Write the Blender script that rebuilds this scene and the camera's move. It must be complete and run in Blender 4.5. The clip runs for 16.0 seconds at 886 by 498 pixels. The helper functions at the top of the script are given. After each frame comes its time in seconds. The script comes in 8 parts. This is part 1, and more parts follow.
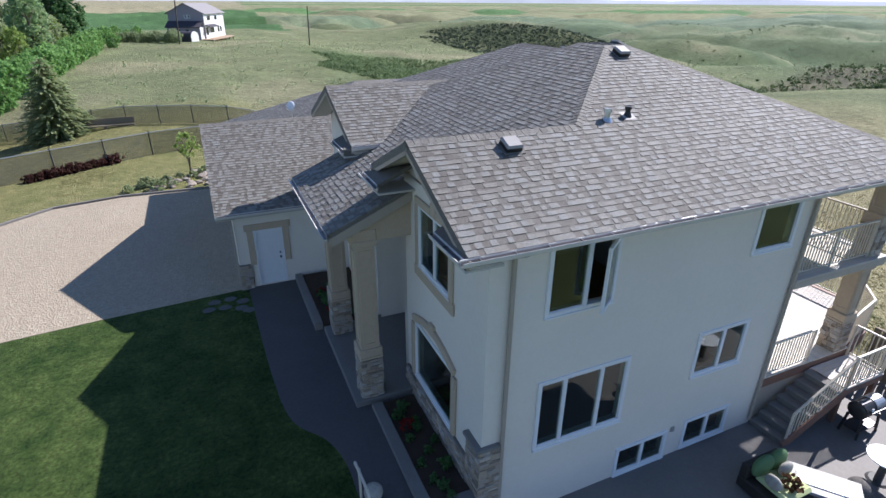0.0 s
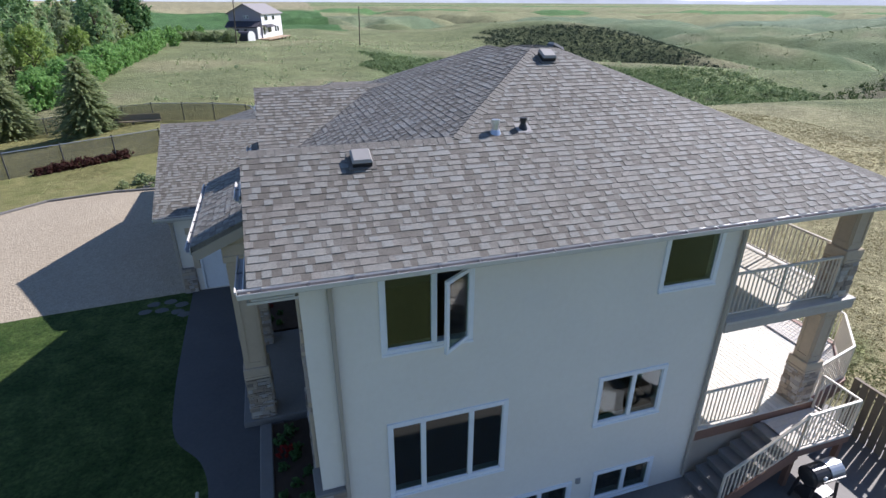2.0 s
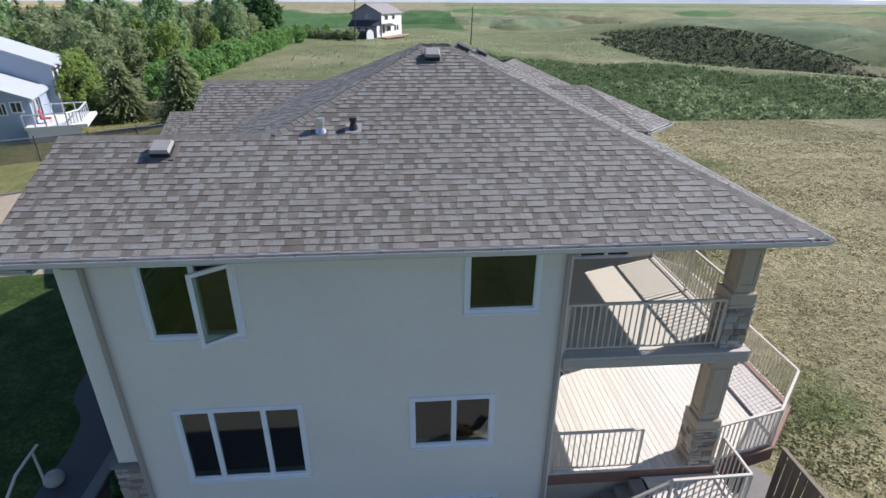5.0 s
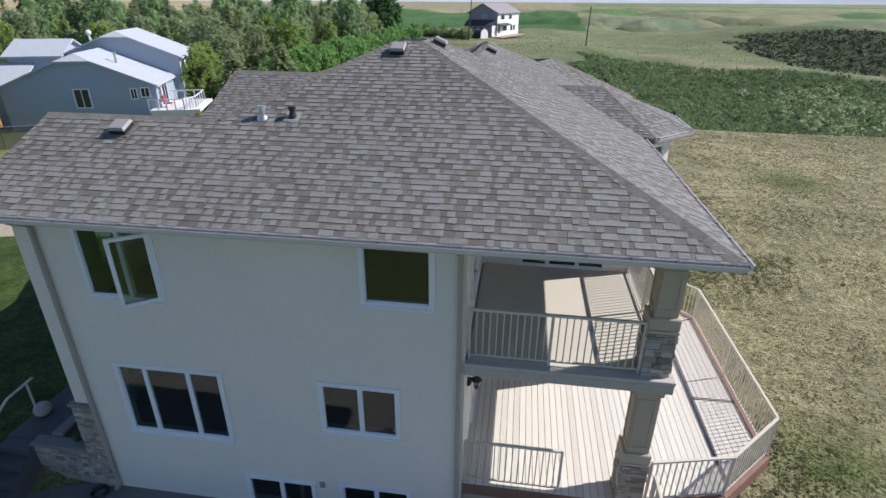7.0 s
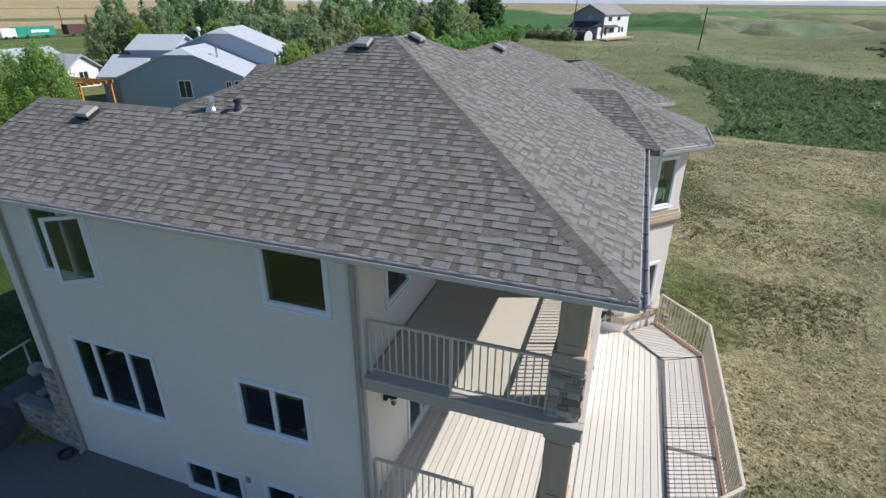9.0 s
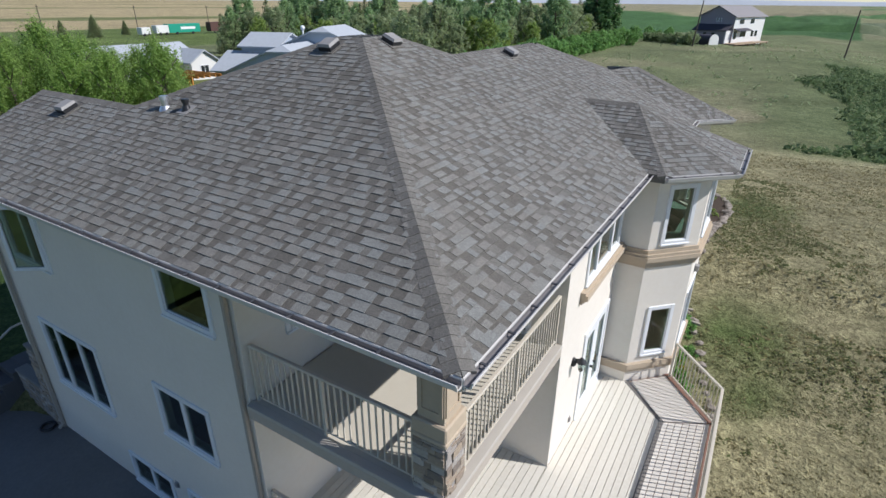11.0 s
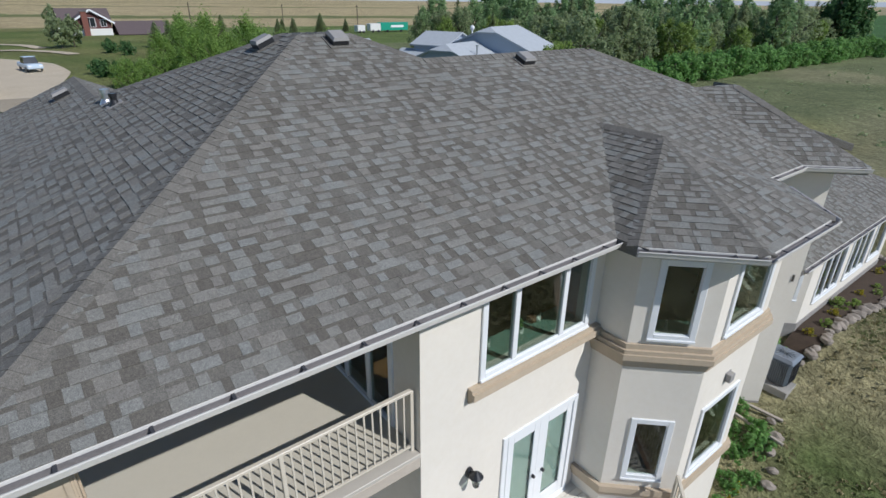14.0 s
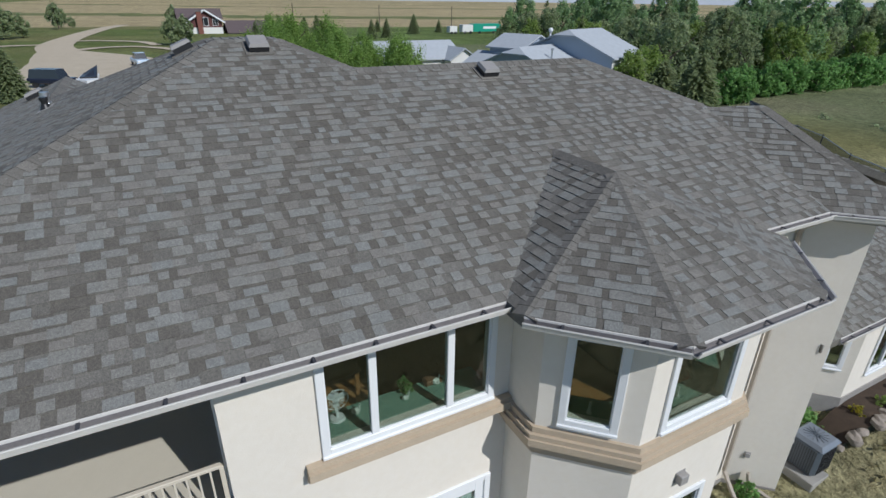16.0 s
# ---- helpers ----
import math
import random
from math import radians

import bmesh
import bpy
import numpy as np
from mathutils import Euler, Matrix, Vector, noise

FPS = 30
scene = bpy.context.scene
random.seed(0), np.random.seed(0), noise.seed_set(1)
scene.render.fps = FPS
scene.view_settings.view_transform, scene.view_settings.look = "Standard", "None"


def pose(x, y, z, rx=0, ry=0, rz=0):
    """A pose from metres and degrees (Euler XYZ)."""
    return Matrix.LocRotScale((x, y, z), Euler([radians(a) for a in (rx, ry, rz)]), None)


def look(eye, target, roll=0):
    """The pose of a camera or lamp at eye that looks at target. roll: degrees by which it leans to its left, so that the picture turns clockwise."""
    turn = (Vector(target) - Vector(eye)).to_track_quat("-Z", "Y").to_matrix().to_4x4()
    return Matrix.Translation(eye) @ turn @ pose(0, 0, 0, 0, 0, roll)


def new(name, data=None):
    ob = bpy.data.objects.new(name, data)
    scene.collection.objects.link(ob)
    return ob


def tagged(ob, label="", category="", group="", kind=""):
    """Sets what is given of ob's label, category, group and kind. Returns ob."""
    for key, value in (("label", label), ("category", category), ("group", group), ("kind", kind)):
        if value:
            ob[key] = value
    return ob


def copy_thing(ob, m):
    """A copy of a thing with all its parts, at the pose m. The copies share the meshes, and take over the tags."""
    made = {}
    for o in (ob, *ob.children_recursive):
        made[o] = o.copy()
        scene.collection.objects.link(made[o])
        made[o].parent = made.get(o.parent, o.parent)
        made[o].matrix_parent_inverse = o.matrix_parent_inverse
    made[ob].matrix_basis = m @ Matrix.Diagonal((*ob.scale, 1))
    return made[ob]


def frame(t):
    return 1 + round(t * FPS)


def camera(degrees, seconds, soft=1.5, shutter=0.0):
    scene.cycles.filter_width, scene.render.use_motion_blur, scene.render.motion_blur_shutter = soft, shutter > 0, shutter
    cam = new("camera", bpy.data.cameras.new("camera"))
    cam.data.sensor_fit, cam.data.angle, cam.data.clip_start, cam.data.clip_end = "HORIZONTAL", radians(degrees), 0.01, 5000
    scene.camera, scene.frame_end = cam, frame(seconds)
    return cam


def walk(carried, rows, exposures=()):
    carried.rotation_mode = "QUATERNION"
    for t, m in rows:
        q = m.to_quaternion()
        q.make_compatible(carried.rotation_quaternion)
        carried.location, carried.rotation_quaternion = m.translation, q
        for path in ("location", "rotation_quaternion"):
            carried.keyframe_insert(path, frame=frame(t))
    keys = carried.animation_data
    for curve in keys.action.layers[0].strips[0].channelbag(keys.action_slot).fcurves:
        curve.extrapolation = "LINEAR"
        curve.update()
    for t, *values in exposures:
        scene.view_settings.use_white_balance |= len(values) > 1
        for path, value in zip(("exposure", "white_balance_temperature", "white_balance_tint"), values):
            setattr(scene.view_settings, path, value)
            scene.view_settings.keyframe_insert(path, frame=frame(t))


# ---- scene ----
cam = camera(79.5, 16.0)
METRES, EYE, TILT, LEAN, TURN = 28.0, 10.4, 0.0, 0.0, -23.9
ROWS = [
    (0.0, 0.0, 0.0, 0.0, 0.17, -24.97, -0.36),
    (0.5, 0.0327, 0.0089, 0.0, 2.16, -24.97, -0.34),
    (1.0, 0.0656, 0.0205, 0.0, 3.99, -24.98, -0.32),
    (1.5, 0.0978, 0.0338, -0.0002, 5.44, -24.97, -0.32),
    (2.0, 0.13, 0.0475, -0.0009, 6.46, -24.95, -0.28),
    (2.5, 0.1627, 0.06, -0.0012, 7.26, -24.93, -0.25),
    (3.0, 0.1955, 0.07, -0.0016, 8.43, -24.94, -0.23),
    (3.5, 0.2275, 0.0775, -0.0024, 10.48, -24.92, -0.23),
    (4.0, 0.2589, 0.0853, -0.0025, 13.19, -24.92, -0.23),
    (6.5, 0.408, 0.1418, -0.0051, 29.44, -25.01, -0.28),
    (7.0, 0.4329, 0.16, -0.0063, 32.18, -25.03, -0.31),
    (7.5, 0.4555, 0.1796, -0.0075, 34.53, -25.03, -0.29),
    (8.0, 0.4753, 0.2001, -0.0084, 37.17, -25.02, -0.34),
    (8.5, 0.4928, 0.2216, -0.0094, 40.1, -24.99, -0.37),
    (9.0, 0.5074, 0.2457, -0.0108, 43.34, -24.99, -0.39),
    (11.5, 0.5533, 0.3872, -0.012, 58.86, -25.02, -0.53),
    (12.0, 0.5566, 0.4195, -0.0128, 62.78, -25.04, -0.58),
    (12.5, 0.5565, 0.4529, -0.0141, 66.61, -25.07, -0.59),
    (13.0, 0.5539, 0.4848, -0.0153, 69.9, -25.07, -0.62),
    (13.5, 0.5493, 0.5163, -0.0157, 73.25, -25.09, -0.64),
    (14.0, 0.5438, 0.5465, -0.0156, 76.11, -25.08, -0.65),
    (14.5, 0.5376, 0.575, -0.0147, 78.49, -25.08, -0.66),
    (15.0, 0.5303, 0.6022, -0.0138, 80.41, -25.06, -0.65),
    (15.5, 0.5206, 0.6283, -0.0135, 82.97, -25.08, -0.67),
    (16.0, 0.5095, 0.6531, -0.014, 86.03, -25.09, -0.7),
]
walk(cam, [(t, pose(0, 0, EYE, TILT, LEAN, TURN) @ pose(METRES * x, METRES * y, METRES * z, 90 + pitch, roll, yaw)) for t, x, y, z, yaw, pitch, roll in ROWS],
     [(0.0, 0.80, 6000, 17), (2.5, 0.68, 6050, 17), (7.0, 0.45, 6150, 16), (9.0, 0.32, 6130, 14), (12.5, -0.02, 5970, 11), (16.0, -0.3, 5920, 9)])

# ---- world, sun, exposure ----
SUN_TO = Vector((1.0, 0.36, 0.92)).normalized()
world = bpy.data.worlds.new("world")
scene.world = world
world.use_nodes = True
wn = world.node_tree.nodes
sky = wn.new("ShaderNodeTexSky")
sky.sky_type = "NISHITA"
sky.sun_disc = False
sky.sun_elevation = math.asin(SUN_TO.z)
sky.sun_rotation = math.atan2(SUN_TO.x, SUN_TO.y)
sky.altitude = 900.0
sky.dust_density = 0.0
sky.ozone_density = 3.0
wn["Background"].inputs[1].default_value = 0.092
world.node_tree.links.new(sky.outputs[0], wn["Background"].inputs[0])
sun = new("sun", bpy.data.lights.new("sun", "SUN"))
sun.data.energy = 4.4
sun.data.angle = radians(0.55)
sun.data.color = (1.0, 0.948, 0.875)
sun.matrix_world = look(SUN_TO * 60, (0, 0, 0))
scene.view_settings.exposure = 0.0

# ---- materials ----


class Nodes:
    """A node material under construction."""

    def __init__(self, name):
        self.m = bpy.data.materials.new(name)
        self.m.use_nodes = True
        self.t = self.m.node_tree
        self.b = self.t.nodes["Principled BSDF"]
        self.out = self.t.nodes["Material Output"]

    def add(self, kind, **sets):
        n = self.t.nodes.new("ShaderNode" + kind)
        for k, v in sets.items():
            n.inputs[k.replace("_", " ")].default_value = v
        return n

    def link(self, a, b):
        self.t.links.new(a, b)

    def coords(self, which="Object"):
        if which == "World":
            return self.add("NewGeometry").outputs["Position"]
        return self.add("TexCoord").outputs[which]

    def noise(self, scale, detail=4.0, rough=0.6, vec=None):
        n = self.add("TexNoise", Scale=scale, Detail=detail, Roughness=rough)
        self.link(vec if vec is not None else self.coords("World"), n.inputs["Vector"])
        return n.outputs["Fac"]

    def ramp(self, fac, *stops):
        n = self.add("ValToRGB")
        el = n.color_ramp.elements
        while len(el) < len(stops):
            el.new(0.5)
        for e, (p, c) in zip(el, stops):
            e.position = p
            e.color = (*c, 1) if len(c) == 3 else c
        self.link(fac, n.inputs[0])
        return n.outputs[0]

    def mix(self, fac, a, b, mode="MIX"):
        n = self.t.nodes.new("ShaderNodeMix")
        n.data_type, n.blend_type = "RGBA", mode
        for v, k in ((fac, 0), (a, 6), (b, 7)):
            if isinstance(v, (int, float)):
                n.inputs[k].default_value = v
            elif isinstance(v, tuple):
                n.inputs[k].default_value = (*v, 1)
            else:
                self.link(v, n.inputs[k])
        return n.outputs[2]

    def math(self, op, a, b=0.0):
        n = self.t.nodes.new("ShaderNodeMath")
        n.operation = op
        for v, k in ((a, 0), (b, 1)):
            if isinstance(v, (int, float)):
                n.inputs[k].default_value = v
            else:
                self.link(v, n.inputs[k])
        return n.outputs[0]

    def bump(self, height, strength=0.3, dist=0.01):
        n = self.add("Bump", Strength=strength, Distance=dist)
        self.link(height, n.inputs["Height"])
        self.link(n.outputs[0], self.b.inputs["Normal"])

    def done(self, color=None, rough=0.7, metal=0.0, spec=0.3):
        if color is not None:
            if isinstance(color, tuple):
                self.b.inputs["Base Color"].default_value = (*color, 1)
            else:
                self.link(color, self.b.inputs["Base Color"])
        if isinstance(rough, (int, float)):
            self.b.inputs["Roughness"].default_value = rough
        else:
            self.link(rough, self.b.inputs["Roughness"])
        self.b.inputs["Metallic"].default_value = metal
        self.b.inputs["Specular IOR Level"].default_value = spec
        return self.m


def plain(name, color, rough=0.6, metal=0.0, spec=0.4, vary=0.08, scale=6.0, bump=0.0):
    """A paint, metal or plastic with slight soiling at two scales."""
    n = Nodes(name)
    f = n.noise(scale, 5.0)
    g = n.noise(scale * 12, 3.0)
    dark = tuple(c * (1 - 2.2 * vary) for c in color)
    light = tuple(min(1, c * (1 + vary)) for c in color)
    c = n.mix(n.math("MULTIPLY", n.math("ADD", f, g), 0.5), dark, light)
    if bump:
        n.bump(g, bump, 0.004)
    return n.done(c, rough, metal, spec)


def shingle_material(name, tones):
    n = Nodes(name)
    geo = n.add("NewGeometry")
    obi = n.add("ObjectInfo")
    r = n.math("FRACT", n.math("ADD", n.math("MULTIPLY", geo.outputs["Random Per Island"], 0.999), n.math("MULTIPLY", obi.outputs["Random"], 7.31)))
    c = n.ramp(r, *tones)
    grain = n.noise(120.0, 2.0, 0.8)
    blotch = n.noise(0.55, 5.0, 0.65)
    streak = n.noise(9.0, 3.0)
    c = n.mix(1.0, c, n.ramp(grain, (0.25, (0.25, 0.25, 0.25)), (0.75, (0.78, 0.77, 0.75))), "OVERLAY")
    c = n.mix(0.22, c, n.ramp(blotch, (0.3, (0.36, 0.34, 0.32)), (0.7, (0.62, 0.62, 0.63))), "OVERLAY")
    c = n.mix(0.12, c, n.ramp(streak, (0.35, (0.3, 0.3, 0.3)), (0.65, (0.7, 0.7, 0.7))), "OVERLAY")
    patch = n.noise(38.0, 4.0, 0.75)
    c = n.mix(0.5, c, n.ramp(patch, (0.32, (0.28, 0.28, 0.27)), (0.68, (0.73, 0.73, 0.72))), "OVERLAY")
    n.bump(n.math("ADD", grain, patch), 0.6, 0.006)
    return n.done(c, 0.74, 0.0, 0.36)


SHINGLE = shingle_material("asphalt_shingle", ((0.0, (0.182, 0.173, 0.159)), (0.2, (0.200, 0.190, 0.172)), (0.4, (0.192, 0.193, 0.182)), (0.6, (0.207, 0.202, 0.185)), (0.8, (0.200, 0.205, 0.197)), (1.0, (0.216, 0.217, 0.205))))
SHINGLE_LOW = shingle_material("asphalt_shingle_lower_layer", ((0.0, (0.109, 0.100, 0.087)), (0.4, (0.126, 0.117, 0.103)), (0.7, (0.138, 0.131, 0.118)), (1.0, (0.160, 0.152, 0.138))))
CAPS = shingle_material("ridge_cap_shingle", ((0.0, (0.132, 0.124, 0.112)), (0.5, (0.152, 0.144, 0.130)), (1.0, (0.178, 0.168, 0.152))))


def stucco(name, color):
    n = Nodes(name)
    fine = n.noise(55.0, 4.0, 0.7)
    mid = n.noise(9.0, 4.0)
    wide = n.noise(0.7, 5.0, 0.6)
    dark = tuple(c * 0.87 for c in color)
    c = n.mix(wide, dark, color)
    c = n.mix(0.18, c, n.ramp(mid, (0.3, (0.38, 0.38, 0.38)), (0.7, (0.62, 0.62, 0.62))), "OVERLAY")
    n.bump(n.math("ADD", fine, n.math("MULTIPLY", mid, 0.6)), 0.28, 0.012)
    return n.done(c, 0.92, 0.0, 0.15)


WALL = stucco("cream_stucco", (0.80, 0.742, 0.655))
TRIM = stucco("tan_stucco_trim", (0.52, 0.425, 0.315))
WHITE = plain("white_vinyl", (0.78, 0.79, 0.80), 0.38, vary=0.05)
GUTTER = plain("white_painted_gutter", (0.68, 0.65, 0.61), 0.35, vary=0.1, scale=3.0)
TROUGH = plain("grey_gutter_trough", (0.27, 0.255, 0.255), 0.42, 0.2, vary=0.25, scale=3.0)
SPOUT = plain("tan_painted_aluminium", (0.40, 0.35, 0.29), 0.4, vary=0.06)
SOFFIT = plain("pale_soffit", (0.55, 0.52, 0.47), 0.6)
RAIL = plain("beige_painted_rail", (0.62, 0.56, 0.46), 0.4, vary=0.06)
HANGER = plain("dark_gutter_hanger", (0.06, 0.06, 0.065), 0.5)
BLACK = plain("black_enamel", (0.025, 0.025, 0.027), 0.35)
STEEL = plain("galvanised_steel", (0.62, 0.63, 0.65), 0.3, 0.85, vary=0.1)
VENT = plain("weathered_vent", (0.33, 0.315, 0.30), 0.6, vary=0.15)
CONCRETE = plain("grey_concrete", (0.21, 0.20, 0.185), 0.88, vary=0.16, scale=1.3, bump=0.2)
WALKWAY = plain("stamped_grey_walk", (0.10, 0.096, 0.095), 0.85, vary=0.18, scale=1.1, bump=0.25)
PATIO = plain("dark_patio_concrete", (0.19, 0.177, 0.162), 0.62, vary=0.2, scale=1.0, bump=0.4)
PARGING = plain("grey_parging", (0.33, 0.31, 0.29), 0.9, vary=0.2, scale=4.0, bump=0.4)
CREAM = stucco("cream_stucco_beam", (0.50, 0.44, 0.37))
BROWN = plain("red_brown_deck_trim", (0.25, 0.14, 0.10), 0.6, vary=0.2)
MEMBRANE = plain("beige_deck_membrane", (0.56, 0.52, 0.43), 0.7, vary=0.06)
SOIL = plain("dark_garden_soil", (0.075, 0.052, 0.036), 0.95, vary=0.35, scale=5.0, bump=0.8)
OAK = plain("oak_floor", (0.34, 0.17, 0.065), 0.35, vary=0.2, scale=3.0)
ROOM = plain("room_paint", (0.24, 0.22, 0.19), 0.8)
SEAFOAM = plain("seafoam_green_ledge", (0.21, 0.34, 0.27), 0.5)
DOORBLUE = plain("white_steel_door", (0.76, 0.78, 0.80), 0.45)


def boards(name, color, joint=0.0):
    n = Nodes(name)
    obi = n.add("ObjectInfo")
    geo = n.add("NewGeometry")
    r = n.math("FRACT", n.math("ADD", geo.outputs["Random Per Island"], n.math("MULTIPLY", obi.outputs["Random"], 5.7)))
    w = n.noise(14.0, 5.0)
    c = n.mix(r, tuple(v * 0.86 for v in color), color)
    c = n.mix(0.25, c, n.ramp(w, (0.3, (0.35, 0.35, 0.35)), (0.7, (0.65, 0.65, 0.65))), "OVERLAY")
    n.bump(w, 0.2, 0.004)
    return n.done(c, 0.72, 0.0, 0.3)


DECKING = boards("cream_composite_decking", (0.70, 0.66, 0.57))
DECKING2 = boards("rosy_composite_decking", (0.67, 0.62, 0.55))
INLAY = boards("grey_deck_inlay", (0.19, 0.175, 0.16))
FENCEWOOD = boards("weathered_fence_wood", (0.23, 0.19, 0.135))
BROWNWOOD = boards("brown_stained_wood", (0.19, 0.10, 0.055))


def stone_material():
    n = Nodes("ledgestone")
    geo = n.add("NewGeometry")
    obi = n.add("ObjectInfo")
    r = n.math("FRACT", n.math("ADD", geo.outputs["Random Per Island"], n.math("MULTIPLY", obi.outputs["Random"], 3.3)))
    c = n.ramp(r, (0.0, (0.220, 0.186, 0.156)), (0.3, (0.320, 0.258, 0.200)), (0.55, (0.405, 0.330, 0.250)), (0.8, (0.350, 0.322, 0.298)), (1.0, (0.500, 0.448, 0.385)))
    f = n.noise(30.0, 5.0, 0.7)
    c = n.mix(0.4, c, n.ramp(f, (0.3, (0.300, 0.300, 0.300)), (0.7, (0.680, 0.680, 0.680))), "OVERLAY")
    n.bump(f, 0.6, 0.02)
    return n.done(c, 0.88, 0.0, 0.2)


STONE = stone_material()
MORTAR = plain("mortar", (0.22, 0.20, 0.18), 0.95, vary=0.2)


def glass_material(name, tint, gloss=1.0):
    n = Nodes(name)
    tr = n.add("BsdfTransparent")
    tr.inputs[0].default_value = (*tint, 1)
    gl = n.add("BsdfGlossy", Roughness=0.02)
    fc = n.add("LayerWeight", Blend=0.5)
    fr = n.math("ADD", 0.10, n.math("MULTIPLY", n.math("POWER", fc.outputs["Facing"], 4.0), 0.9))
    mx = n.add("MixShader")
    n.link(n.math("MINIMUM", n.math("MULTIPLY", fr, gloss), 1.0), mx.inputs[0])
    n.link(tr.outputs[0], mx.inputs[1])
    n.link(gl.outputs[0], mx.inputs[2])
    n.link(mx.outputs[0], n.out.inputs["Surface"])
    return n.m


GLASS = glass_material("window_glass", (0.62, 0.70, 0.66))


def leaf_material(name, a, b, c, trans=0.42):
    n = Nodes(name)
    geo = n.add("NewGeometry")
    obi = n.add("ObjectInfo")
    r = n.math("FRACT", n.math("ADD", geo.outputs["Random Per Island"], n.math("MULTIPLY", obi.outputs["Random"], 4.7)))
    col = n.ramp(r, (0.0, a), (0.5, b), (1.0, c))
    col = n.mix(n.math("MULTIPLY", obi.outputs["Random"], 0.35), col, tuple(v * 1.6 for v in a))
    n.done(col, 0.75, 0.0, 0.15)
    tl = n.add("BsdfTranslucent")
    n.link(col, tl.inputs[0])
    mx = n.add("MixShader")
    mx.inputs[0].default_value = trans
    n.link(n.b.outputs[0], mx.inputs[1])
    n.link(tl.outputs[0], mx.inputs[2])
    n.link(mx.outputs[0], n.out.inputs["Surface"])
    return n.m


LEAF_GREEN = leaf_material("green_leaves", (0.140, 0.262, 0.084), (0.225, 0.395, 0.120), (0.325, 0.525, 0.185), 0.6)
LEAF_LIME = leaf_material("fresh_yellow_green_leaves", (0.200, 0.280, 0.075), (0.300, 0.400, 0.110), (0.390, 0.480, 0.170), 0.6)
LEAF_OLIVE = leaf_material("olive_leaves", (0.230, 0.285, 0.150), (0.330, 0.395, 0.205), (0.430, 0.480, 0.280), 0.6)
LEAF_DARK = leaf_material("dark_leaves", (0.053, 0.112, 0.042), (0.087, 0.175, 0.062), (0.143, 0.256, 0.092))
LEAF_WILLOW = leaf_material("willow_leaves", (0.185, 0.285, 0.075), (0.280, 0.410, 0.105), (0.380, 0.520, 0.155), 0.6)
NEEDLE = leaf_material("spruce_needles", (0.205, 0.250, 0.130), (0.290, 0.340, 0.175), (0.390, 0.430, 0.230), 0.6)
LEAF_BELT = leaf_material("poplar_leaves", (0.190, 0.285, 0.135), (0.295, 0.420, 0.195), (0.420, 0.550, 0.280), 0.6)
LEAF_BRUSH = leaf_material("buckbrush_leaves", (0.115, 0.172, 0.075), (0.155, 0.222, 0.098), (0.205, 0.262, 0.130))
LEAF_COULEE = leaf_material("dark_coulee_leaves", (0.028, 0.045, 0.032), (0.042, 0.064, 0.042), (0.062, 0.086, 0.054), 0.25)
LEAF_DIM = leaf_material("shaded_brush_leaves", (0.050, 0.077, 0.033), (0.073, 0.105, 0.043), (0.100, 0.131, 0.056))
BARK = plain("grey_bark", (0.13, 0.105, 0.085), 0.9, vary=0.3, bump=0.6)
RED_LEAF = leaf_material("dark_red_leaves", (0.05, 0.02, 0.018), (0.08, 0.032, 0.026), (0.10, 0.05, 0.038))
YELLOW = leaf_material("yellow_flowers", (0.34, 0.28, 0.03), (0.42, 0.35, 0.04), (0.16, 0.22, 0.05))
RED_FLOWER = leaf_material("red_flowers", (0.20, 0.02, 0.02), (0.28, 0.03, 0.025), (0.10, 0.04, 0.02))

# ---- mesh helpers ----


def part(name, bm, material, parent=None, label="", kind=""):
    me = bpy.data.meshes.new(name)
    bm.to_mesh(me)
    bm.free()
    me.materials.append(material)
    ob = new(name, me)
    if parent is not None:
        ob.parent = parent
    if label or kind:
        tagged(ob, label=label, kind=kind)
    return ob


def raw(name, verts, faces, material, parent=None, label="", kind=""):
    me = bpy.data.meshes.new(name)
    me.from_pydata(verts, [], faces)
    me.materials.append(material)
    ob = new(name, me)
    if parent is not None:
        ob.parent = parent
    if label or kind:
        tagged(ob, label=label, kind=kind)
    return ob


def thing(name, label, category, at=(0, 0, 0), group="", kind=""):
    ob = new(name)
    ob.location = at
    return tagged(ob, label=label, category=category, group=group, kind=kind)


def box(bm, x0, y0, z0, x1, y1, z1, bevel=0.0):
    r = bmesh.ops.create_cube(bm, size=1.0, matrix=Matrix.Translation(((x0 + x1) / 2, (y0 + y1) / 2, (z0 + z1) / 2)) @ Matrix.Diagonal((abs(x1 - x0), abs(y1 - y0), abs(z1 - z0), 1)))
    if bevel:
        es = list({e for v in r["verts"] for e in v.link_edges})
        bmesh.ops.bevel(bm, geom=es, offset=bevel, segments=1, affect="EDGES")
    return bm


def beam(bm, a, b, w, h, bevel=0.0):
    """A bar from a to b, w wide and h high, upright sides."""
    a, b = Vector(a), Vector(b)
    d = b - a
    x = d.normalized()
    side = Vector((0, 0, 1)).cross(x)
    side = side.normalized() if side.length > 1e-4 else Vector((0, 1, 0))
    up = x.cross(side)
    m = Matrix((x, side, up)).transposed().to_4x4()
    m.translation = (a + b) / 2
    r = bmesh.ops.create_cube(bm, size=1.0, matrix=m @ Matrix.Diagonal((d.length, w, h, 1)))
    if bevel:
        es = list({e for v in r["verts"] for e in v.link_edges})
        bmesh.ops.bevel(bm, geom=es, offset=bevel, segments=1, affect="EDGES")
    return bm


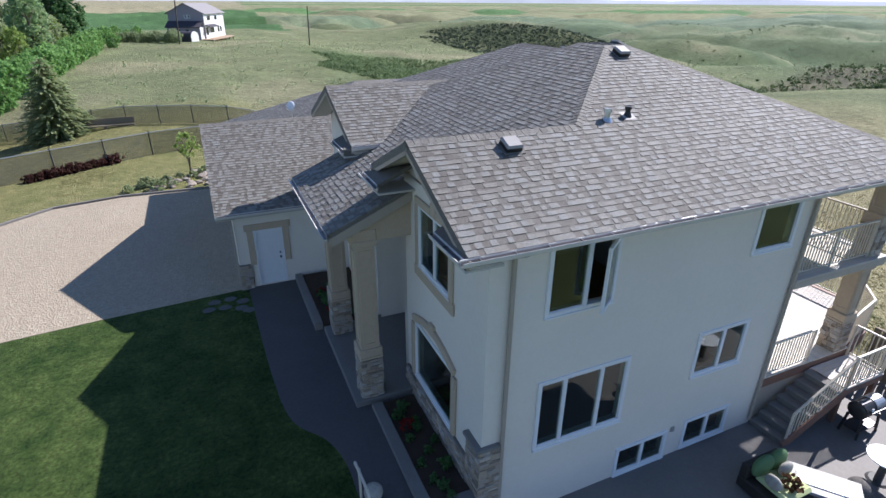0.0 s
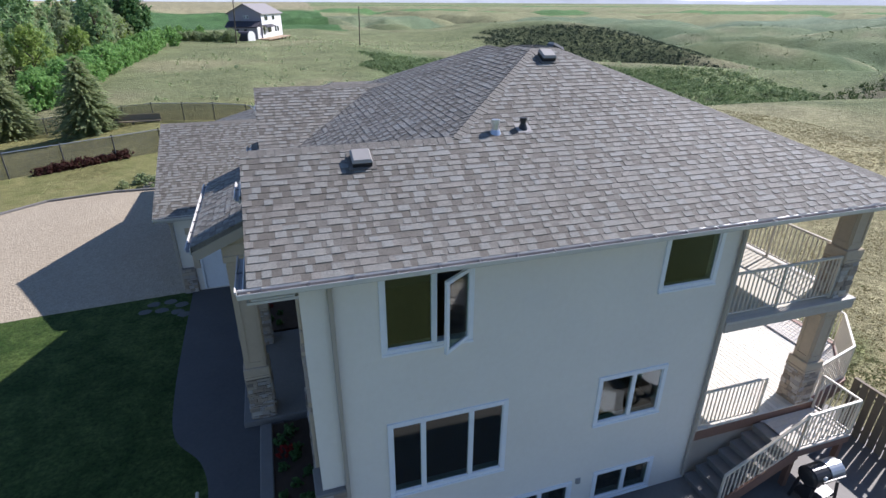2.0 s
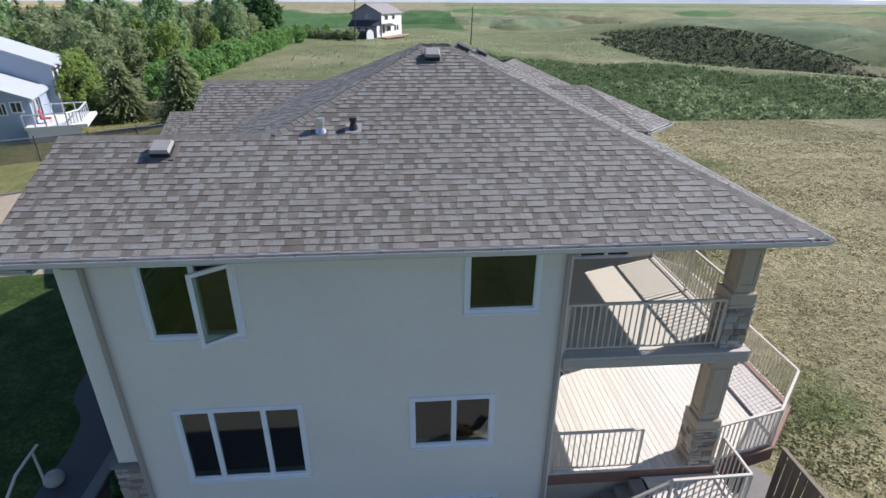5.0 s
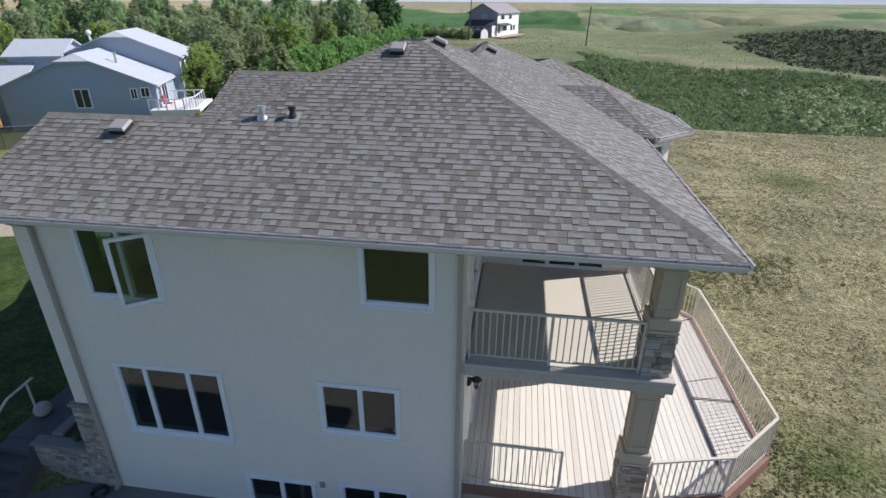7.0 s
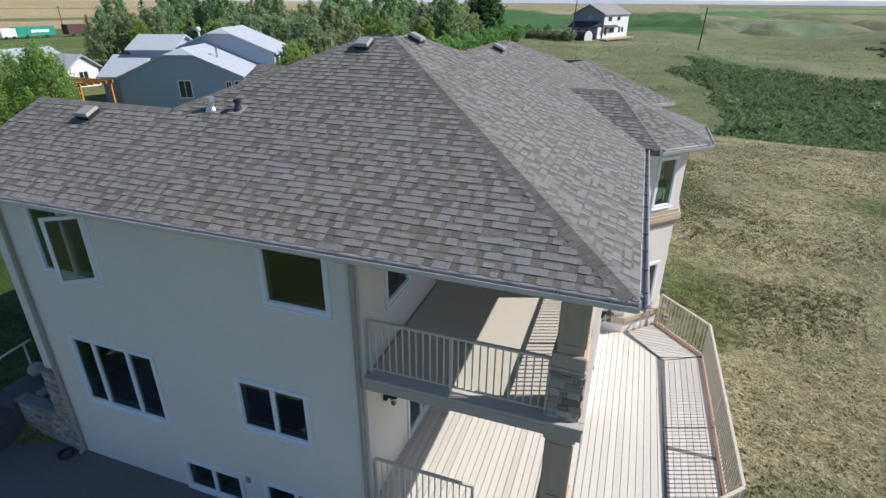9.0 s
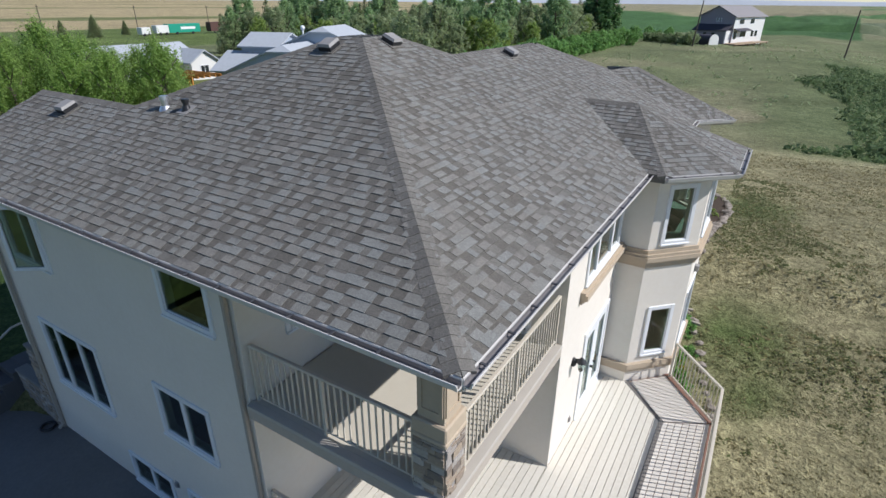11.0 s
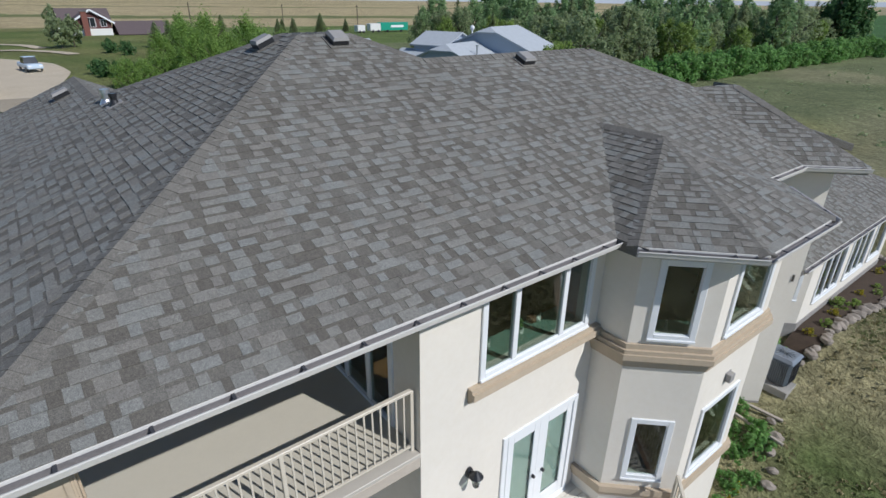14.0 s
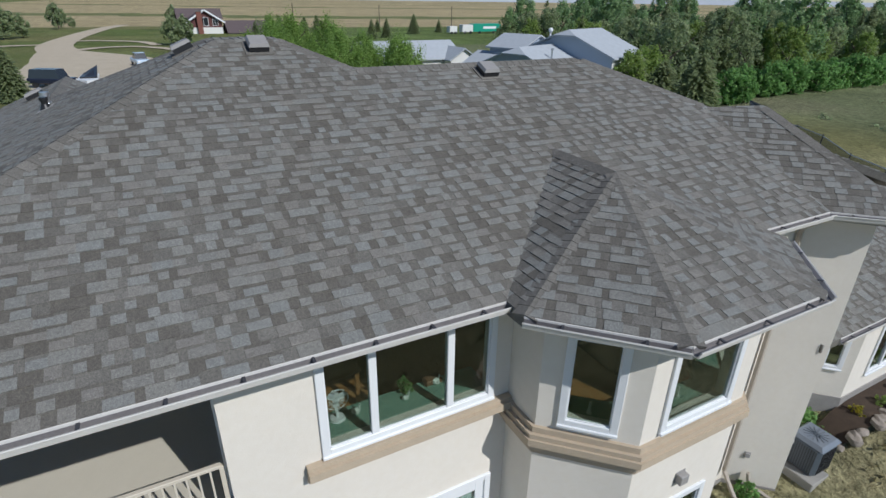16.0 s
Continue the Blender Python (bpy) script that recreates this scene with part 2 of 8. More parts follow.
def tube(bm, a, b, r0, r1=None, seg=10):
    a, b = Vector(a), Vector(b)
    d = b - a
    m = d.to_track_quat("Z", "Y").to_matrix().to_4x4()
    m.translation = (a + b) / 2
    bmesh.ops.create_cone(bm, cap_ends=True, segments=seg, radius1=r0, radius2=r0 if r1 is None else r1, depth=d.length, matrix=m)
    return bm


def ball(bm, c, r, sx=1, sy=1, sz=1, sub=2, rough=0.0, seed=0):
    res = bmesh.ops.create_icosphere(bm, subdivisions=sub, radius=1.0)
    for v in res["verts"]:
        k = 1 + rough * noise.noise(v.co * 1.7 + Vector((seed * 3.1, seed, 0)))
        v.co = Vector(c) + Vector((v.co.x * r * sx, v.co.y * r * sy, v.co.z * r * sz)) * k
    return bm


def prism(bm, outline, z0, z1):
    """An upright solid over a plan outline (counter-clockwise)."""
    lo = [bm.verts.new((x, y, z0)) for x, y in outline]
    hi = [bm.verts.new((x, y, z1)) for x, y in outline]
    n = len(outline)
    bm.faces.new(hi)
    bm.faces.new(lo[::-1])
    for i in range(n):
        bm.faces.new((lo[i], lo[(i + 1) % n], hi[(i + 1) % n], hi[i]))
    return bm


def slab(bm, pts, drop):
    """A solid under a 3D polygon, drop metres thick."""
    hi = [bm.verts.new(p) for p in pts]
    lo = [bm.verts.new((p[0], p[1], p[2] - drop)) for p in pts]
    n = len(pts)
    bm.faces.new(hi)
    bm.faces.new(lo[::-1])
    for i in range(n):
        bm.faces.new((lo[i], lo[(i + 1) % n], hi[(i + 1) % n], hi[i]))
    bmesh.ops.recalc_face_normals(bm, faces=bm.faces[:])
    return bm

# ---- ground ----


def smooth(a, b, v):
    k = min(1.0, max(0.0, (v - a) / (b - a)))
    return k * k * (3 - 2 * k)


def fold(x, y):
    """Distance across the coulees, which run at a slant behind the draw."""
    return y + 0.7 * (x - 72) * smooth(55, 105, y + 0.4 * (x - 72))


def ground_height(x, y):
    """Height of the land: a levelled front yard, a walk-out side and rolling coulees."""
    front = smooth(5.0, 2.6, x) * smooth(5.5, 8.0, y)
    far_front = 1.0 - 0.9 * smooth(40, 75, y) - 0.9 * smooth(-14, -45, x)
    back = -0.35 * smooth(-46, -36, x) + (0.68 * smooth(17.5, 21.5, y) + 1.0 * smooth(21.9, 24.5, y)) * smooth(60, 32, y)
    z = front * far_front + (1 - front) * back
    d = math.hypot(x - 14, y - 8)
    z *= 1 - 0.7 * smooth(40, 110, d) if z > 0 else 1
    roll = noise.noise(Vector((x * 0.011, y * 0.011, 0.3))) * 3.2 + noise.noise(Vector((x * 0.03, y * 0.03, 2.0))) * 1.0
    wild = smooth(36, 120, (x * 0.8 + y * 0.45) - 8) * smooth(1500, 500, d)
    z += wild * roll
    z -= 1.5 * smooth(24, 12, math.hypot(x + 29, (y - 50) * 0.8))
    # the draw behind the house and the coulees beyond it
    mask = smooth(18, 46, x) * smooth(330, 240, x) * smooth(46, 53, y) * smooth(310, 240, y)
    v = fold(x, y)
    if mask > 0:
        deep = smooth(66, 108, x)
        line = ((40, -0.4), (64, -4.4), (84, -3.7), (113, -2.2), (148, -2.8 - 7.6 * deep), (222, -0.4 + 4.4 * deep), (290, 3.0 * deep), (520, -1.0))
        for (a, za), (b, zb) in zip(line, line[1:]):
            if a <= v < b:
                want = za + (zb - za) * smooth(a, b, v)
                rough = noise.noise(Vector((x * 0.045, y * 0.03, 3.0))) * 0.9 * smooth(60, 90, y)
                z += mask * (want + rough - z)
    east = smooth(88, 150, x * 0.85 + y * 0.3) * smooth(1900, 900, d) * (1 - mask * smooth(340, 250, v) * smooth(215, 178, x + 0.36 * y))
    cut = abs(noise.noise(Vector((x * 0.0042 + 3.3, y * 0.0058 + 1.2, 7.0))))
    arm = abs(noise.noise(Vector((x * 0.012, y * 0.015 + 4.0, 2.5))))
    rill = abs(noise.noise(Vector((x * 0.03 + 5.0, y * 0.034, 6.5))))
    z -= east * (15.0 * (1 - smooth(0.0, 0.26, cut)) + 5.0 * (1 - smooth(0.0, 0.3, arm)) + 1.4 * (1 - smooth(0, 0.3, rill)))
    far = smooth(1200, 4500, d)
    return z + 0.03 * noise.noise(Vector((x * 0.35, y * 0.35, 0))) * smooth(20, 26, d) - 2.0 * smooth(150, 400, d) * (1 - far)


def draw_brush(x, y):
    """How brushy the draw behind the house is."""
    n = noise.noise(Vector((x * 0.05, y * 0.05, 5)))
    return smooth(47, 51, y + 3 * n) * smooth(122, 98, fold(x, y) + 14 * n) * smooth(12, 30, x + 6 * n - 0.05 * (y - 50)) * smooth(98, 84, x + 8 * n)


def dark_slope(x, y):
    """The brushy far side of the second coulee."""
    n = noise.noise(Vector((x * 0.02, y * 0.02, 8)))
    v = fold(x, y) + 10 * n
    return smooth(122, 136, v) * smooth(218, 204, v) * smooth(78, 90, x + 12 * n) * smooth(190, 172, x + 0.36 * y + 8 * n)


def grey_bank(x, y):
    """The grey-brown brushy bank at the end of the draw."""
    n = noise.noise(Vector((x * 0.03, y * 0.03, 11)))
    return smooth(1.0, 0.75, math.hypot((x - 124) / 42, (y - 52) / 30) + 0.25 * n)


def land_colour(x, y):
    """Colour of the open land: dry lawn, green brush in the draws, pasture and fields, with painted shade and haze."""
    n1 = noise.noise(Vector((x * 0.05, y * 0.05, 5)))
    n2 = noise.noise(Vector((x * 0.16, y * 0.16, 9)))
    n3 = noise.noise(Vector((x * 0.012, y * 0.012, 3)))
    dry, pasture = Vector((0.325, 0.298, 0.190)), Vector((0.174, 0.196, 0.112))
    green, brush = Vector((0.122, 0.172, 0.082)), Vector((0.09, 0.12, 0.052))
    pale = Vector((0.285, 0.265, 0.183))
    c = dry.lerp(pasture, smooth(30, 60, math.hypot(x - 14, y - 8)))
    if x < 8 and 5 < y:
        c = Vector((0.22, 0.212, 0.10)).lerp(pasture, smooth(54, 72, y))
    b = draw_brush(x, y)
    c = c.lerp(brush.lerp(green, 0.5 + 0.7 * n2), min(1, b))
    # slopes turned from the sun: brush with shade painted in; sunny ones: bright grass
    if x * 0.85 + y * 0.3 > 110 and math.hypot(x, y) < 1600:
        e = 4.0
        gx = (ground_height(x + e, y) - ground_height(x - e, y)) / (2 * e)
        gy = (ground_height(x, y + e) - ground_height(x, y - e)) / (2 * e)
        lee_shade = smooth(0.03, 0.22, gx * 0.94 + gy * 0.34 + 0.05 * n2)
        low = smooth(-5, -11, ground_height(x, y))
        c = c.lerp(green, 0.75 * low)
        c = c.lerp(brush * 0.85, 0.9 * lee_shade * (0.35 + 0.65 * low))
    if x > 90:
        n4 = noise.noise(Vector((x * 0.018 + 2, y * 0.03, 6)))
        # greener hills, their bluish cast a haze tint in the colour
        c = c.lerp(Vector((0.125, 0.170, 0.095)), 0.85 * smooth(-0.3, 0.25, n3 + 0.6 * n4) * smooth(90, 120, x))
        streak = noise.noise(Vector((x * 0.035, (y + 0.7 * x) * 0.09, 13)))
        c = c.lerp(Vector((0.075, 0.115, 0.062)), 0.8 * smooth(0.05, 0.4, streak) * smooth(120, 150, x) * smooth(420, 300, x))
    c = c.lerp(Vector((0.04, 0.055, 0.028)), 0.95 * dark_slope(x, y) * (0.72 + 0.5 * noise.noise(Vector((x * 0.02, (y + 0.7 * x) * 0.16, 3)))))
    c = c.lerp(Vector((0.11, 0.105, 0.078)), 0.9 * grey_bank(x, y))
    c = c.lerp(pale, 0.55 * smooth(0.1, 0.55, n1) * (1 - b) * smooth(34, 60, y + 0.4 * x))
    # distance haze put into the colour: far land turns pale blue-green
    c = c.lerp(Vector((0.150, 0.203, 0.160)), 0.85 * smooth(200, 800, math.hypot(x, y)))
    # unseen ground, coloured for window reflections and bounce on the side wall
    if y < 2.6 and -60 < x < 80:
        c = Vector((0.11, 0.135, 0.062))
    for px, py, r in ((21.4, 10.4, 1.5), (18.6, 20.6, 2.0), (19.0, 17.5, 1.2), (27.5, 29.5, 2.2), (18.2, 31.0, 1.8)):
        g = smooth(1.3, 0.3, math.hypot(x - px, y - py) / r + 0.5 * n2)
        c = c.lerp(Vector((0.085, 0.135, 0.042)), 0.85 * g)
    # pale eroded bank at the edge of the pasture
    bank = smooth(1.0, 0.45, math.hypot((x - 13.5) / 5.0, (y - 65.5 - 0.5 * (x - 13.5)) / 6.5) + 0.55 * n2 + 0.3 * n1)
    c = c.lerp(Vector((0.38, 0.335, 0.24)), 0.75 * bank)
    # cultivated fields
    if y > 240 and x < 40 + 0.07 * (y - 260) and x > -0.26 * y:
        c = Vector((0.07, 0.14, 0.058)) if y < 1000 else Vector((0.27, 0.25, 0.175))
    elif y > 520 and x > 40:
        c = Vector((0.10, 0.19, 0.08)) if (y + 0.3 * x) % 900 < 260 else Vector((0.22, 0.225, 0.14))
    elif x < -222 and y > -160:
        band = (x * 0.9 - 0.25 * y) % 420
        c = Vector((0.40, 0.33, 0.215)) if band > 55 else Vector((0.16, 0.18, 0.085))
    elif x < -112 and y > 60:
        c = Vector((0.13, 0.175, 0.065)) * (1 + 0.3 * n1)
    elif x < -22 and y < 75:
        c = Vector((0.12, 0.165, 0.055)).lerp(Vector((0.19, 0.19, 0.09)), 0.5 + 0.8 * n1)
    return c * (1 + 0.25 * n2)


def axis(lo, hi, step, reach):
    """Grid lines: even between lo and hi, then ever wider out to reach."""
    a = list(np.arange(lo, hi + 0.01, step))
    s, v = step, hi
    while v < reach:
        s *= 1.045
        v += s
        a.append(v)
    s, v = step, lo
    while v > -reach:
        s *= 1.045
        v -= s
        a.insert(0, v)
    return a


def land_material():
    n = Nodes("open_land")
    at = n.add("Attribute")
    at.attribute_name = "land"
    w = n.coords("World")
    fine = n.noise(3.2, 6.0, 0.75, w)
    clump = n.noise(0.8, 5.0, 0.7, w)
    wide = n.noise(0.06, 6.0, 0.7, w)
    c = n.mix(0.62, at.outputs["Color"], n.ramp(fine, (0.3, (0.2, 0.2, 0.19)), (0.7, (0.8, 0.8, 0.78))), "OVERLAY")
    c = n.mix(0.45, c, n.ramp(clump, (0.32, (0.25, 0.27, 0.22)), (0.68, (0.74, 0.72, 0.68))), "OVERLAY")
    c = n.mix(0.4, c, n.ramp(wide, (0.35, (0.36, 0.38, 0.34)), (0.65, (0.66, 0.64, 0.6))), "OVERLAY")
    tuft = n.noise(9.0, 4.0, 0.7, w)
    c = n.mix(0.45, c, n.ramp(tuft, (0.36, (0.22, 0.20, 0.17)), (0.6, (0.68, 0.67, 0.62))), "OVERLAY")
    n.bump(n.math("ADD", n.math("ADD", fine, clump), tuft), 1.0, 0.14)
    return n.done(c, 0.95, 0.0, 0.1)


def build_ground():
    xs, ys = axis(-30, 64, 1.3, 4600), axis(-12, 90, 1.3, 4600)
    verts = [(x, y, ground_height(x, y)) for y in ys for x in xs]
    nx = len(xs)
    faces = []
    for j in range(len(ys) - 1):
        for i in range(nx - 1):
            faces.append((j * nx + i, j * nx + i + 1, (j + 1) * nx + i + 1, (j + 1) * nx + i))
    ob = raw("ground", verts, faces, land_material())
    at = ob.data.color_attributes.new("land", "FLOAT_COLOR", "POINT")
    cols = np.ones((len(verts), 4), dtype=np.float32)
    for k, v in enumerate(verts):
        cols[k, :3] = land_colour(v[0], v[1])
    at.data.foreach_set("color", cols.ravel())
    ob.data.polygons.foreach_set("use_smooth", [True] * len(faces))
    return tagged(ob, "dry pasture and rolling prairie coulees with green brush", "ground", kind="structure")


build_ground()


def turf(name, a, b, grain=24.0):
    n = Nodes(name)
    fine = n.noise(grain, 6.0, 0.85)
    clump = n.noise(1.4, 5.0, 0.65)
    c = n.mix(n.ramp(clump, (0.35, (0, 0, 0)), (0.65, (1, 1, 1))), a, b)
    c = n.mix(0.9, c, n.ramp(fine, (0.36, (0.16, 0.18, 0.14)), (0.64, (0.84, 0.82, 0.72))), "OVERLAY")
    n.bump(fine, 1.0, 0.09)
    return n.done(c, 0.9, 0.0, 0.15)


def gravel_material(name="tan_gravel", k=1.0):
    n = Nodes(name)
    w = n.coords("World")
    v = n.add("TexVoronoi", Scale=16.0)
    n.link(w, v.inputs["Vector"])
    fine = n.noise(30.0, 4.0, 0.7)
    wide = n.noise(0.35, 5.0)
    c = n.mix(wide, (0.34 * k, 0.285 * k, 0.21 * k), (0.45 * k, 0.385 * k, 0.29 * k))
    c = n.mix(0.35, c, n.ramp(v.outputs["Color"], (0.0, (0.25, 0.25, 0.25)), (1.0, (0.75, 0.75, 0.75))), "OVERLAY")
    c = n.mix(0.35, c, n.ramp(fine, (0.3, (0.3, 0.3, 0.3)), (0.7, (0.7, 0.7, 0.7))), "OVERLAY")
    n.bump(v.outputs["Distance"], 0.6, 0.03)
    return n.done(c, 0.95, 0.0, 0.15)


LAWN = turf("mown_lawn", (0.030, 0.062, 0.015), (0.082, 0.122, 0.037), 9.0)
YARD = turf("dry_yard_grass", (0.155, 0.168, 0.068), (0.25, 0.235, 0.115))
GRAVEL = gravel_material("tan_gravel", 0.9)
ROADGRAVEL = gravel_material("pale_road_gravel", 1.35)


def curve_pts(*pts, steps=6):
    """A smooth open line through plan points."""
    out = []
    p = [Vector(q) for q in pts]
    p = [2 * p[0] - p[1]] + p + [2 * p[-1] - p[-2]]
    for i in range(1, len(p) - 2):
        for k in range(steps):
            t = k / steps
            a = 2 * p[i]
            b = p[i + 1] - p[i - 1]
            c = 2 * p[i - 1] - 5 * p[i] + 4 * p[i + 1] - p[i + 2]
            d = -p[i - 1] + 3 * p[i] - 3 * p[i + 1] + p[i + 2]
            q = 0.5 * (a + b * t + c * t * t + d * t ** 3)
            out.append((q.x, q.y))
    out.append((pts[-1][0], pts[-1][1]))
    return out


WALK_EDGE = curve_pts((0.42, 18.1), (0.45, 15.0), (0.52, 12.4), (0.72, 10.7), (1.35, 9.75), (1.6, 8.9), (1.62, 7.9), (1.62, 7.0))
bm = prism(bmesh.new(), [(2.5, 18.1)] + WALK_EDGE + [(3.9, 7.0), (3.9, 7.1), (3.2, 10.5), (3.2, 18.1)], 0.6, 1.03)
tagged(part("walkway", bm, WALKWAY), "curved grey concrete front walk", "path", kind="structure")
bm = prism(bmesh.new(), WALK_EDGE[::-1] + [(-0.2, 18.05), (-1.6, 17.95), (-4.2, 17.75), (-7.0, 17.45), (-14, 15.5), (-30, 9), (-30, -10), (1.62, -10)], 0.4, 1.012)
tagged(part("lawn", bm, LAWN), "mown green front lawn", "lawn", kind="structure")
bm = prism(bmesh.new(), [(-0.2, 18.05), (0.3, 18.1), (0.3, 30.6), (-4.7, 30.8), (-7.6, 30.1), (-9.4, 28.4), (-16, 24), (-44, 18), (-46, 4), (-30, 9), (-14, 15.5), (-7.0, 17.45), (-4.2, 17.75), (-1.6, 17.95)], 0.4, 1.02)
tagged(part("driveway", bm, GRAVEL), "tan crushed gravel driveway", "driveway", kind="structure")
bm = bmesh.new()
edge = [(0.3, 30.62), (-4.7, 30.82), (-7.6, 30.12), (-9.4, 28.42), (-16, 24.02)]
for a, b in zip(edge, edge[1:]):
    beam(bm, (*a, 1.05), (*b, 1.05), 0.12, 0.16, 0.02)
tagged(part("driveway_edging", bm, CONCRETE), "pale timber edging along the gravel driveway", "kerb", kind="structure")
bm = prism(bmesh.new(), [(0.3, 30.7), (0.3, 41), (-3.5, 39.6), (-11, 35.2), (-24, 28), (-16, 24.2), (-9.4, 28.6), (-7.6, 30.3), (-4.7, 31)], 0.4, 1.01)
tagged(part("side_yard", bm, YARD), "dry grass side yard inside the fence", "lawn", kind="structure")
# the sunken patio along the side wall
bm = prism(bmesh.new(), [(1.5, 2.4), (18.0, 2.4), (18.0, 7.6), (15.8, 10.9), (12.2, 10.9), (12.2, 6.9), (1.5, 6.9)], -0.5, 0.03)
tagged(part("patio", bm, PATIO), "exposed concrete patio along the shaded side wall", "patio", kind="structure")

# ---- the house: walls and openings ----
house = thing("house", "cream stucco two-storey house with grey shingle hip roofs", "house")
EAVE, RISE = 6.90, 0.44
DECK_Z, BALC_Z = 1.42, 4.42


def to_plan(p0, p1):
    """Frame of an upright wall seen from outside, p0 to p1 left to right: x along, y inwards, z up."""
    a, b = Vector((*p0, 0)), Vector((*p1, 0))
    x = (b - a).normalized()
    y = Vector((-x.y, x.x, 0))
    m = Matrix((x, y, Vector((0, 0, 1)))).transposed().to_4x4()
    m.translation = a
    return m, (b - a).length


def wall(p0, p1, z0, z1, holes=(), mat=WALL, thick=0.2, name="wall", label=""):
    """A wall with real openings (u0, u1, z0, z1)."""
    m, length = to_plan(p0, p1)
    us = sorted({0.0, length, *[h[0] for h in holes], *[h[1] for h in holes]})
    zs = sorted({z0, z1, *[h[2] for h in holes], *[h[3] for h in holes]})
    solid = {}
    for i in range(len(us) - 1):
        for j in range(len(zs) - 1):
            cu, cz = (us[i] + us[i + 1]) / 2, (zs[j] + zs[j + 1]) / 2
            solid[i, j] = not any(h[0] < cu < h[1] and h[2] < cz < h[3] for h in holes)
    bm = bmesh.new()

    def quad(*pts):
        bm.faces.new([bm.verts.new(m @ Vector(p)) for p in pts])

    for (i, j), s in solid.items():
        if not s:
            continue
        u0, u1, a, b = us[i], us[i + 1], zs[j], zs[j + 1]
        quad((u0, 0, a), (u1, 0, a), (u1, 0, b), (u0, 0, b))
        quad((u1, thick, a), (u0, thick, a), (u0, thick, b), (u1, thick, b))
        if i > 0 and not solid[i - 1, j]:
            quad((u0, thick, a), (u0, 0, a), (u0, 0, b), (u0, thick, b))
        if i < len(us) - 2 and not solid[i + 1, j]:
            quad((u1, 0, a), (u1, thick, a), (u1, thick, b), (u1, 0, b))
        if not solid.get((i, j - 1)):
            quad((u0, thick, a), (u1, thick, a), (u1, 0, a), (u0, 0, a))
        if not solid.get((i, j + 1)):
            quad((u0, 0, b), (u1, 0, b), (u1, thick, b), (u0, thick, b))
    bmesh.ops.remove_doubles(bm, verts=bm.verts[:], dist=1e-4)
    return part(name, bm, mat, house, label)


def window(p0, p1, u0, u1, z0, z1, splits=(), label="white vinyl window with dark glass", open_pane=None, parent=None):
    """A framed window in that wall: frame, mullions, panes, sill. splits: places of the mullions along the width."""
    m, _ = to_plan(p0, p1)
    fw = 0.055
    bm = bmesh.new()
    g = 0.042
    for a in ((u0 - g, z0 - g, u0 + fw, z1 + g), (u1 - fw, z0 - g, u1 + g, z1 + g), (u0 + fw, z0 - g, u1 - fw, z0 + fw), (u0 + fw, z1 - fw, u1 - fw, z1 + g)):
        box(bm, a[0], -0.035, a[1], a[2], 0.06, a[3], 0.006)
    bm.transform(m)
    win = part("window", bm, WHITE, parent or house, label)
    edges = [u0 + fw, *splits, u1 - fw]
    for s in splits:
        bm = box(bmesh.new(), s - 0.048, -0.025, z0 + fw, s + 0.048, 0.06, z1 - fw, 0.005)
        bm.transform(m)
        part("mullion", bm, WHITE, win)
    bm = box(bmesh.new(), u0 - 0.045, -0.06, z0 - 0.06, u1 + 0.045, 0.0, z0 - 0.018, 0.006)
    bm.transform(m)
    part("sill", bm, WHITE, win)
    for k, (a, b) in enumerate(zip(edges, edges[1:])):
        if k == open_pane:
            continue
        bm = box(bmesh.new(), a, 0.006, z0 + fw, b, 0.012, z1 - fw)
        bm.transform(m)
        g = part("pane", bm, GLASS, win)
        g.visible_shadow = False
        bm = bmesh.new()
        w = 0.016
        for q in ((a, z0 + fw, a + w, z1 - fw), (b - w, z0 + fw, b, z1 - fw), (a, z0 + fw, b, z0 + fw + w), (a, z1 - fw - w, b, z1 - fw)):
            box(bm, q[0], -0.006, q[1], q[2], 0.03, q[3])
        bm.transform(m)
        part("sash", bm, WHITE, win)
    return win


def band(pts, prof, name, mat=TRIM, label="", parent=None):
    """A mitred moulding along plan points, with steps (out, z0, z1) from the bottom up."""
    p = [Vector(q) for q in pts]
    offs = []
    for i in range(len(p)):
        d0 = (p[i] - p[i - 1]).normalized() if i else (p[1] - p[0]).normalized()
        d1 = (p[i + 1] - p[i]).normalized() if i < len(p) - 1 else d0
        n0, n1 = Vector((d0.y, -d0.x)), Vector((d1.y, -d1.x))
        m = (n0 + n1).normalized()
        offs.append(m / max(0.4, m.dot(n0)))
    line = [(-0.03, prof[0][1])]
    for out, z0, z1 in prof:
        line += [(out, z0), (out, z1)]
    line.append((-0.03, prof[-1][2]))
    bm = bmesh.new()
    rows = [[bm.verts.new((p[i].x + offs[i].x * o, p[i].y + offs[i].y * o, z)) for o, z in line] for i in range(len(p))]
    n = len(line)
    for i in range(len(p) - 1):
        for k in range(n):
            bm.faces.new((rows[i][k], rows[i + 1][k], rows[i + 1][(k + 1) % n], rows[i][(k + 1) % n]))
    bm.faces.new(rows[0][::-1]), bm.faces.new(rows[-1])
    bmesh.ops.recalc_face_normals(bm, faces=bm.faces[:])
    return part(name, bm, mat, parent or house, label)


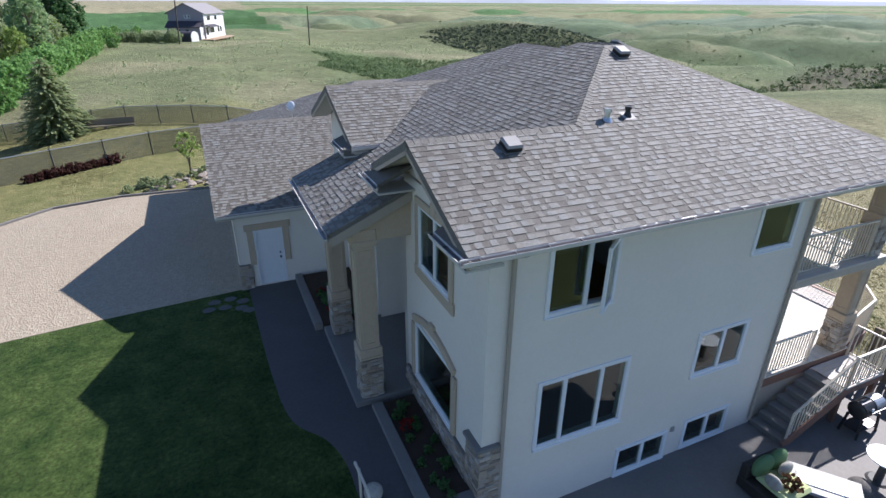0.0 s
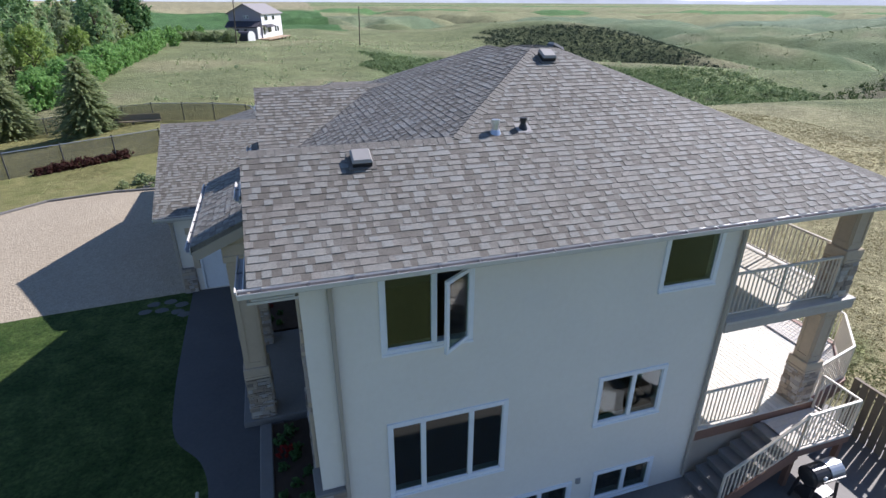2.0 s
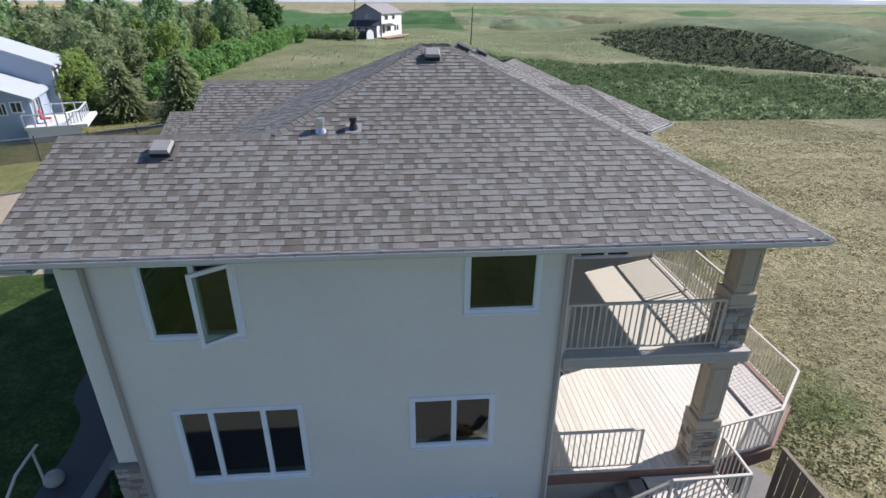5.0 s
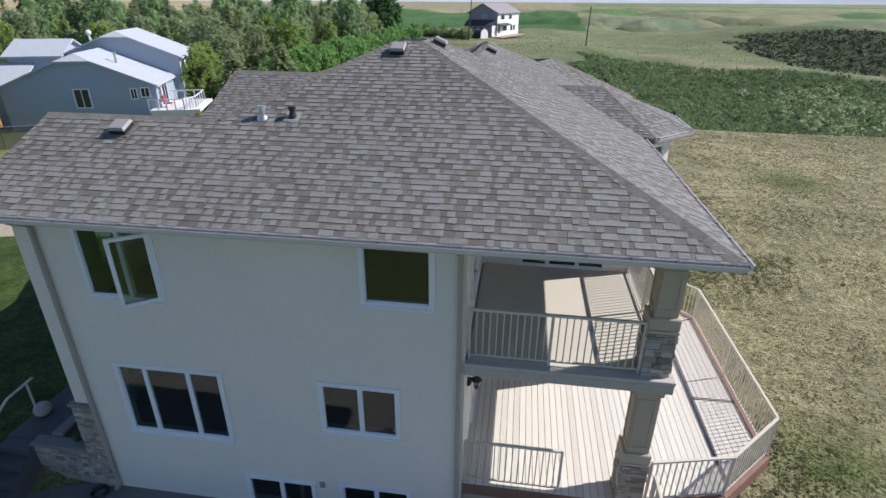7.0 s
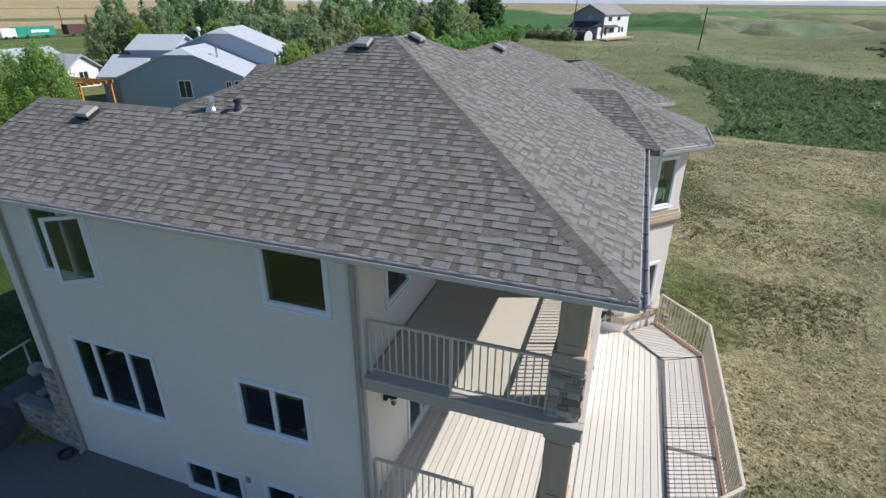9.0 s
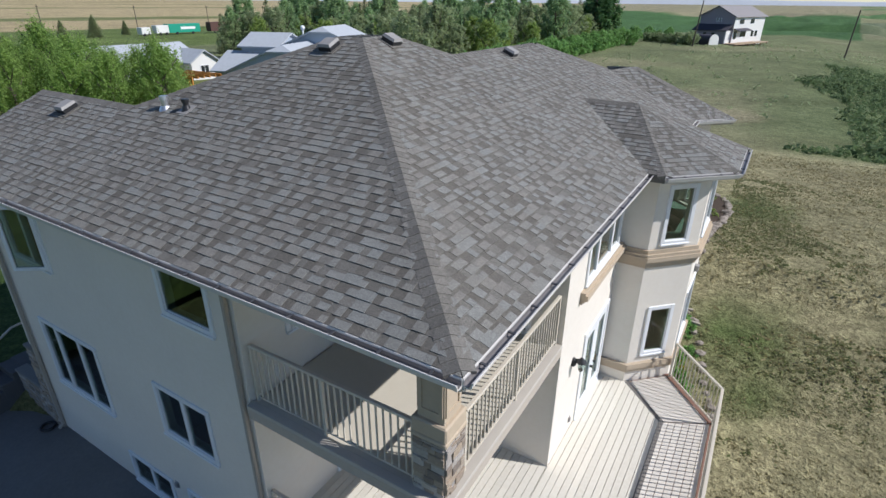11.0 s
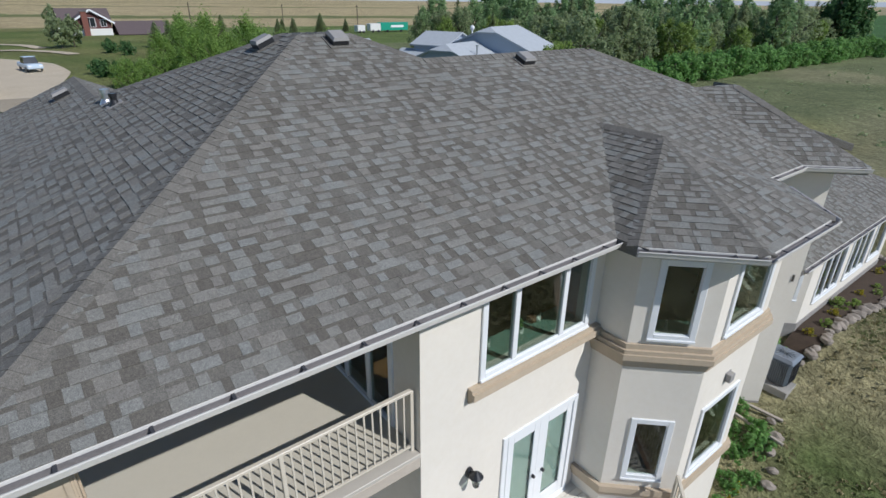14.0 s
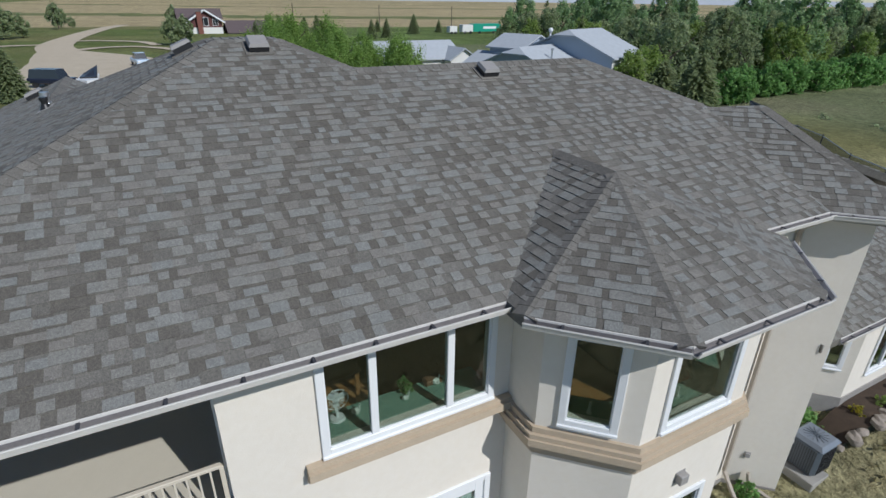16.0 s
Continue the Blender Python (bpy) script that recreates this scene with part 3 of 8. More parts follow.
# side wall
SW0, SW1 = (3.9, 6.88), (12.2, 6.88)
O = 3.9
side_windows = [
    (5.12 - O, 6.62 - O, 5.15, 6.56, (5.98 - O,), 1),
    (10.40 - O, 11.63 - O, 5.46, 6.58, (), None),
    (5.15 - O, 7.39 - O, 1.88, 3.58, (5.77 - O, 6.70 - O), None),
    (9.42 - O, 10.96 - O, 2.44, 3.61, (10.22 - O,), None),
    (7.55 - O, 9.05 - O, 0.10, 0.89, (8.32 - O,), None),
    (9.66 - O, 11.13 - O, 0.16, 0.98, (10.42 - O,), None),
]
wall(SW0, SW1, -0.3, 6.86, [w[:4] for w in side_windows])
for w in side_windows:
    window(SW0, SW1, *w[:4], w[4], open_pane=w[5])
# the casement that stands open
win_m = Matrix.Translation((6.60, 6.86, 0)) @ Matrix.Rotation(radians(35), 4, "Z")
bm = bmesh.new()
for q in ((-0.67, 5.19, -0.60, 6.54), (-0.07, 5.19, 0.0, 6.54), (-0.60, 5.19, -0.07, 5.26), (-0.60, 6.47, -0.07, 6.54)):
    box(bm, q[0], -0.03, q[1], q[2], 0.03, q[3], 0.006)
bm.transform(win_m)
sash = part("casement", bm, WHITE, house, "open white casement sash")
bm = box(bmesh.new(), -0.60, -0.004, 5.26, -0.07, 0.004, 6.47)
bm.transform(win_m)
part("pane", bm, GLASS, sash).visible_shadow = False

# front gable wall
FW0, FW1 = (3.9, 11.0), (3.9, 6.88)
front_holes = [(11.0 - 10.08, 11.0 - 8.42, 4.98, 6.42), (11.0 - 10.4, 11.0 - 8.2, 1.72, 3.3)]
wall(FW0, FW1, -0.3, 6.95, front_holes)
window(FW0, FW1, *front_holes[0], (11.0 - 9.22,), "tall white front window with tan surround")
window(FW0, FW1, *front_holes[1], (), "wide arched white front window")
bm = bmesh.new()
for a in ((8.26, 4.96, 8.42, 6.42), (10.08, 4.96, 10.24, 6.42), (8.2, 4.68, 10.3, 4.96), (8.26, 6.42, 9.1, 6.6), (9.36, 6.42, 10.24, 6.6), (9.1, 6.42, 9.36, 6.72)):
    box(bm, 3.84, a[0], a[1], 3.9, a[2], a[3], 0.015)
part("window_surround", bm, TRIM, house, "tan stucco window surround")
bm = bmesh.new()
for a in ((8.02, 1.7, 8.2, 3.25), (10.4, 1.7, 10.56, 3.25), (9.16, 3.55, 9.44, 3.85)):
    box(bm, 3.82, a[0], a[1], 3.9, a[2], a[3], 0.015)
for k in range(9):
    t0, t1 = k / 9, (k + 1) / 9
    f = lambda t: 3.36 + 0.3 * math.sin(math.pi * t)
    beam(bm, (3.865, 8.1 + 2.4 * t0, f(t0)), (3.865, 8.1 + 2.4 * t1, f(t1)), 0.07, 0.19, 0.008)
part("arched_surround", bm, TRIM, house, "tan arched stucco window surround")
bm = bmesh.new()
pts = [(3.9, 6.75, 6.9), (3.9, 11.45, 6.9), (3.9, 9.06, 8.0)]
slab_v = [bm.verts.new(p) for p in pts] + [bm.verts.new((4.1, p[1], p[2])) for p in pts]
bm.faces.new(slab_v[:3][::-1])
bm.faces.new(slab_v[3:])
for i in range(3):
    j = (i + 1) % 3
    bm.faces.new((slab_v[i], slab_v[j], slab_v[j + 3], slab_v[i + 3]))
part("gable_wall", bm, WALL, house)
# entry recess, second gable, inner walls
wall((3.9, 11.0), (6.0, 11.0), 0.9, 6.9)
wall((6.0, 14.3), (6.0, 11.0), 0.9, 7.2, [(1.1, 2.2, 1.45, 3.6)])
wall((6.0, 14.3), (4.1, 14.3), 0.9, 6.9)
wall((4.1, 19.2), (4.1, 14.3), 0.9, 6.9, [(2.2, 3.3, 5.2, 6.5)])
window((4.1, 19.2), (4.1, 14.3), 2.2, 3.3, 5.2, 6.5, (2.75,))
bm = bmesh.new()
pts = [(4.1, 14.0, 6.9), (4.1, 19.0, 6.9), (4.1, 16.5, 7.98)]
slab_v = [bm.verts.new(p) for p in pts] + [bm.verts.new((4.3, p[1], p[2])) for p in pts]
bm.faces.new(slab_v[:3][::-1])
bm.faces.new(slab_v[3:])
for i in range(3):
    j = (i + 1) % 3
    bm.faces.new((slab_v[i], slab_v[j], slab_v[j + 3], slab_v[i + 3]))
part("gable_wall", bm, WALL, house)
bm = box(bmesh.new(), 5.93, 12.12, 1.45, 5.99, 13.18, 3.58, 0.01)
door = part("front_door", bm, plain("dark_walnut_door", (0.06, 0.035, 0.022), 0.45), house, "dark wooden front door")
part("handle", tube(bmesh.new(), (5.88, 13.05, 2.4), (5.93, 13.05, 2.4), 0.03), STEEL, door)

# back walls
wall((12.2, 6.88), (12.2, 10.9), -0.3, 6.86, [(0.9, 1.9, 5.25, 6.45), (1.7, 3.2, 1.5, 3.55)])
window((12.2, 6.88), (12.2, 10.9), 0.9, 1.9, 5.25, 6.45, ())
window((12.2, 6.88), (12.2, 10.9), 1.7, 3.2, 1.5, 3.55, (2.45,), "white patio door with glass")
BN0, BN1 = (12.2, 10.9), (15.76, 10.9)
wall(BN0, BN1, -0.3, 6.86, [(0.9, 2.9, 4.42, 6.5), (0.5, 1.6, 2.0, 3.55)])
window(BN0, BN1, 0.9, 2.9, 4.42, 6.5, (1.55, 2.25), "white glazed balcony door with side lights")
window(BN0, BN1, 0.5, 1.6, 2.0, 3.55, ())
EW0, EW1 = (15.76, 10.9), (15.76, 14.5)
wall(EW0, EW1, -0.3, 6.86, [(1.04, 3.30, 5.20, 6.56), (1.62, 3.34, 1.46, 3.70)])
window(EW0, EW1, 1.04, 3.30, 5.20, 6.56, (1.66, 2.68), "wide white three-light window under the eave")
dm, _ = to_plan(EW0, EW1)
french = window(EW0, EW1, 1.62, 3.34, 1.46, 3.70, (2.48,), "white French doors with pale glass")
for leaf_u in (1.70, 2.52):
    bm = bmesh.new()
    for q in ((leaf_u, 1.52, leaf_u + 0.13, 3.64), (leaf_u + 0.61, 1.52, leaf_u + 0.74, 3.64), (leaf_u + 0.13, 1.52, leaf_u + 0.61, 1.78), (leaf_u + 0.13, 3.50, leaf_u + 0.61, 3.64)):
        box(bm, q[0], -0.022, q[1], q[2], 0.004, q[3], 0.005)
    bm.transform(dm)
    part("door_leaf", bm, WHITE, french, "white door leaf frame")
for u in (2.36, 2.60):
    bm = tube(bmesh.new(), dm @ Vector((u, -0.08, 2.45)), dm @ Vector((u, 0.0, 2.45)), 0.03)
    part("handle", bm, BLACK, french, "dark door handle")
bm = box(bmesh.new(), 1.7, 0.04, 1.55, 3.26, 0.06, 3.62)
bm.transform(dm)
part("blind", bm, plain("pale_aqua_blind", (0.74, 0.85, 0.83), 0.7), french, "pale aqua blinds behind the glass")

# the bay tower
BAY = [(15.76, 14.5), (16.38, 14.5), (17.27, 15.42), (17.27, 17.38), (16.38, 18.3), (15.76, 18.3)]
bay_holes = {1: [(0.31, 0.96, 5.20, 6.52), (0.35, 0.98, 2.20, 3.50)], 2: [(0.34, 1.60, 5.18, 6.58), (0.34, 1.60, 2.12, 3.62)], 3: [(0.28, 1.05, 5.18, 6.54), (0.3, 1.0, 2.18, 3.62)]}
for k in range(5):
    wall(BAY[k], BAY[k + 1], -0.4, 6.86, bay_holes.get(k, ()))
    for h in bay_holes.get(k, ()):
        window(BAY[k], BAY[k + 1], *h, ())
band(BAY, ((0.035, 4.62, 4.66), (0.022, 4.66, 4.672), (0.06, 4.672, 4.72), (0.045, 4.72, 4.732), (0.085, 4.732, 4.785), (0.068, 4.785, 4.797), (0.13, 4.797, 4.90), (0.10, 4.90, 4.97), (0.05, 4.97, 5.06)), "moulding", label="tan stepped stucco moulding round the bay")
band(BAY[:5], ((0.05, 1.72, 1.82), (0.09, 1.82, 1.96)), "lower_moulding", label="tan stucco moulding below the lower windows")
band([(15.76, 11.7), (15.76, 14.5)], ((0.05, 4.88, 4.92), (0.09, 4.92, 4.97), (0.15, 4.97, 5.08), (0.10, 5.08, 5.13)), "ledge", label="tan stucco ledge under the wide window")
# the wall beyond the bay, the angled corner and its base
wall((15.76, 18.3), (15.76, 20.62), -0.4, 6.86)
wall((15.76, 20.62), (16.52, 21.42), -0.4, 6.86)
wall((16.52, 21.42), (14.2, 23.6), -0.4, 6.86)
band([(15.76, 18.3), (15.76, 20.62), (16.52, 21.42)], ((0.02, -0.4, 0.35),), "base", PARGING, "grey parged foundation strip")
# garage wing
wall((14.8, 22.75), (16.1, 24.05), 0.6, 4.05, [(1.2, 1.58, 2.35, 3.75)])
window((14.8, 22.75), (16.1, 24.05), 1.2, 1.58, 2.35, 3.75)
GB0, GB1 = (16.1, 24.05), (16.1, 31.2)
gh = [(0.75, 2.6, 2.0, 3.75), (3.15, 4.95, 2.0, 3.75), (5.4, 6.6, 2.0, 3.75)]
wall(GB0, GB1, 0.6, 4.05, gh)
for h in gh:
    window(GB0, GB1, *h, (h[0] + 0.62, h[1] - 0.62) if h[1] - h[0] > 1.5 else ())
band([(14.8, 22.75), (16.1, 24.05), (16.1, 31.2)], ((0.03, 0.6, 1.55),), "base", PARGING, "grey stone-textured foundation strip")
wall((16.1, 31.2), (0.25, 31.2), 0.6, 4.05)
wall((0.25, 31.2), (0.25, 18.1), 0.6, 4.0, [(4.0, 6.6, 1.05, 3.3), (8.4, 11.0, 1.05, 3.3)])
for a in (4.0, 8.4):
    m, _ = to_plan((0.25, 31.2), (0.25, 18.1))
    for k in range(4):
        bm = box(bmesh.new(), a, 0.06, 1.06 + k * 0.56, a + 2.6, 0.1, 1.60 + k * 0.56, 0.01)
        bm.transform(m)
        part("garage_door_panel", bm, WHITE, house, "white sectional garage door panel")
wall((0.25, 18.1), (4.1, 18.1), 0.6, 4.0, [(0.64, 1.5, 1.06, 3.12)])
bm = box(bmesh.new(), 0.9, 18.13, 1.06, 1.74, 18.18, 3.1, 0.008)
gdoor = part("side_door", bm, DOORBLUE, house, "white steel side door of the garage")
bm = bmesh.new()
tube(bm, (1.66, 18.06, 2.05), (1.66, 18.14, 2.05), 0.035)
tube(bm, (1.66, 18.09, 2.22), (1.66, 18.14, 2.22), 0.03)
part("knob", bm, BLACK, gdoor)
bm = bmesh.new()
for a in ((0.83, 1.06, 0.90, 3.12), (1.74, 1.06, 1.81, 3.12), (0.83, 3.1, 1.81, 3.18)):
    box(bm, a[0], 18.06, a[1], a[2], 18.2, a[3], 0.008)
part("door_frame", bm, WHITE, gdoor)
bm = bmesh.new()
for a in ((0.62, 1.9, 0.826, 3.18), (1.814, 1.9, 2.02, 3.18), (0.55, 3.184, 2.1, 3.42)):
    box(bm, a[0], 18.05, a[1], a[2], 18.1, a[3], 0.012)
part("door_surround", bm, TRIM, house, "tan stucco door surround")
# gable end of the garage
bm = bmesh.new()
pts = [(0.25, 18.1, 4.0), (0.25, 26.9, 4.0), (0.25, 22.5, 5.9)]
slab_v = [bm.verts.new(p) for p in pts] + [bm.verts.new((0.45, p[1], p[2])) for p in pts]
bm.faces.new(slab_v[:3][::-1])
bm.faces.new(slab_v[3:])
for i in range(3):
    j = (i + 1) % 3
    bm.faces.new((slab_v[i], slab_v[j], slab_v[j + 3], slab_v[i + 3]))
part("gable_wall", bm, WALL, house)

# floors and ceilings inside, made-up partitions
bm = bmesh.new()
box(bm, 4.1, 7.08, 1.2, 6.2, 10.9, 1.40)
box(bm, 6.2, 7.08, 1.2, 12.0, 30.9, 1.40)
box(bm, 4.3, 14.5, 1.2, 6.2, 30.9, 1.40)
box(bm, 12.0, 11.1, 1.2, 15.56, 20.5, 1.40)
part("floor", bm, OAK, house, "oak floor inside")
bm = bmesh.new()
box(bm, 4.1, 7.08, 4.1, 6.2, 10.9, 4.36)
box(bm, 6.2, 7.08, 4.1, 12.0, 18.5, 4.36)
box(bm, 4.3, 14.5, 4.1, 6.2, 18.5, 4.36)
box(bm, 12.0, 11.1, 4.1, 15.56, 20.5, 4.36)
prism(bm, [(15.5, 14.7), (16.3, 14.7), (17.05, 15.5), (17.05, 17.3), (16.3, 18.1), (15.5, 18.1)], 4.12, 4.37)
part("upper_floor", bm, OAK, house, "orange oak floor of the upper storey")
bm = bmesh.new()
box(bm, 4.1, 7.08, 6.7, 6.2, 10.9, 6.8)
box(bm, 6.2, 7.08, 6.7, 12.0, 20.5, 6.8)
box(bm, 4.3, 14.5, 6.7, 6.2, 18.6, 6.8)
box(bm, 12.0, 11.1, 6.7, 15.56, 20.5, 6.8)
prism(bm, [(15.56, 14.7), (16.3, 14.7), (17.05, 15.5), (17.05, 17.3), (16.3, 18.1), (15.56, 18.1)], 6.7, 6.8)
box(bm, 12.0, 6.6, 6.70, 15.95, 10.9, 6.76)
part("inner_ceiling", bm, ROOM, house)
# added inner walls, unseen, that block light showing through facing windows
bm = bmesh.new()
box(bm, 8.6, 7.1, -0.2, 8.7, 18.0, 6.7)
# this one hides the bright balcony behind the upper side window
box(bm, 11.72, 7.1, 4.4, 11.8, 10.4, 6.7)
box(bm, 4.1, 10.4, -0.2, 12.0, 10.5, 6.7)
box(bm, 12.0, 16.9, -0.2, 15.5, 17.0, 6.7)
box(bm, 11.9, 11.2, -0.2, 12.0, 20.0, 6.7)
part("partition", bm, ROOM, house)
bm = bmesh.new()
box(bm, 15.08, 11.3, 4.95, 15.56, 14.3, 5.19, 0.02)
for quad in ([(16.3, 14.72), (17.05, 15.5), (16.72, 15.76), (16.06, 15.06)], [(17.05, 15.504), (17.05, 17.296), (16.72, 17.05), (16.72, 15.764)], [(17.05, 17.3), (16.3, 18.08), (16.06, 17.74), (16.72, 17.054)]):
    prism(bm, quad, 4.98, 5.14)
part("window_ledge", bm, SEAFOAM, house, "seafoam green inside window ledge")

# ---- roof ----
roof = raw("roof", [], [], CAPS, house, "grey-brown laminated asphalt shingle roof")
TAB, SLOT, COURSE = (0.10, 0.13, 0.16, 0.19, 0.24), (0.08, 0.11, 0.14, 0.18), 0.143
shingle_v, shingle_f = [], []
lower_v, lower_f = [], []
near_tabs = []
PLAN_NEAR = Vector((15.2, 9.6))


def clip(poly, a, b):
    """Keep the part of a plane polygon left of the line a to b."""
    out = []
    n = len(poly)
    ex, ey = b[0] - a[0], b[1] - a[1]
    for i in range(n):
        p, q = poly[i], poly[(i + 1) % n]
        sp = ex * (p[1] - a[1]) - ey * (p[0] - a[0])
        sq = ex * (q[1] - a[1]) - ey * (q[0] - a[0])
        if sp >= 0:
            out.append(p)
        if sp * sq < 0:
            t = sp / (sp - sq)
            out.append((p[0] + t * (q[0] - p[0]), p[1] + t * (q[1] - p[1])))
    return out


def shingles(origin, along, regions, keep=None):
    """Courses of tabs on a roof plane. origin: a point on the eave; along: eave direction in plan with the roof rising to its left,
    regions: convex 3D outlines, one above the other; each course is cut by the region that holds its middle."""
    o = Vector(origin)
    nrm = (Vector(regions[0][1]) - Vector(regions[0][0])).cross(Vector(regions[0][2]) - Vector(regions[0][0])).normalized()
    if nrm.z < 0:
        nrm = -nrm
    u = Vector((*along, 0)).normalized()
    v = nrm.cross(u)
    flat = []
    for reg in regions:
        pts = [((Vector(p) - o).dot(u), (Vector(p) - o).dot(v)) for p in reg]
        area = sum(pts[i][0] * pts[(i + 1) % len(pts)][1] - pts[(i + 1) % len(pts)][0] * pts[i][1] for i in range(len(pts)))
        flat.append(pts if area > 0 else pts[::-1])
    vmin = min(p[1] for f in flat for p in f)
    vmax = max(p[1] for f in flat for p in f)
    rnd = random.Random(round(sum(origin) * 100))
    k = 0
    while vmin + k * COURSE < vmax:
        v0 = vmin + k * COURSE
        mid = v0 + 0.5 * COURSE
        k += 1
        for f in flat:
            lo, hi = min(p[1] for p in f), max(p[1] for p in f)
            if not lo - 1e-3 <= mid < hi:
                continue
            x, xe = min(p[0] for p in f) - 0.3 + rnd.random() * 0.2, max(p[0] for p in f)
            tooth = True
            while x < xe:
                tooth = rnd.random() < (0.27 if tooth else 0.80)
                w = rnd.choice(TAB if tooth else SLOT)
                lift = 0.0155 if tooth else 0.0078
                dip = rnd.uniform(-0.006, 0.004)
                tab = [(x, v0 + dip), (x + w - 0.0008, v0 + dip), (x + w - 0.0008, v0 + COURSE + 0.012), (x, v0 + COURSE + 0.012)]
                full = tab
                for i in range(len(f)):
                    if len(tab) >= 3:
                        tab = clip(tab, f[i], f[(i + 1) % len(f)])
                x += w
                if len(tab) < 3:
                    continue
                if keep is not None:
                    c = o + u * (x - w / 2) + v * mid
                    if not keep(c):
                        continue
                whole = tab == full
                if whole and tooth and rnd.random() < 0.6:
                    add_band(x - w, x, v0, v0 + rnd.uniform(0.66, 0.82) * COURSE, lift, o, u, v, nrm)
                c3 = o + u * (x - w / 2) + v * mid
                if whole and (Vector((c3.x, c3.y)) - PLAN_NEAR).length < 3.6:
                    near_tabs.append(((Vector((c3.x, c3.y)) - PLAN_NEAR).length, o + u * tab[0][0] + v * tab[0][1], u, v, nrm, w, lift))
                    continue
                add_tab(*((shingle_v, shingle_f) if tooth else (lower_v, lower_f)), tab, v0 + dip, lift, o, u, v, nrm)


def add_band(x0, x1, v0, vb, lift, o, u, v, nrm):
    """The darker strip of granules along the head of a tab."""
    b = len(lower_v)
    for a, c in ((x0, vb), (x1, vb), (x1, v0 + COURSE + 0.006), (x0, v0 + COURSE + 0.006)):
        lower_v.append(tuple(o + u * a + v * c + nrm * (lift * (1 - 0.75 * (c - v0) / COURSE) + 0.0062)))
    lower_f.append((b, b + 1, b + 2, b + 3))


def add_tab(vs, fs, tab, v0, lift, o, u, v, nrm):
    b = len(vs)
    n = len(tab)
    for p in tab:
        h = lift * (1 - 0.75 * (p[1] - v0) / COURSE) + 0.004
        vs.append(tuple(o + u * p[0] + v * p[1] + nrm * h))
    for p in tab:
        vs.append(tuple(o + u * p[0] + v * p[1] - nrm * 0.012))
    fs.append(tuple(range(b, b + n)))
    for i in range(n):
        j = (i + 1) % n
        fs.append((b + n + i, b + n + j, b + j, b + i))


def sheathing(pts, drop=0.14):
    bm = slab(bmesh.new(), [(p[0], p[1], p[2] - 0.012) for p in pts], drop)
    if len(roof.data.vertices):
        part("roof_plane", bm, CAPS, roof)
    else:
        bm.to_mesh(roof.data)
        bm.free()


zW = lambda y: EAVE + RISE * (y - 6.40)
zE = lambda x: EAVE + RISE * (16.17 - x)
zN = lambda x: EAVE + RISE * (x - 4.34)
RW = 9.06
G1X = 3.25
W = lambda x, y: (x, y, zW(y))
E_ = lambda x, y: (x, y, zE(x))
N_ = lambda x, y: (x, y, zN(x))
# side slope: gable part below, hip part above
SEAM = 6.40 + 20 * COURSE / math.hypot(1, RISE)
wl = [W(G1X, 6.40), W(16.17, 6.40), W(22.57 - SEAM, SEAM), W(G1X, SEAM)]
wu = [W(SEAM - 2.06, SEAM), W(22.57 - SEAM, SEAM), W(10.57, 12.0), W(9.94, 12.0)]
shingles(wl[0], (1, 0), [wl, wu])
sheathing(wl), sheathing(wu)
# back slope
B0 = 11.53
BS = 16.17 - 35 * COURSE / math.hypot(1, RISE)
el = [E_(16.17, 6.40), E_(16.17, 20.5), E_(13.3, 20.63), E_(BS, 18.92), E_(BS, 22.57 - BS)]
eu = [E_(BS, 22.57 - BS), E_(BS, 14.06), E_(B0, 14.0), E_(10.57, 13.0), E_(10.57, 12.0)]
er = [E_(BS, 14.0), E_(BS, 18.9), E_(B0, 18.86), E_(B0, 14.0)]
shingles(el[0], (0, 1), [el, eu])
shingles(er[0], (0, 1), [er])
sheathing(el), sheathing(eu)
# front slope with the porch roof at its foot
NS = 1.95 + 20 * COURSE / math.hypot(1, RISE)
nl = [N_(1.95, 14.95), N_(1.95, 10.5), N_(NS, 10.5), N_(NS, 14.95)]
nu = [N_(NS, 6.66), N_(9.94, 12.0), N_(9.94, 13.0), N_(NS, 18.34)]
shingles(nl[0], (0, -1), [nl, nu], keep=lambda c: c.y > 8.5 and (c.z > 8.07 - RISE * (c.y - RW) - 0.2 or c.x < 3.3))
sheathing(nl), sheathing(nu)
flat_top = [(9.94, 12.0, 9.364), (10.57, 12.0, 9.364), (10.57, 13.0, 9.364), (9.94, 13.0, 9.364)]
shingles(flat_top[0], (1, 0), [flat_top])
sheathing(flat_top)
# first gable, far side
g1 = [(7.2, RW, 8.07), (G1X, RW, 8.07), (G1X, 11.4, 8.07 - RISE * 2.34), (7.2, 11.4, 8.07 - RISE * 2.34)]
shingles(g1[3], (-1, 0), [[g1[3], g1[2], g1[1], g1[0]]])
sheathing(g1)
# second gable
G2X, G2Y, G2Z = 3.42, 16.5, 8.06
ga = [(G2X, 13.8, G2Z - RISE * 2.7), (9.6, 13.8, G2Z - RISE * 2.7), (9.6, G2Y, G2Z), (G2X, G2Y, G2Z)]
gb = [(9.6, 19.2, G2Z - RISE * 2.7), (G2X, 19.2, G2Z - RISE * 2.7), (G2X, G2Y, G2Z), (9.6, G2Y, G2Z)]
shingles(ga[0], (1, 0), [ga], keep=lambda c: c.z > zN(c.x) - 0.25)
shingles(gb[0], (-1, 0), [gb])
sheathing(ga), sheathing(gb)
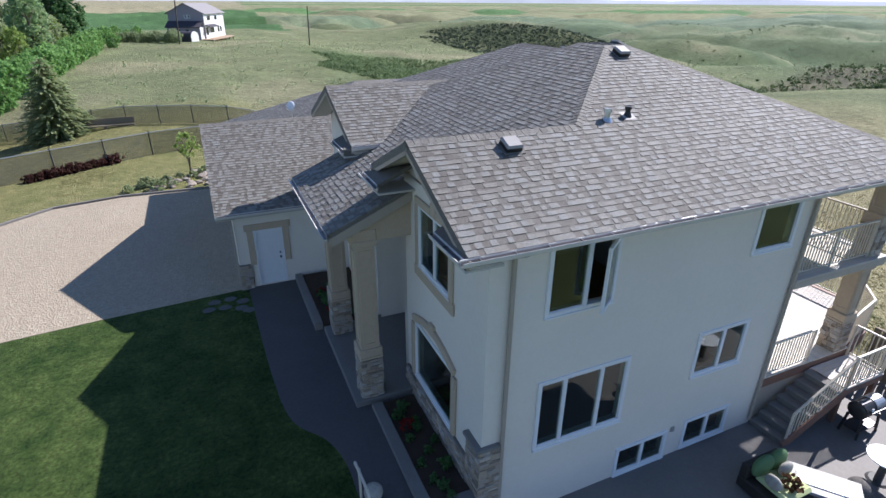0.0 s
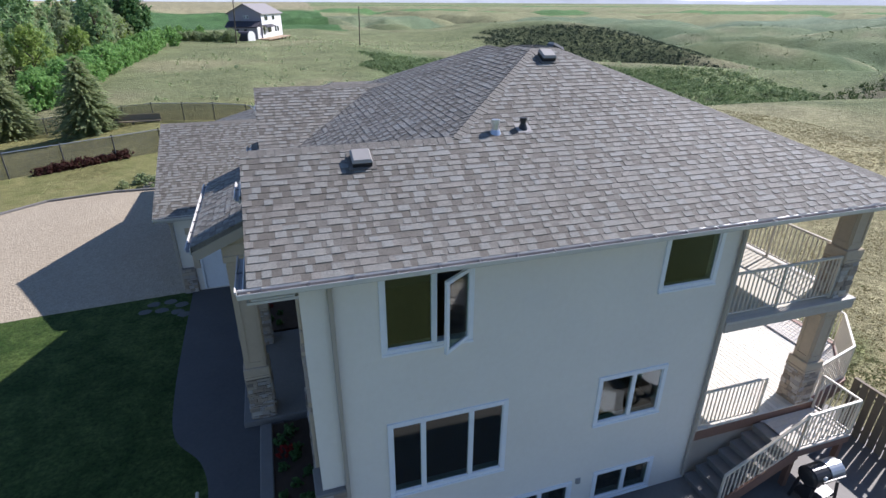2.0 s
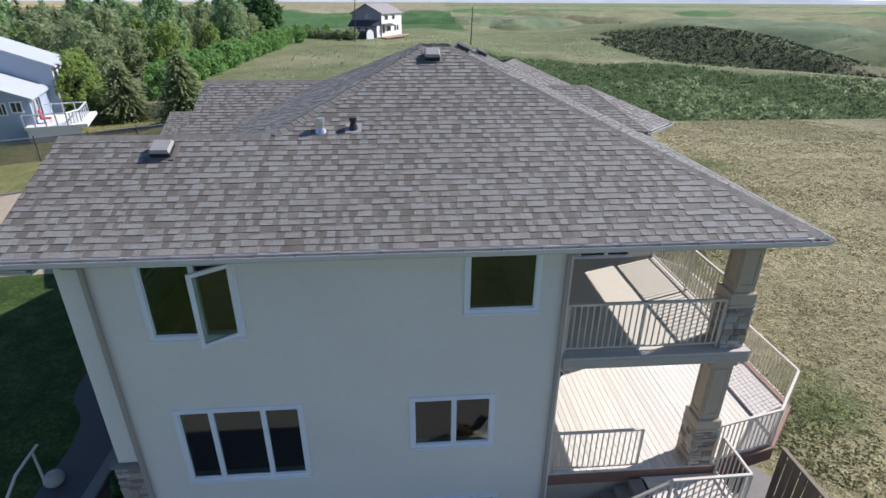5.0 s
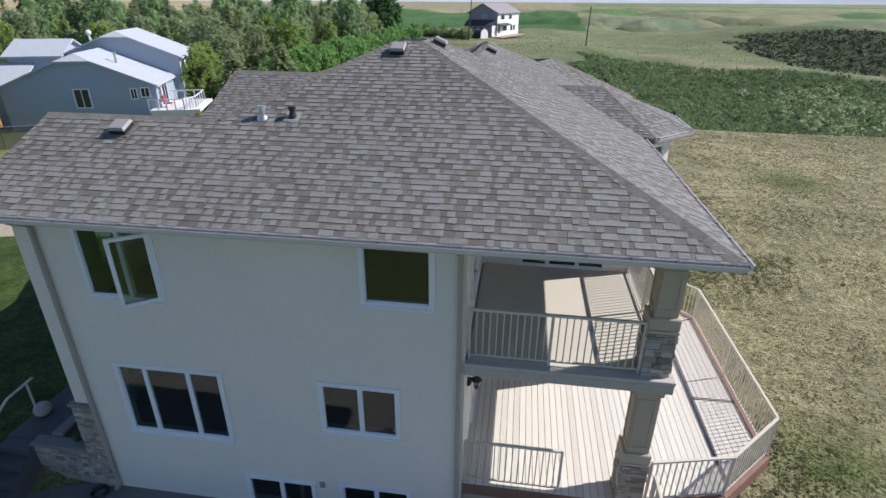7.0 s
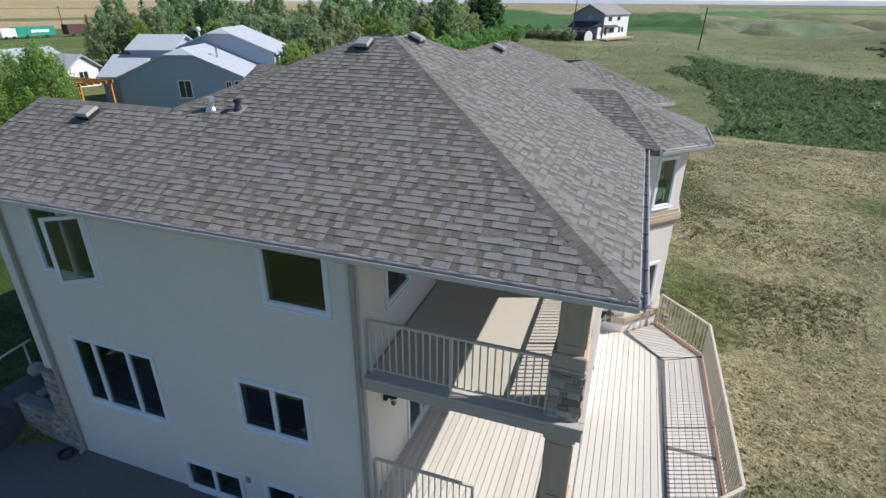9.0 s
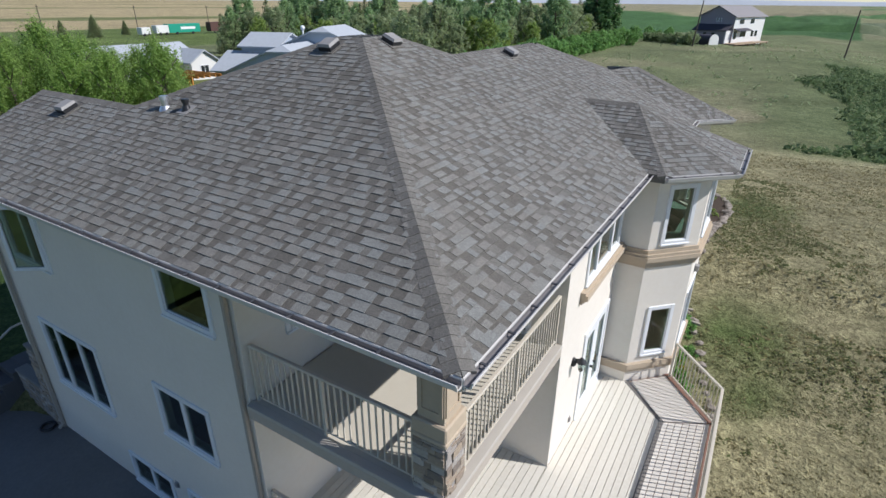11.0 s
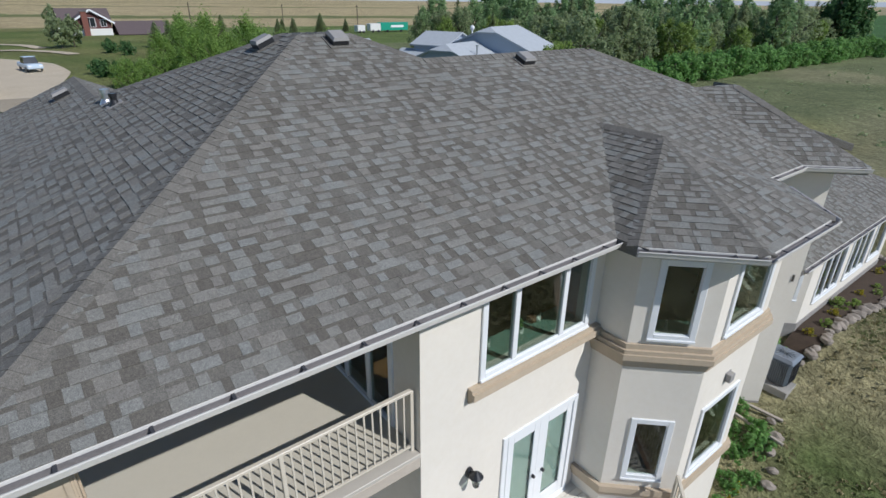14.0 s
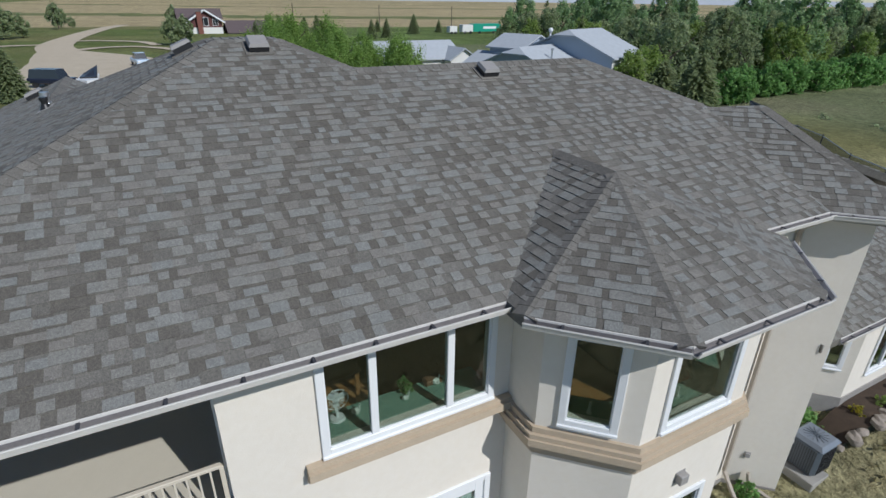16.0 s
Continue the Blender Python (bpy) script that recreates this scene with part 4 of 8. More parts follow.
# low wing: front slope and far end
zB = lambda x: 8.94 - RISE * (B0 - x)
bf = [(6.9, 23.5, zB(6.9)), (6.9, 11.2, zB(6.9)), (B0, 13.9, 8.94), (B0, 18.86, 8.94)]
shingles(bf[0], (0, -1), [bf], keep=lambda c: c.y > 11.5 and c.x + c.y > 22.7)
bs = [(16.17, 23.5, EAVE), (6.9, 23.5, EAVE), (B0, 18.86, 8.94)]
shingles(bs[0], (-1, 0), [bs])
sheathing(bf), sheathing(bs)
# hidden far face of the main hip
ms = [(9.94, 13.0, 9.364), (10.57, 13.0, 9.364), (16.17, 18.6, EAVE), (4.34, 18.6, EAVE)]
sheathing(ms)
# angled corner roof
c1 = [(16.17, 20.5, EAVE), (17.1, 21.5, EAVE - 0.02), (13.95, 21.55, 8.2), (13.3, 20.63, 8.13)]
shingles(c1[0], (0.93, 1.0), [c1])
c2 = [(17.1, 21.5, EAVE - 0.02), (15.0, 23.7, EAVE - 0.02), (12.6, 23.2, 8.0), (13.95, 21.55, 8.2)]
shingles(c2[0], (-1, 1), [c2])
sheathing(c1), sheathing(c2)
# bay roof
BP = (15.29, 16.4, 7.87)
BE = [(16.17, 14.06, EAVE), (16.52, 14.06, EAVE), (17.74, 15.24, EAVE), (17.74, 17.56, EAVE), (16.52, 18.74, EAVE), (16.17, 18.74, EAVE)]
BR = (13.95, 16.4, 7.875)
for reg, al in (([BE[0], BE[1], BP, BR], (1, 0)), ([BE[1], BE[2], BP], (1.22, 1.18)), ([BE[2], BE[3], BP], (0, 1)), ([BE[3], BE[4], BP], (-1.22, 1.18)), ([BE[4], BE[5], BR, BP], (-1, 0))):
    shingles(reg[0], al, [reg])
    sheathing(reg)
# garage roofs
GE, GR = 3.95, 0.45
gw = [(-0.28, 17.85, GE), (9.0, 17.85, GE), (9.0, 22.5, GE + GR * 4.65), (-0.28, 22.5, GE + GR * 4.65)]
gn = [(9.0, 27.15, GE), (-0.28, 27.15, GE), (-0.28, 22.5, GE + GR * 4.65), (9.0, 22.5, GE + GR * 4.65)]
shingles(gw[0], (1, 0), [gw])
shingles(gn[0], (-1, 0), [gn])
sheathing(gw), sheathing(gn)
HZ = 4.12
hy0, hy1, hx0, hx1 = 18.4, 31.7, 0.0, 16.45
hr = (hy1 - hy0) / 2
top = HZ + 0.44 * hr
he = [(hx1, 21.3, HZ), (hx1, hy1, HZ), (hx1 - hr, hy0 + hr, top), (hx1 - 2.9, 21.3, HZ + 0.44 * 2.9)]
hn = [(hx0, hy1, HZ), (hx0, hy0, HZ), (hx0 + hr, hy0 + hr, top)]
hw = [(hx0, hy0, HZ), (hx1, hy0, HZ), (hx1 - hr, hy0 + hr, top), (hx0 + hr, hy0 + hr, top)]
hs = [(hx1, hy1, HZ), (hx0, hy1, HZ), (hx0 + hr, hy0 + hr, top), (hx1 - hr, hy0 + hr, top)]
shingles(he[0], (0, 1), [he])
shingles(hn[0], (0, -1), [hn], keep=lambda c: c.y > 22)
for q in (he, hn, hw, hs):
    sheathing(q)

# tabs near the balcony corner are pieces of their own
near_tabs.sort(key=lambda q: q[0])
tab_mesh = {}
for k, (dist, p, u, v, nrm, w, lift) in enumerate(near_tabs):
    tab = [(0, 0), (w - 0.0008, 0), (w - 0.0008, COURSE + 0.012), (0, COURSE + 0.012)]
    if k >= 290:
        add_tab(*((shingle_v, shingle_f) if lift > 0.010 else (lower_v, lower_f)), tab, 0.0, lift, p, u, v, nrm)
        continue
    if (w, lift) not in tab_mesh:
        vs, fs = [], []
        add_tab(vs, fs, tab, 0.0, lift, Vector((0, 0, 0)), Vector((1, 0, 0)), Vector((0, 1, 0)), Vector((0, 0, 1)))
        me = bpy.data.meshes.new("shingle")
        me.from_pydata(vs, [], fs)
        me.materials.append(SHINGLE if lift > 0.010 else SHINGLE_LOW)
        tab_mesh[w, lift] = me
    ob = new("shingle", tab_mesh[w, lift])
    m = Matrix((u, v, nrm)).transposed().to_4x4()
    m.translation = p
    ob.matrix_basis = m
    ob.parent = roof
raw("shingle_field", shingle_v, shingle_f, SHINGLE, roof, kind="stuff")
raw("shingle_underlayer", lower_v, lower_f, SHINGLE_LOW, roof, kind="stuff")


def caps(a, b, half=0.17, lean=0.36, every=0.143):
    """Overlapping cap pieces along a hip or ridge, from its foot a to its head b."""
    a, b = Vector(a), Vector(b)
    d = (b - a).normalized()
    s = d.cross(Vector((0, 0, 1))).normalized()
    up = s.cross(d)
    n = int((b - a).length / every)
    vs = []
    for x, h in ((0.0, 0.017), (every + 0.012, 0.009)):
        for k in (-1, 0, 1):
            vs.append((x, k * half, h + (0.012 if k == 0 else -lean * half)))
    for k in (-1, 0, 1):
        vs.append((0, k * half, -0.03 - (0 if k == 0 else lean * half)))
    fs = [(0, 1, 4, 3), (1, 2, 5, 4), (6, 7, 1, 0), (7, 8, 2, 1)]
    me = bpy.data.meshes.new("ridge_cap")
    me.from_pydata(vs, [], fs)
    me.materials.append(CAPS)
    for i in range(n):
        ob = new("ridge_cap", me)
        m = Matrix((d, -s, up)).transposed().to_4x4()
        m.translation = a + d * (i * every)
        ob.matrix_basis = m
        ob.parent = roof


caps(W(16.12, 6.45), W(10.57, 12.0), 0.165, 0.30)
caps(W(7.0, RW), W(9.94, 12.0), 0.17, 0.30)
caps((G1X, RW, 8.07), (7.0, RW, 8.07), 0.16, 0.42)
caps((B0, 14.0, 8.94), (10.57, 13.0, 9.364), 0.17, 0.3)
caps((B0, 14.0, 8.94), (B0, 18.86, 8.94), 0.16, 0.42)
caps(E_(13.3, 20.63), E_(B0, 18.86), 0.17, 0.3)
caps((5.0, 17.94, zN(5.0)), (9.94, 13.0, 9.364), 0.17, 0.3)
caps((G2X, G2Y, G2Z), (8.9, G2Y, G2Z), 0.16, 0.42)
caps((17.05, 21.5, EAVE), (13.95, 21.55, 8.2), 0.17, 0.3)
for p in BE[1:5]:
    caps(p, BP, 0.15, 0.2)
caps(BR, BP, 0.15, 0.4)
caps((-0.28, 22.5, GE + GR * 4.65), (6.0, 22.5, GE + GR * 4.65), 0.16, 0.42)
caps((hx1, hy1, HZ), (hx1 - hr, hy0 + hr, top), 0.17, 0.3)


def gutter(a, b, out, ends=(0.0, 0.0), hangers=0.62, flip=1):
    """A white eaves gutter from a to b at the roof's edge; out: plan direction away from the wall."""
    a, b, o = Vector(a), Vector(b), Vector((*out, 0)).normalized()
    bm = bmesh.new()
    z = Vector((0, 0, 1))
    prof = ((-0.05, -0.02), (0.002, 0.006), (0.013, 0.002), (0.015, -0.082), (0.076, -0.082), (0.098, -0.018), (0.116, -0.012), (0.120, -0.026), (0.108, -0.036), (0.092, -0.098), (-0.02, -0.104))
    rows = [[bm.verts.new(p + o * u + z * h) for u, h in prof] for p in (a, b)]
    n = len(prof)
    for i in range(n):
        bm.faces.new((rows[0][i], rows[0][(i + 1) % n], rows[1][(i + 1) % n], rows[1][i]))
    bm.faces.new(rows[0][::-1]), bm.faces.new(rows[1])
    bmesh.ops.recalc_face_normals(bm, faces=bm.faces[:])
    g = part("gutter", bm, GUTTER, house, "white aluminium eaves gutter")
    # bed and lower back face in a darker grey than the gutter
    bm = bmesh.new()
    for q in (((a, 0.018, -0.072), (a, 0.080, -0.074), (b, 0.080, -0.074), (b, 0.018, -0.072)), ((a, 0.018, -0.020), (a, 0.018, -0.072), (b, 0.018, -0.072), (b, 0.018, -0.020))):
        bm.faces.new([bm.verts.new(p + o * u + z * h) for p, u, h in q])
    part("trough_bed", bm, TROUGH, g, "grey gutter bed")
    part("fascia", beam(bmesh.new(), a - z * 0.122 + o * 0.012, b - z * 0.122 + o * 0.012, 0.03, 0.04), SOFFIT, g, "pale fascia board behind the gutter")
    n = int((b - a).length / hangers)
    for i in range(n):
        p = a + (b - a) * ((i + 0.5) / n)
        d = (b - a).normalized()
        part("gutter_hanger", beam(bmesh.new(), p + o * 0.016 - z * 0.018, p + o * 0.104 - z * 0.022, 0.03, 0.012), HANGER, g)
    return g


gutter((3.12, 6.40, EAVE), (16.17, 6.40, EAVE), (0, -1))
gutter((16.17, 6.40, EAVE), (16.17, 14.06, EAVE), (1, 0))
for i in range(1, 4):
    a, b = Vector(BE[i]), Vector(BE[i + 1])
    gutter(a, b, ((b - a).y, -(b - a).x))
gutter((16.17, 18.74, EAVE), (16.17, 20.5, EAVE), (1, 0))
gutter((16.17, 20.5, EAVE), (17.1, 21.5, EAVE), (1, -1))
gutter((hx1, 21.9, HZ), (hx1, hy1, HZ), (1, 0))
gutter((1.95, 10.5, zN(1.95)), (1.95, 14.95, zN(1.95)), (-1, 0))
gutter((-0.28, 17.85, GE), (4.0, 17.85, GE), (0, -1))
gutter((G2X, 13.8, G2Z - RISE * 2.7), (5.4, 13.8, G2Z - RISE * 2.7), (0, -1))
gutter((G1X, 11.4, 7.04), (4.6, 11.4, 7.04), (0, 1))
# gable returns and soffits
for q in ((3.3, 6.46, 6.745, 16.08, 6.86, 6.765), (15.78, 6.88, 6.745, 16.1, 20.5, 6.765), (3.3, 6.88, 6.66, 3.88, 7.6, 6.70), (3.5, 13.85, 6.62, 6.0, 14.28, 6.7), (3.3, 11.02, 6.8, 4.6, 11.35, 6.88), (16.12, 21.4, 3.9, 16.4, 31.6, 3.96), (-0.2, 17.9, 3.75, 4.08, 18.08, 3.8)):
    part("soffit", box(bmesh.new(), *q), SOFFIT, house, "pale metal soffit under the eaves")
part("soffit", prism(bmesh.new(), [(16.1, 14.15), (16.5, 14.15), (17.66, 15.28), (17.66, 17.52), (16.5, 18.66), (16.1, 18.66)], 6.747, 6.767), SOFFIT, house)
part("soffit", prism(bmesh.new(), [(15.6, 20.52), (16.12, 20.52), (17.0, 21.48), (15.6, 22.9)], 6.745, 6.765), SOFFIT, house)
for y0, z0, yr, zr, y1, z1, x in ((6.40, EAVE, RW, 8.07, 11.4, 7.04, G1X), (13.8, G2Z - RISE * 2.7, G2Y, G2Z, 19.2, G2Z - RISE * 2.7, G2X), (17.85, GE, 22.5, GE + GR * 4.65, 27.15, GE, -0.28)):
    bm = bmesh.new()
    part("rake_board", beam(bm, (x + 0.02, y0, z0 - 0.13), (x + 0.02, yr, zr - 0.13), 0.035, 0.2), SPOUT, house, "tan rake board")
    part("rake_board", beam(bmesh.new(), (x + 0.02, yr, zr - 0.13), (x + 0.02, y1, z1 - 0.13), 0.035, 0.2), SPOUT, house, "tan rake board")
    bm = bmesh.new()
    for ya, za, yb, zb in ((y0, z0, yr, zr), (yr, zr, y1, z1)):
        slab(bm, [(x + 0.03, ya, za - 0.17), (x + 0.6, ya, za - 0.17), (x + 0.6, yb, zb - 0.17), (x + 0.03, yb, zb - 0.17)], 0.03)
    part("rake_soffit", bm, SOFFIT, house)
# little hipped skirt roofs that close the gable corners
for x0, x1, ya, yb, zz in ((3.2, 3.9, 6.42, 7.6, EAVE - 0.02), (3.05, 3.9, 11.38, 10.3, 6.90), (3.2, 4.1, 13.82, 15.0, 6.80)):
    top = zz + 0.38
    bm = slab(bmesh.new(), [(x0, ya, zz), (x0, yb, zz), (x1, yb, top)], 0.08)
    part("return_roof", bm, SHINGLE_LOW, house, "small shingled gable return")
    bm = slab(bmesh.new(), [(x0, ya, zz - 0.003), (x1, yb, top - 0.003), (x1, ya, zz - 0.003)], 0.08)
    part("return_roof", bm, SHINGLE_LOW, house, "small shingled gable return")
    gutter((x0, min(ya, yb), zz), (x0, max(ya, yb), zz), (-1, 0))
    part("return_soffit", box(bmesh.new(), x0 + 0.02, min(ya, yb), zz - 0.24, x1, max(ya, yb), zz - 0.2), SOFFIT, house)


def spout(pts, label="tan downspout fixed to the wall"):
    bm = bmesh.new()
    for a, b in zip(pts, pts[1:]):
        beam(bm, a, b, 0.075, 0.075, 0.01)
    part("downspout", bm, SPOUT, house, label)


spout([(4.34, 6.45, 6.74), (4.34, 6.82, 6.55), (4.34, 6.82, 0.15), (4.34, 6.7, 0.08)])
spout([(12.1, 6.45, 6.74), (12.1, 6.82, 6.55), (12.1, 6.82, 0.2)])
spout([(16.1, 20.45, 6.72), (15.84, 20.5, 6.5), (15.84, 20.5, 0.7), (16.3, 20.3, 0.45), (17.6, 20.3, 0.32)])
spout([(0.1, 17.95, 3.8), (0.18, 18.03, 3.6), (0.18, 18.03, 1.2)])

# ---- roof vents and pipes ----


def box_vent(x, y, plane_z, tilt_axis, w=0.36):
    """A square shingle-coloured roof vent on a slope."""
    t = thing("roof_vent", "weathered square metal roof vent on the shingles", "roof vent", (0, 0, 0), group="roof vents")
    m = Matrix.Translation((x, y, plane_z)) @ Matrix.Rotation(math.atan(RISE) * tilt_axis[0], 4, "X") @ Matrix.Rotation(math.atan(RISE) * tilt_axis[1], 4, "Y")
    bm = box(bmesh.new(), -w * 0.66, -w * 0.66, 0.005, w * 0.66, w * 0.66, 0.028)
    bm.transform(m)
    part("flashing", bm, CAPS, t)
    bm = bmesh.new()
    lo = [(-w / 2, -w / 2), (w / 2, -w / 2), (w / 2, w / 2), (-w / 2, w / 2)]
    v0 = [bm.verts.new((a * 1.0, b * 1.0, 0.115)) for a, b in lo]
    v1 = [bm.verts.new((a * 0.84, b * 0.84, 0.17)) for a, b in lo]
    bm.faces.new(v1)
    bm.faces.new(v0[::-1])
    for i in range(4):
        bm.faces.new((v0[i], v0[(i + 1) % 4], v1[(i + 1) % 4], v1[i]))
    bm.transform(m)
    part("hood", bm, VENT, t)
    bm = box(bmesh.new(), -w * 0.47, -w * 0.47, 0.01, w * 0.47, w * 0.47, 0.118)
    bm.transform(m)
    part("throat", bm, BLACK, t)
    return t


box_vent(5.2, 8.62, zW(8.62), (1, 0), 0.35)
box_vent(10.1, 11.55, zW(11.55), (1, 0), 0.34)
box_vent(10.85, 12.6, zE(10.85), (0, 1), 0.33)
box_vent(11.86, 16.4, zE(11.86), (0, 1), 0.33)

flue = thing("vent_pipe", "galvanised flue pipe with a rain cap on the roof", "vent pipe")
fz0 = zW(9.15)
part("collar", tube(bmesh.new(), (7.88, 9.15, fz0 - 0.05), (7.88, 9.15, fz0 + 0.05), 0.13, 0.085, 18), STEEL, flue)
part("pipe", tube(bmesh.new(), (7.88, 9.15, fz0), (7.88, 9.15, fz0 + 0.17), 0.065, seg=18), STEEL, flue)
part("rain_cap", tube(bmesh.new(), (7.88, 9.15, fz0 + 0.16), (7.88, 9.15, fz0 + 0.24), 0.085, 0.08, 18), STEEL, flue)
stack = thing("vent_pipe", "black plumbing vent pipe with a metal flashing on the roof", "vent pipe")
sz0 = zW(9.2)
bm = box(bmesh.new(), -0.15, -0.15, 0.012, 0.15, 0.15, 0.02)
bm.transform(Matrix.Translation((8.48, 9.2, sz0)) @ Matrix.Rotation(math.atan(RISE), 4, "X"))
part("flashing", bm, VENT, stack)
part("boot", tube(bmesh.new(), (8.48, 9.2, sz0 - 0.02), (8.48, 9.2, sz0 + 0.09), 0.10, 0.06, 16), BLACK, stack)
part("pipe", tube(bmesh.new(), (8.48, 9.2, sz0), (8.48, 9.2, sz0 + 0.18), 0.055, seg=14), BLACK, stack)
part("rain_cap", tube(bmesh.new(), (8.48, 9.2, sz0 + 0.15), (8.48, 9.2, sz0 + 0.21), 0.072, 0.072, 14), BLACK, stack)
stack2 = thing("vent_pipe", "small black plumbing vent on the front roof slope", "vent pipe")
part("pipe", tube(bmesh.new(), (8.6, 16.3, 7.6), (8.6, 16.3, 8.05), 0.06), BLACK, stack2)
dish = thing("satellite_dish", "small white satellite dish on the garage roof", "satellite dish")
part("mast", tube(bmesh.new(), (3.3, 23.2, 5.7), (3.3, 23.2, 6.35), 0.03), STEEL, dish)
bm = bmesh.new()
tube(bm, (3.3, 23.12, 6.42), (3.27, 23.09, 6.44), 0.2, 0.15, 18)
part("reflector", bm, WHITE, dish)
part("arm", beam(bmesh.new(), (3.25, 23.1, 6.3), (3.05, 22.8, 6.5), 0.03, 0.03), STEEL, dish)

# ---- stone-faced columns ----


def stone_face(parent, x0, y0, z0, x1, y1, z1, seed=0, name="stone"):
    """Ledgestones round a square shaft, each a piece of its own."""
    rnd = random.Random(seed)
    part("mortar_core", box(bmesh.new(), x0 + 0.02, y0 + 0.02, z0, x1 - 0.02, y1 - 0.02, z1), MORTAR, parent)
    z = z0
    shapes = stone_face.shapes
    while z < z1 - 0.03:
        h = min(rnd.choice((0.05, 0.075, 0.10, 0.13)), z1 - z)
        for side in range(4):
            along = (x1 - x0) if side % 2 == 0 else (y1 - y0)
            u = 0.0
            while u < along - 0.02:
                w = min(rnd.uniform(0.09, 0.24), along - u)
                if along - u - w < 0.09:
                    w = along - u
                out = rnd.uniform(0.004, 0.032)
                k = rnd.randrange(4)
                ob = new(name, shapes[k])
                m = {0: pose(x0 + u, y0 + 0.02, z), 1: pose(x1 - 0.02, y0 + u, z, 0, 0, 90), 2: pose(x1 - u, y1 - 0.02, z, 0, 0, 180), 3: pose(x0 + 0.02, y1 - u, z, 0, 0, 270)}[side]
                ob.matrix_basis = m @ Matrix.Diagonal((w - 0.006, out + 0.03, h - 0.006, 1))
                ob.parent = parent
                u += w
        z += h


def stone_shapes():
    out = []
    rnd = random.Random(5)
    for k in range(4):
        bm = bmesh.new()
        box(bm, 0, -1, 0, 1, 0.3, 1)
        bmesh.ops.bevel(bm, geom=[e for e in bm.edges if all(v.co.y < -0.5 for v in e.verts)], offset=0.13, segments=1, affect="EDGES")
        for v in bm.verts:
            v.co += Vector((rnd.uniform(-0.03, 0.03), rnd.uniform(-0.12, 0.12) if v.co.y < 0 else 0, rnd.uniform(-0.05, 0.05)))
        me = bpy.data.meshes.new("stone")
        bm.to_mesh(me)
        bm.free()
        me.materials.append(STONE)
        out.append(me)
    return out


stone_face.shapes = stone_shapes()


def column(x, y, z0, z_stone, z_top, w=0.5, seed=0, label="tan panelled column on a ledgestone base"):
    c = thing("porch_column", label, "column", (0, 0, 0))
    s = w / 2 + 0.005
    stone_face(c, x - s, y - s, z0, x + s, y + s, z_stone, seed)
    part("stone_cap", box(bmesh.new(), x - s - 0.03, y - s - 0.03, z_stone, x + s + 0.03, y + s + 0.03, z_stone + 0.07, 0.015), TRIM, c)
    part("plinth", box(bmesh.new(), x - w / 2 - 0.03, y - w / 2 - 0.03, z_stone + 0.07, x + w / 2 + 0.03, y + w / 2 + 0.03, z_stone + 0.3, 0.02), TRIM, c)
    part("shaft", box(bmesh.new(), x - w / 2 + 0.03, y - w / 2 + 0.03, z_stone + 0.3, x + w / 2 - 0.03, y + w / 2 - 0.03, z_top), TRIM, c)
    d = w / 2 - 0.03
    for dx, dy in ((0, -1), (1, 0), (0, 1), (-1, 0)):
        bm = bmesh.new()
        e = d + 0.018
        for a, b, za, zb in ((-0.17, -0.12, z_stone + 0.4, z_top - 0.25), (0.12, 0.17, z_stone + 0.4, z_top - 0.25), (-0.12, 0.12, z_stone + 0.4, z_stone + 0.45), (-0.12, 0.12, z_top - 0.3, z_top - 0.25)):
            if dx:
                box(bm, x + dx * d, y + a, za, x + dx * e, y + b, zb)
            else:
                box(bm, x + a, y + dy * d, za, x + b, y + dy * e, zb)
        part("raised_panel", bm, TRIM, c)
    part("capital", box(bmesh.new(), x - w / 2 - 0.02, y - w / 2 - 0.02, z_top - 0.16, x + w / 2 + 0.02, y + w / 2 + 0.02, z_top, 0.02), TRIM, c)
    return c


column(15.44, 7.18, BALC_Z + 0.01, 5.28, 6.68, 0.44, 1, "tan balcony column on a grey ledgestone base")
column(15.44, 7.18, DECK_Z, 2.34, 4.14, 0.46, 2, "tan deck column on a brown ledgestone base under the balcony")
column(2.78, 10.85, 1.05, 2.35, 5.55, 0.52, 3, "tan entry column on a ledgestone base in the shade")
column(2.78, 13.95, 1.05, 2.35, 5.55, 0.52, 4, "tan entry column on a ledgestone base by the flower bed")
# porch beams, steps and gable end
bm = bmesh.new()
box(bm, 2.5, 10.6, 5.5, 3.06, 14.2, 5.8, 0.02)
box(bm, 3.06, 10.62, 5.5, 6.0, 11.0, 5.8, 0.02)
box(bm, 3.06, 13.8, 5.5, 6.0, 14.2, 5.8, 0.02)
pts = [(2.05, 10.62, 5.72), (4.2, 10.62, 5.78), (4.2, 10.62, 6.72)]
v0 = [bm.verts.new(p) for p in pts] + [bm.verts.new((p[0], 10.8, p[2])) for p in pts]
bm.faces.new(v0[:3])
bm.faces.new(v0[3:][::-1])
for i in range(3):
    bm.faces.new((v0[i], v0[i + 3], v0[(i + 1) % 3 + 3], v0[(i + 1) % 3]))
part("porch_beam", bm, TRIM, house, "tan stucco beam of the entry porch")
bm = box(bmesh.new(), 2.3, 10.5, 0.9, 6.0, 14.3, 1.2, 0.02)
part("porch_floor", bm, CONCRETE, house, "grey concrete porch floor")
bm = bmesh.new()
beam(bm, (2.0, 10.5, 5.66), (4.3, 10.5, 6.68), 0.04, 0.2)
part("rake_board", bm, SPOUT, house, "tan rake board of the entry porch")
bm = beam(bmesh.new(), (2.0, 14.9, 5.66), (4.3, 14.9, 6.68), 0.04, 0.2)
part("rake_board", bm, SPOUT, house, "tan rake board of the entry porch")
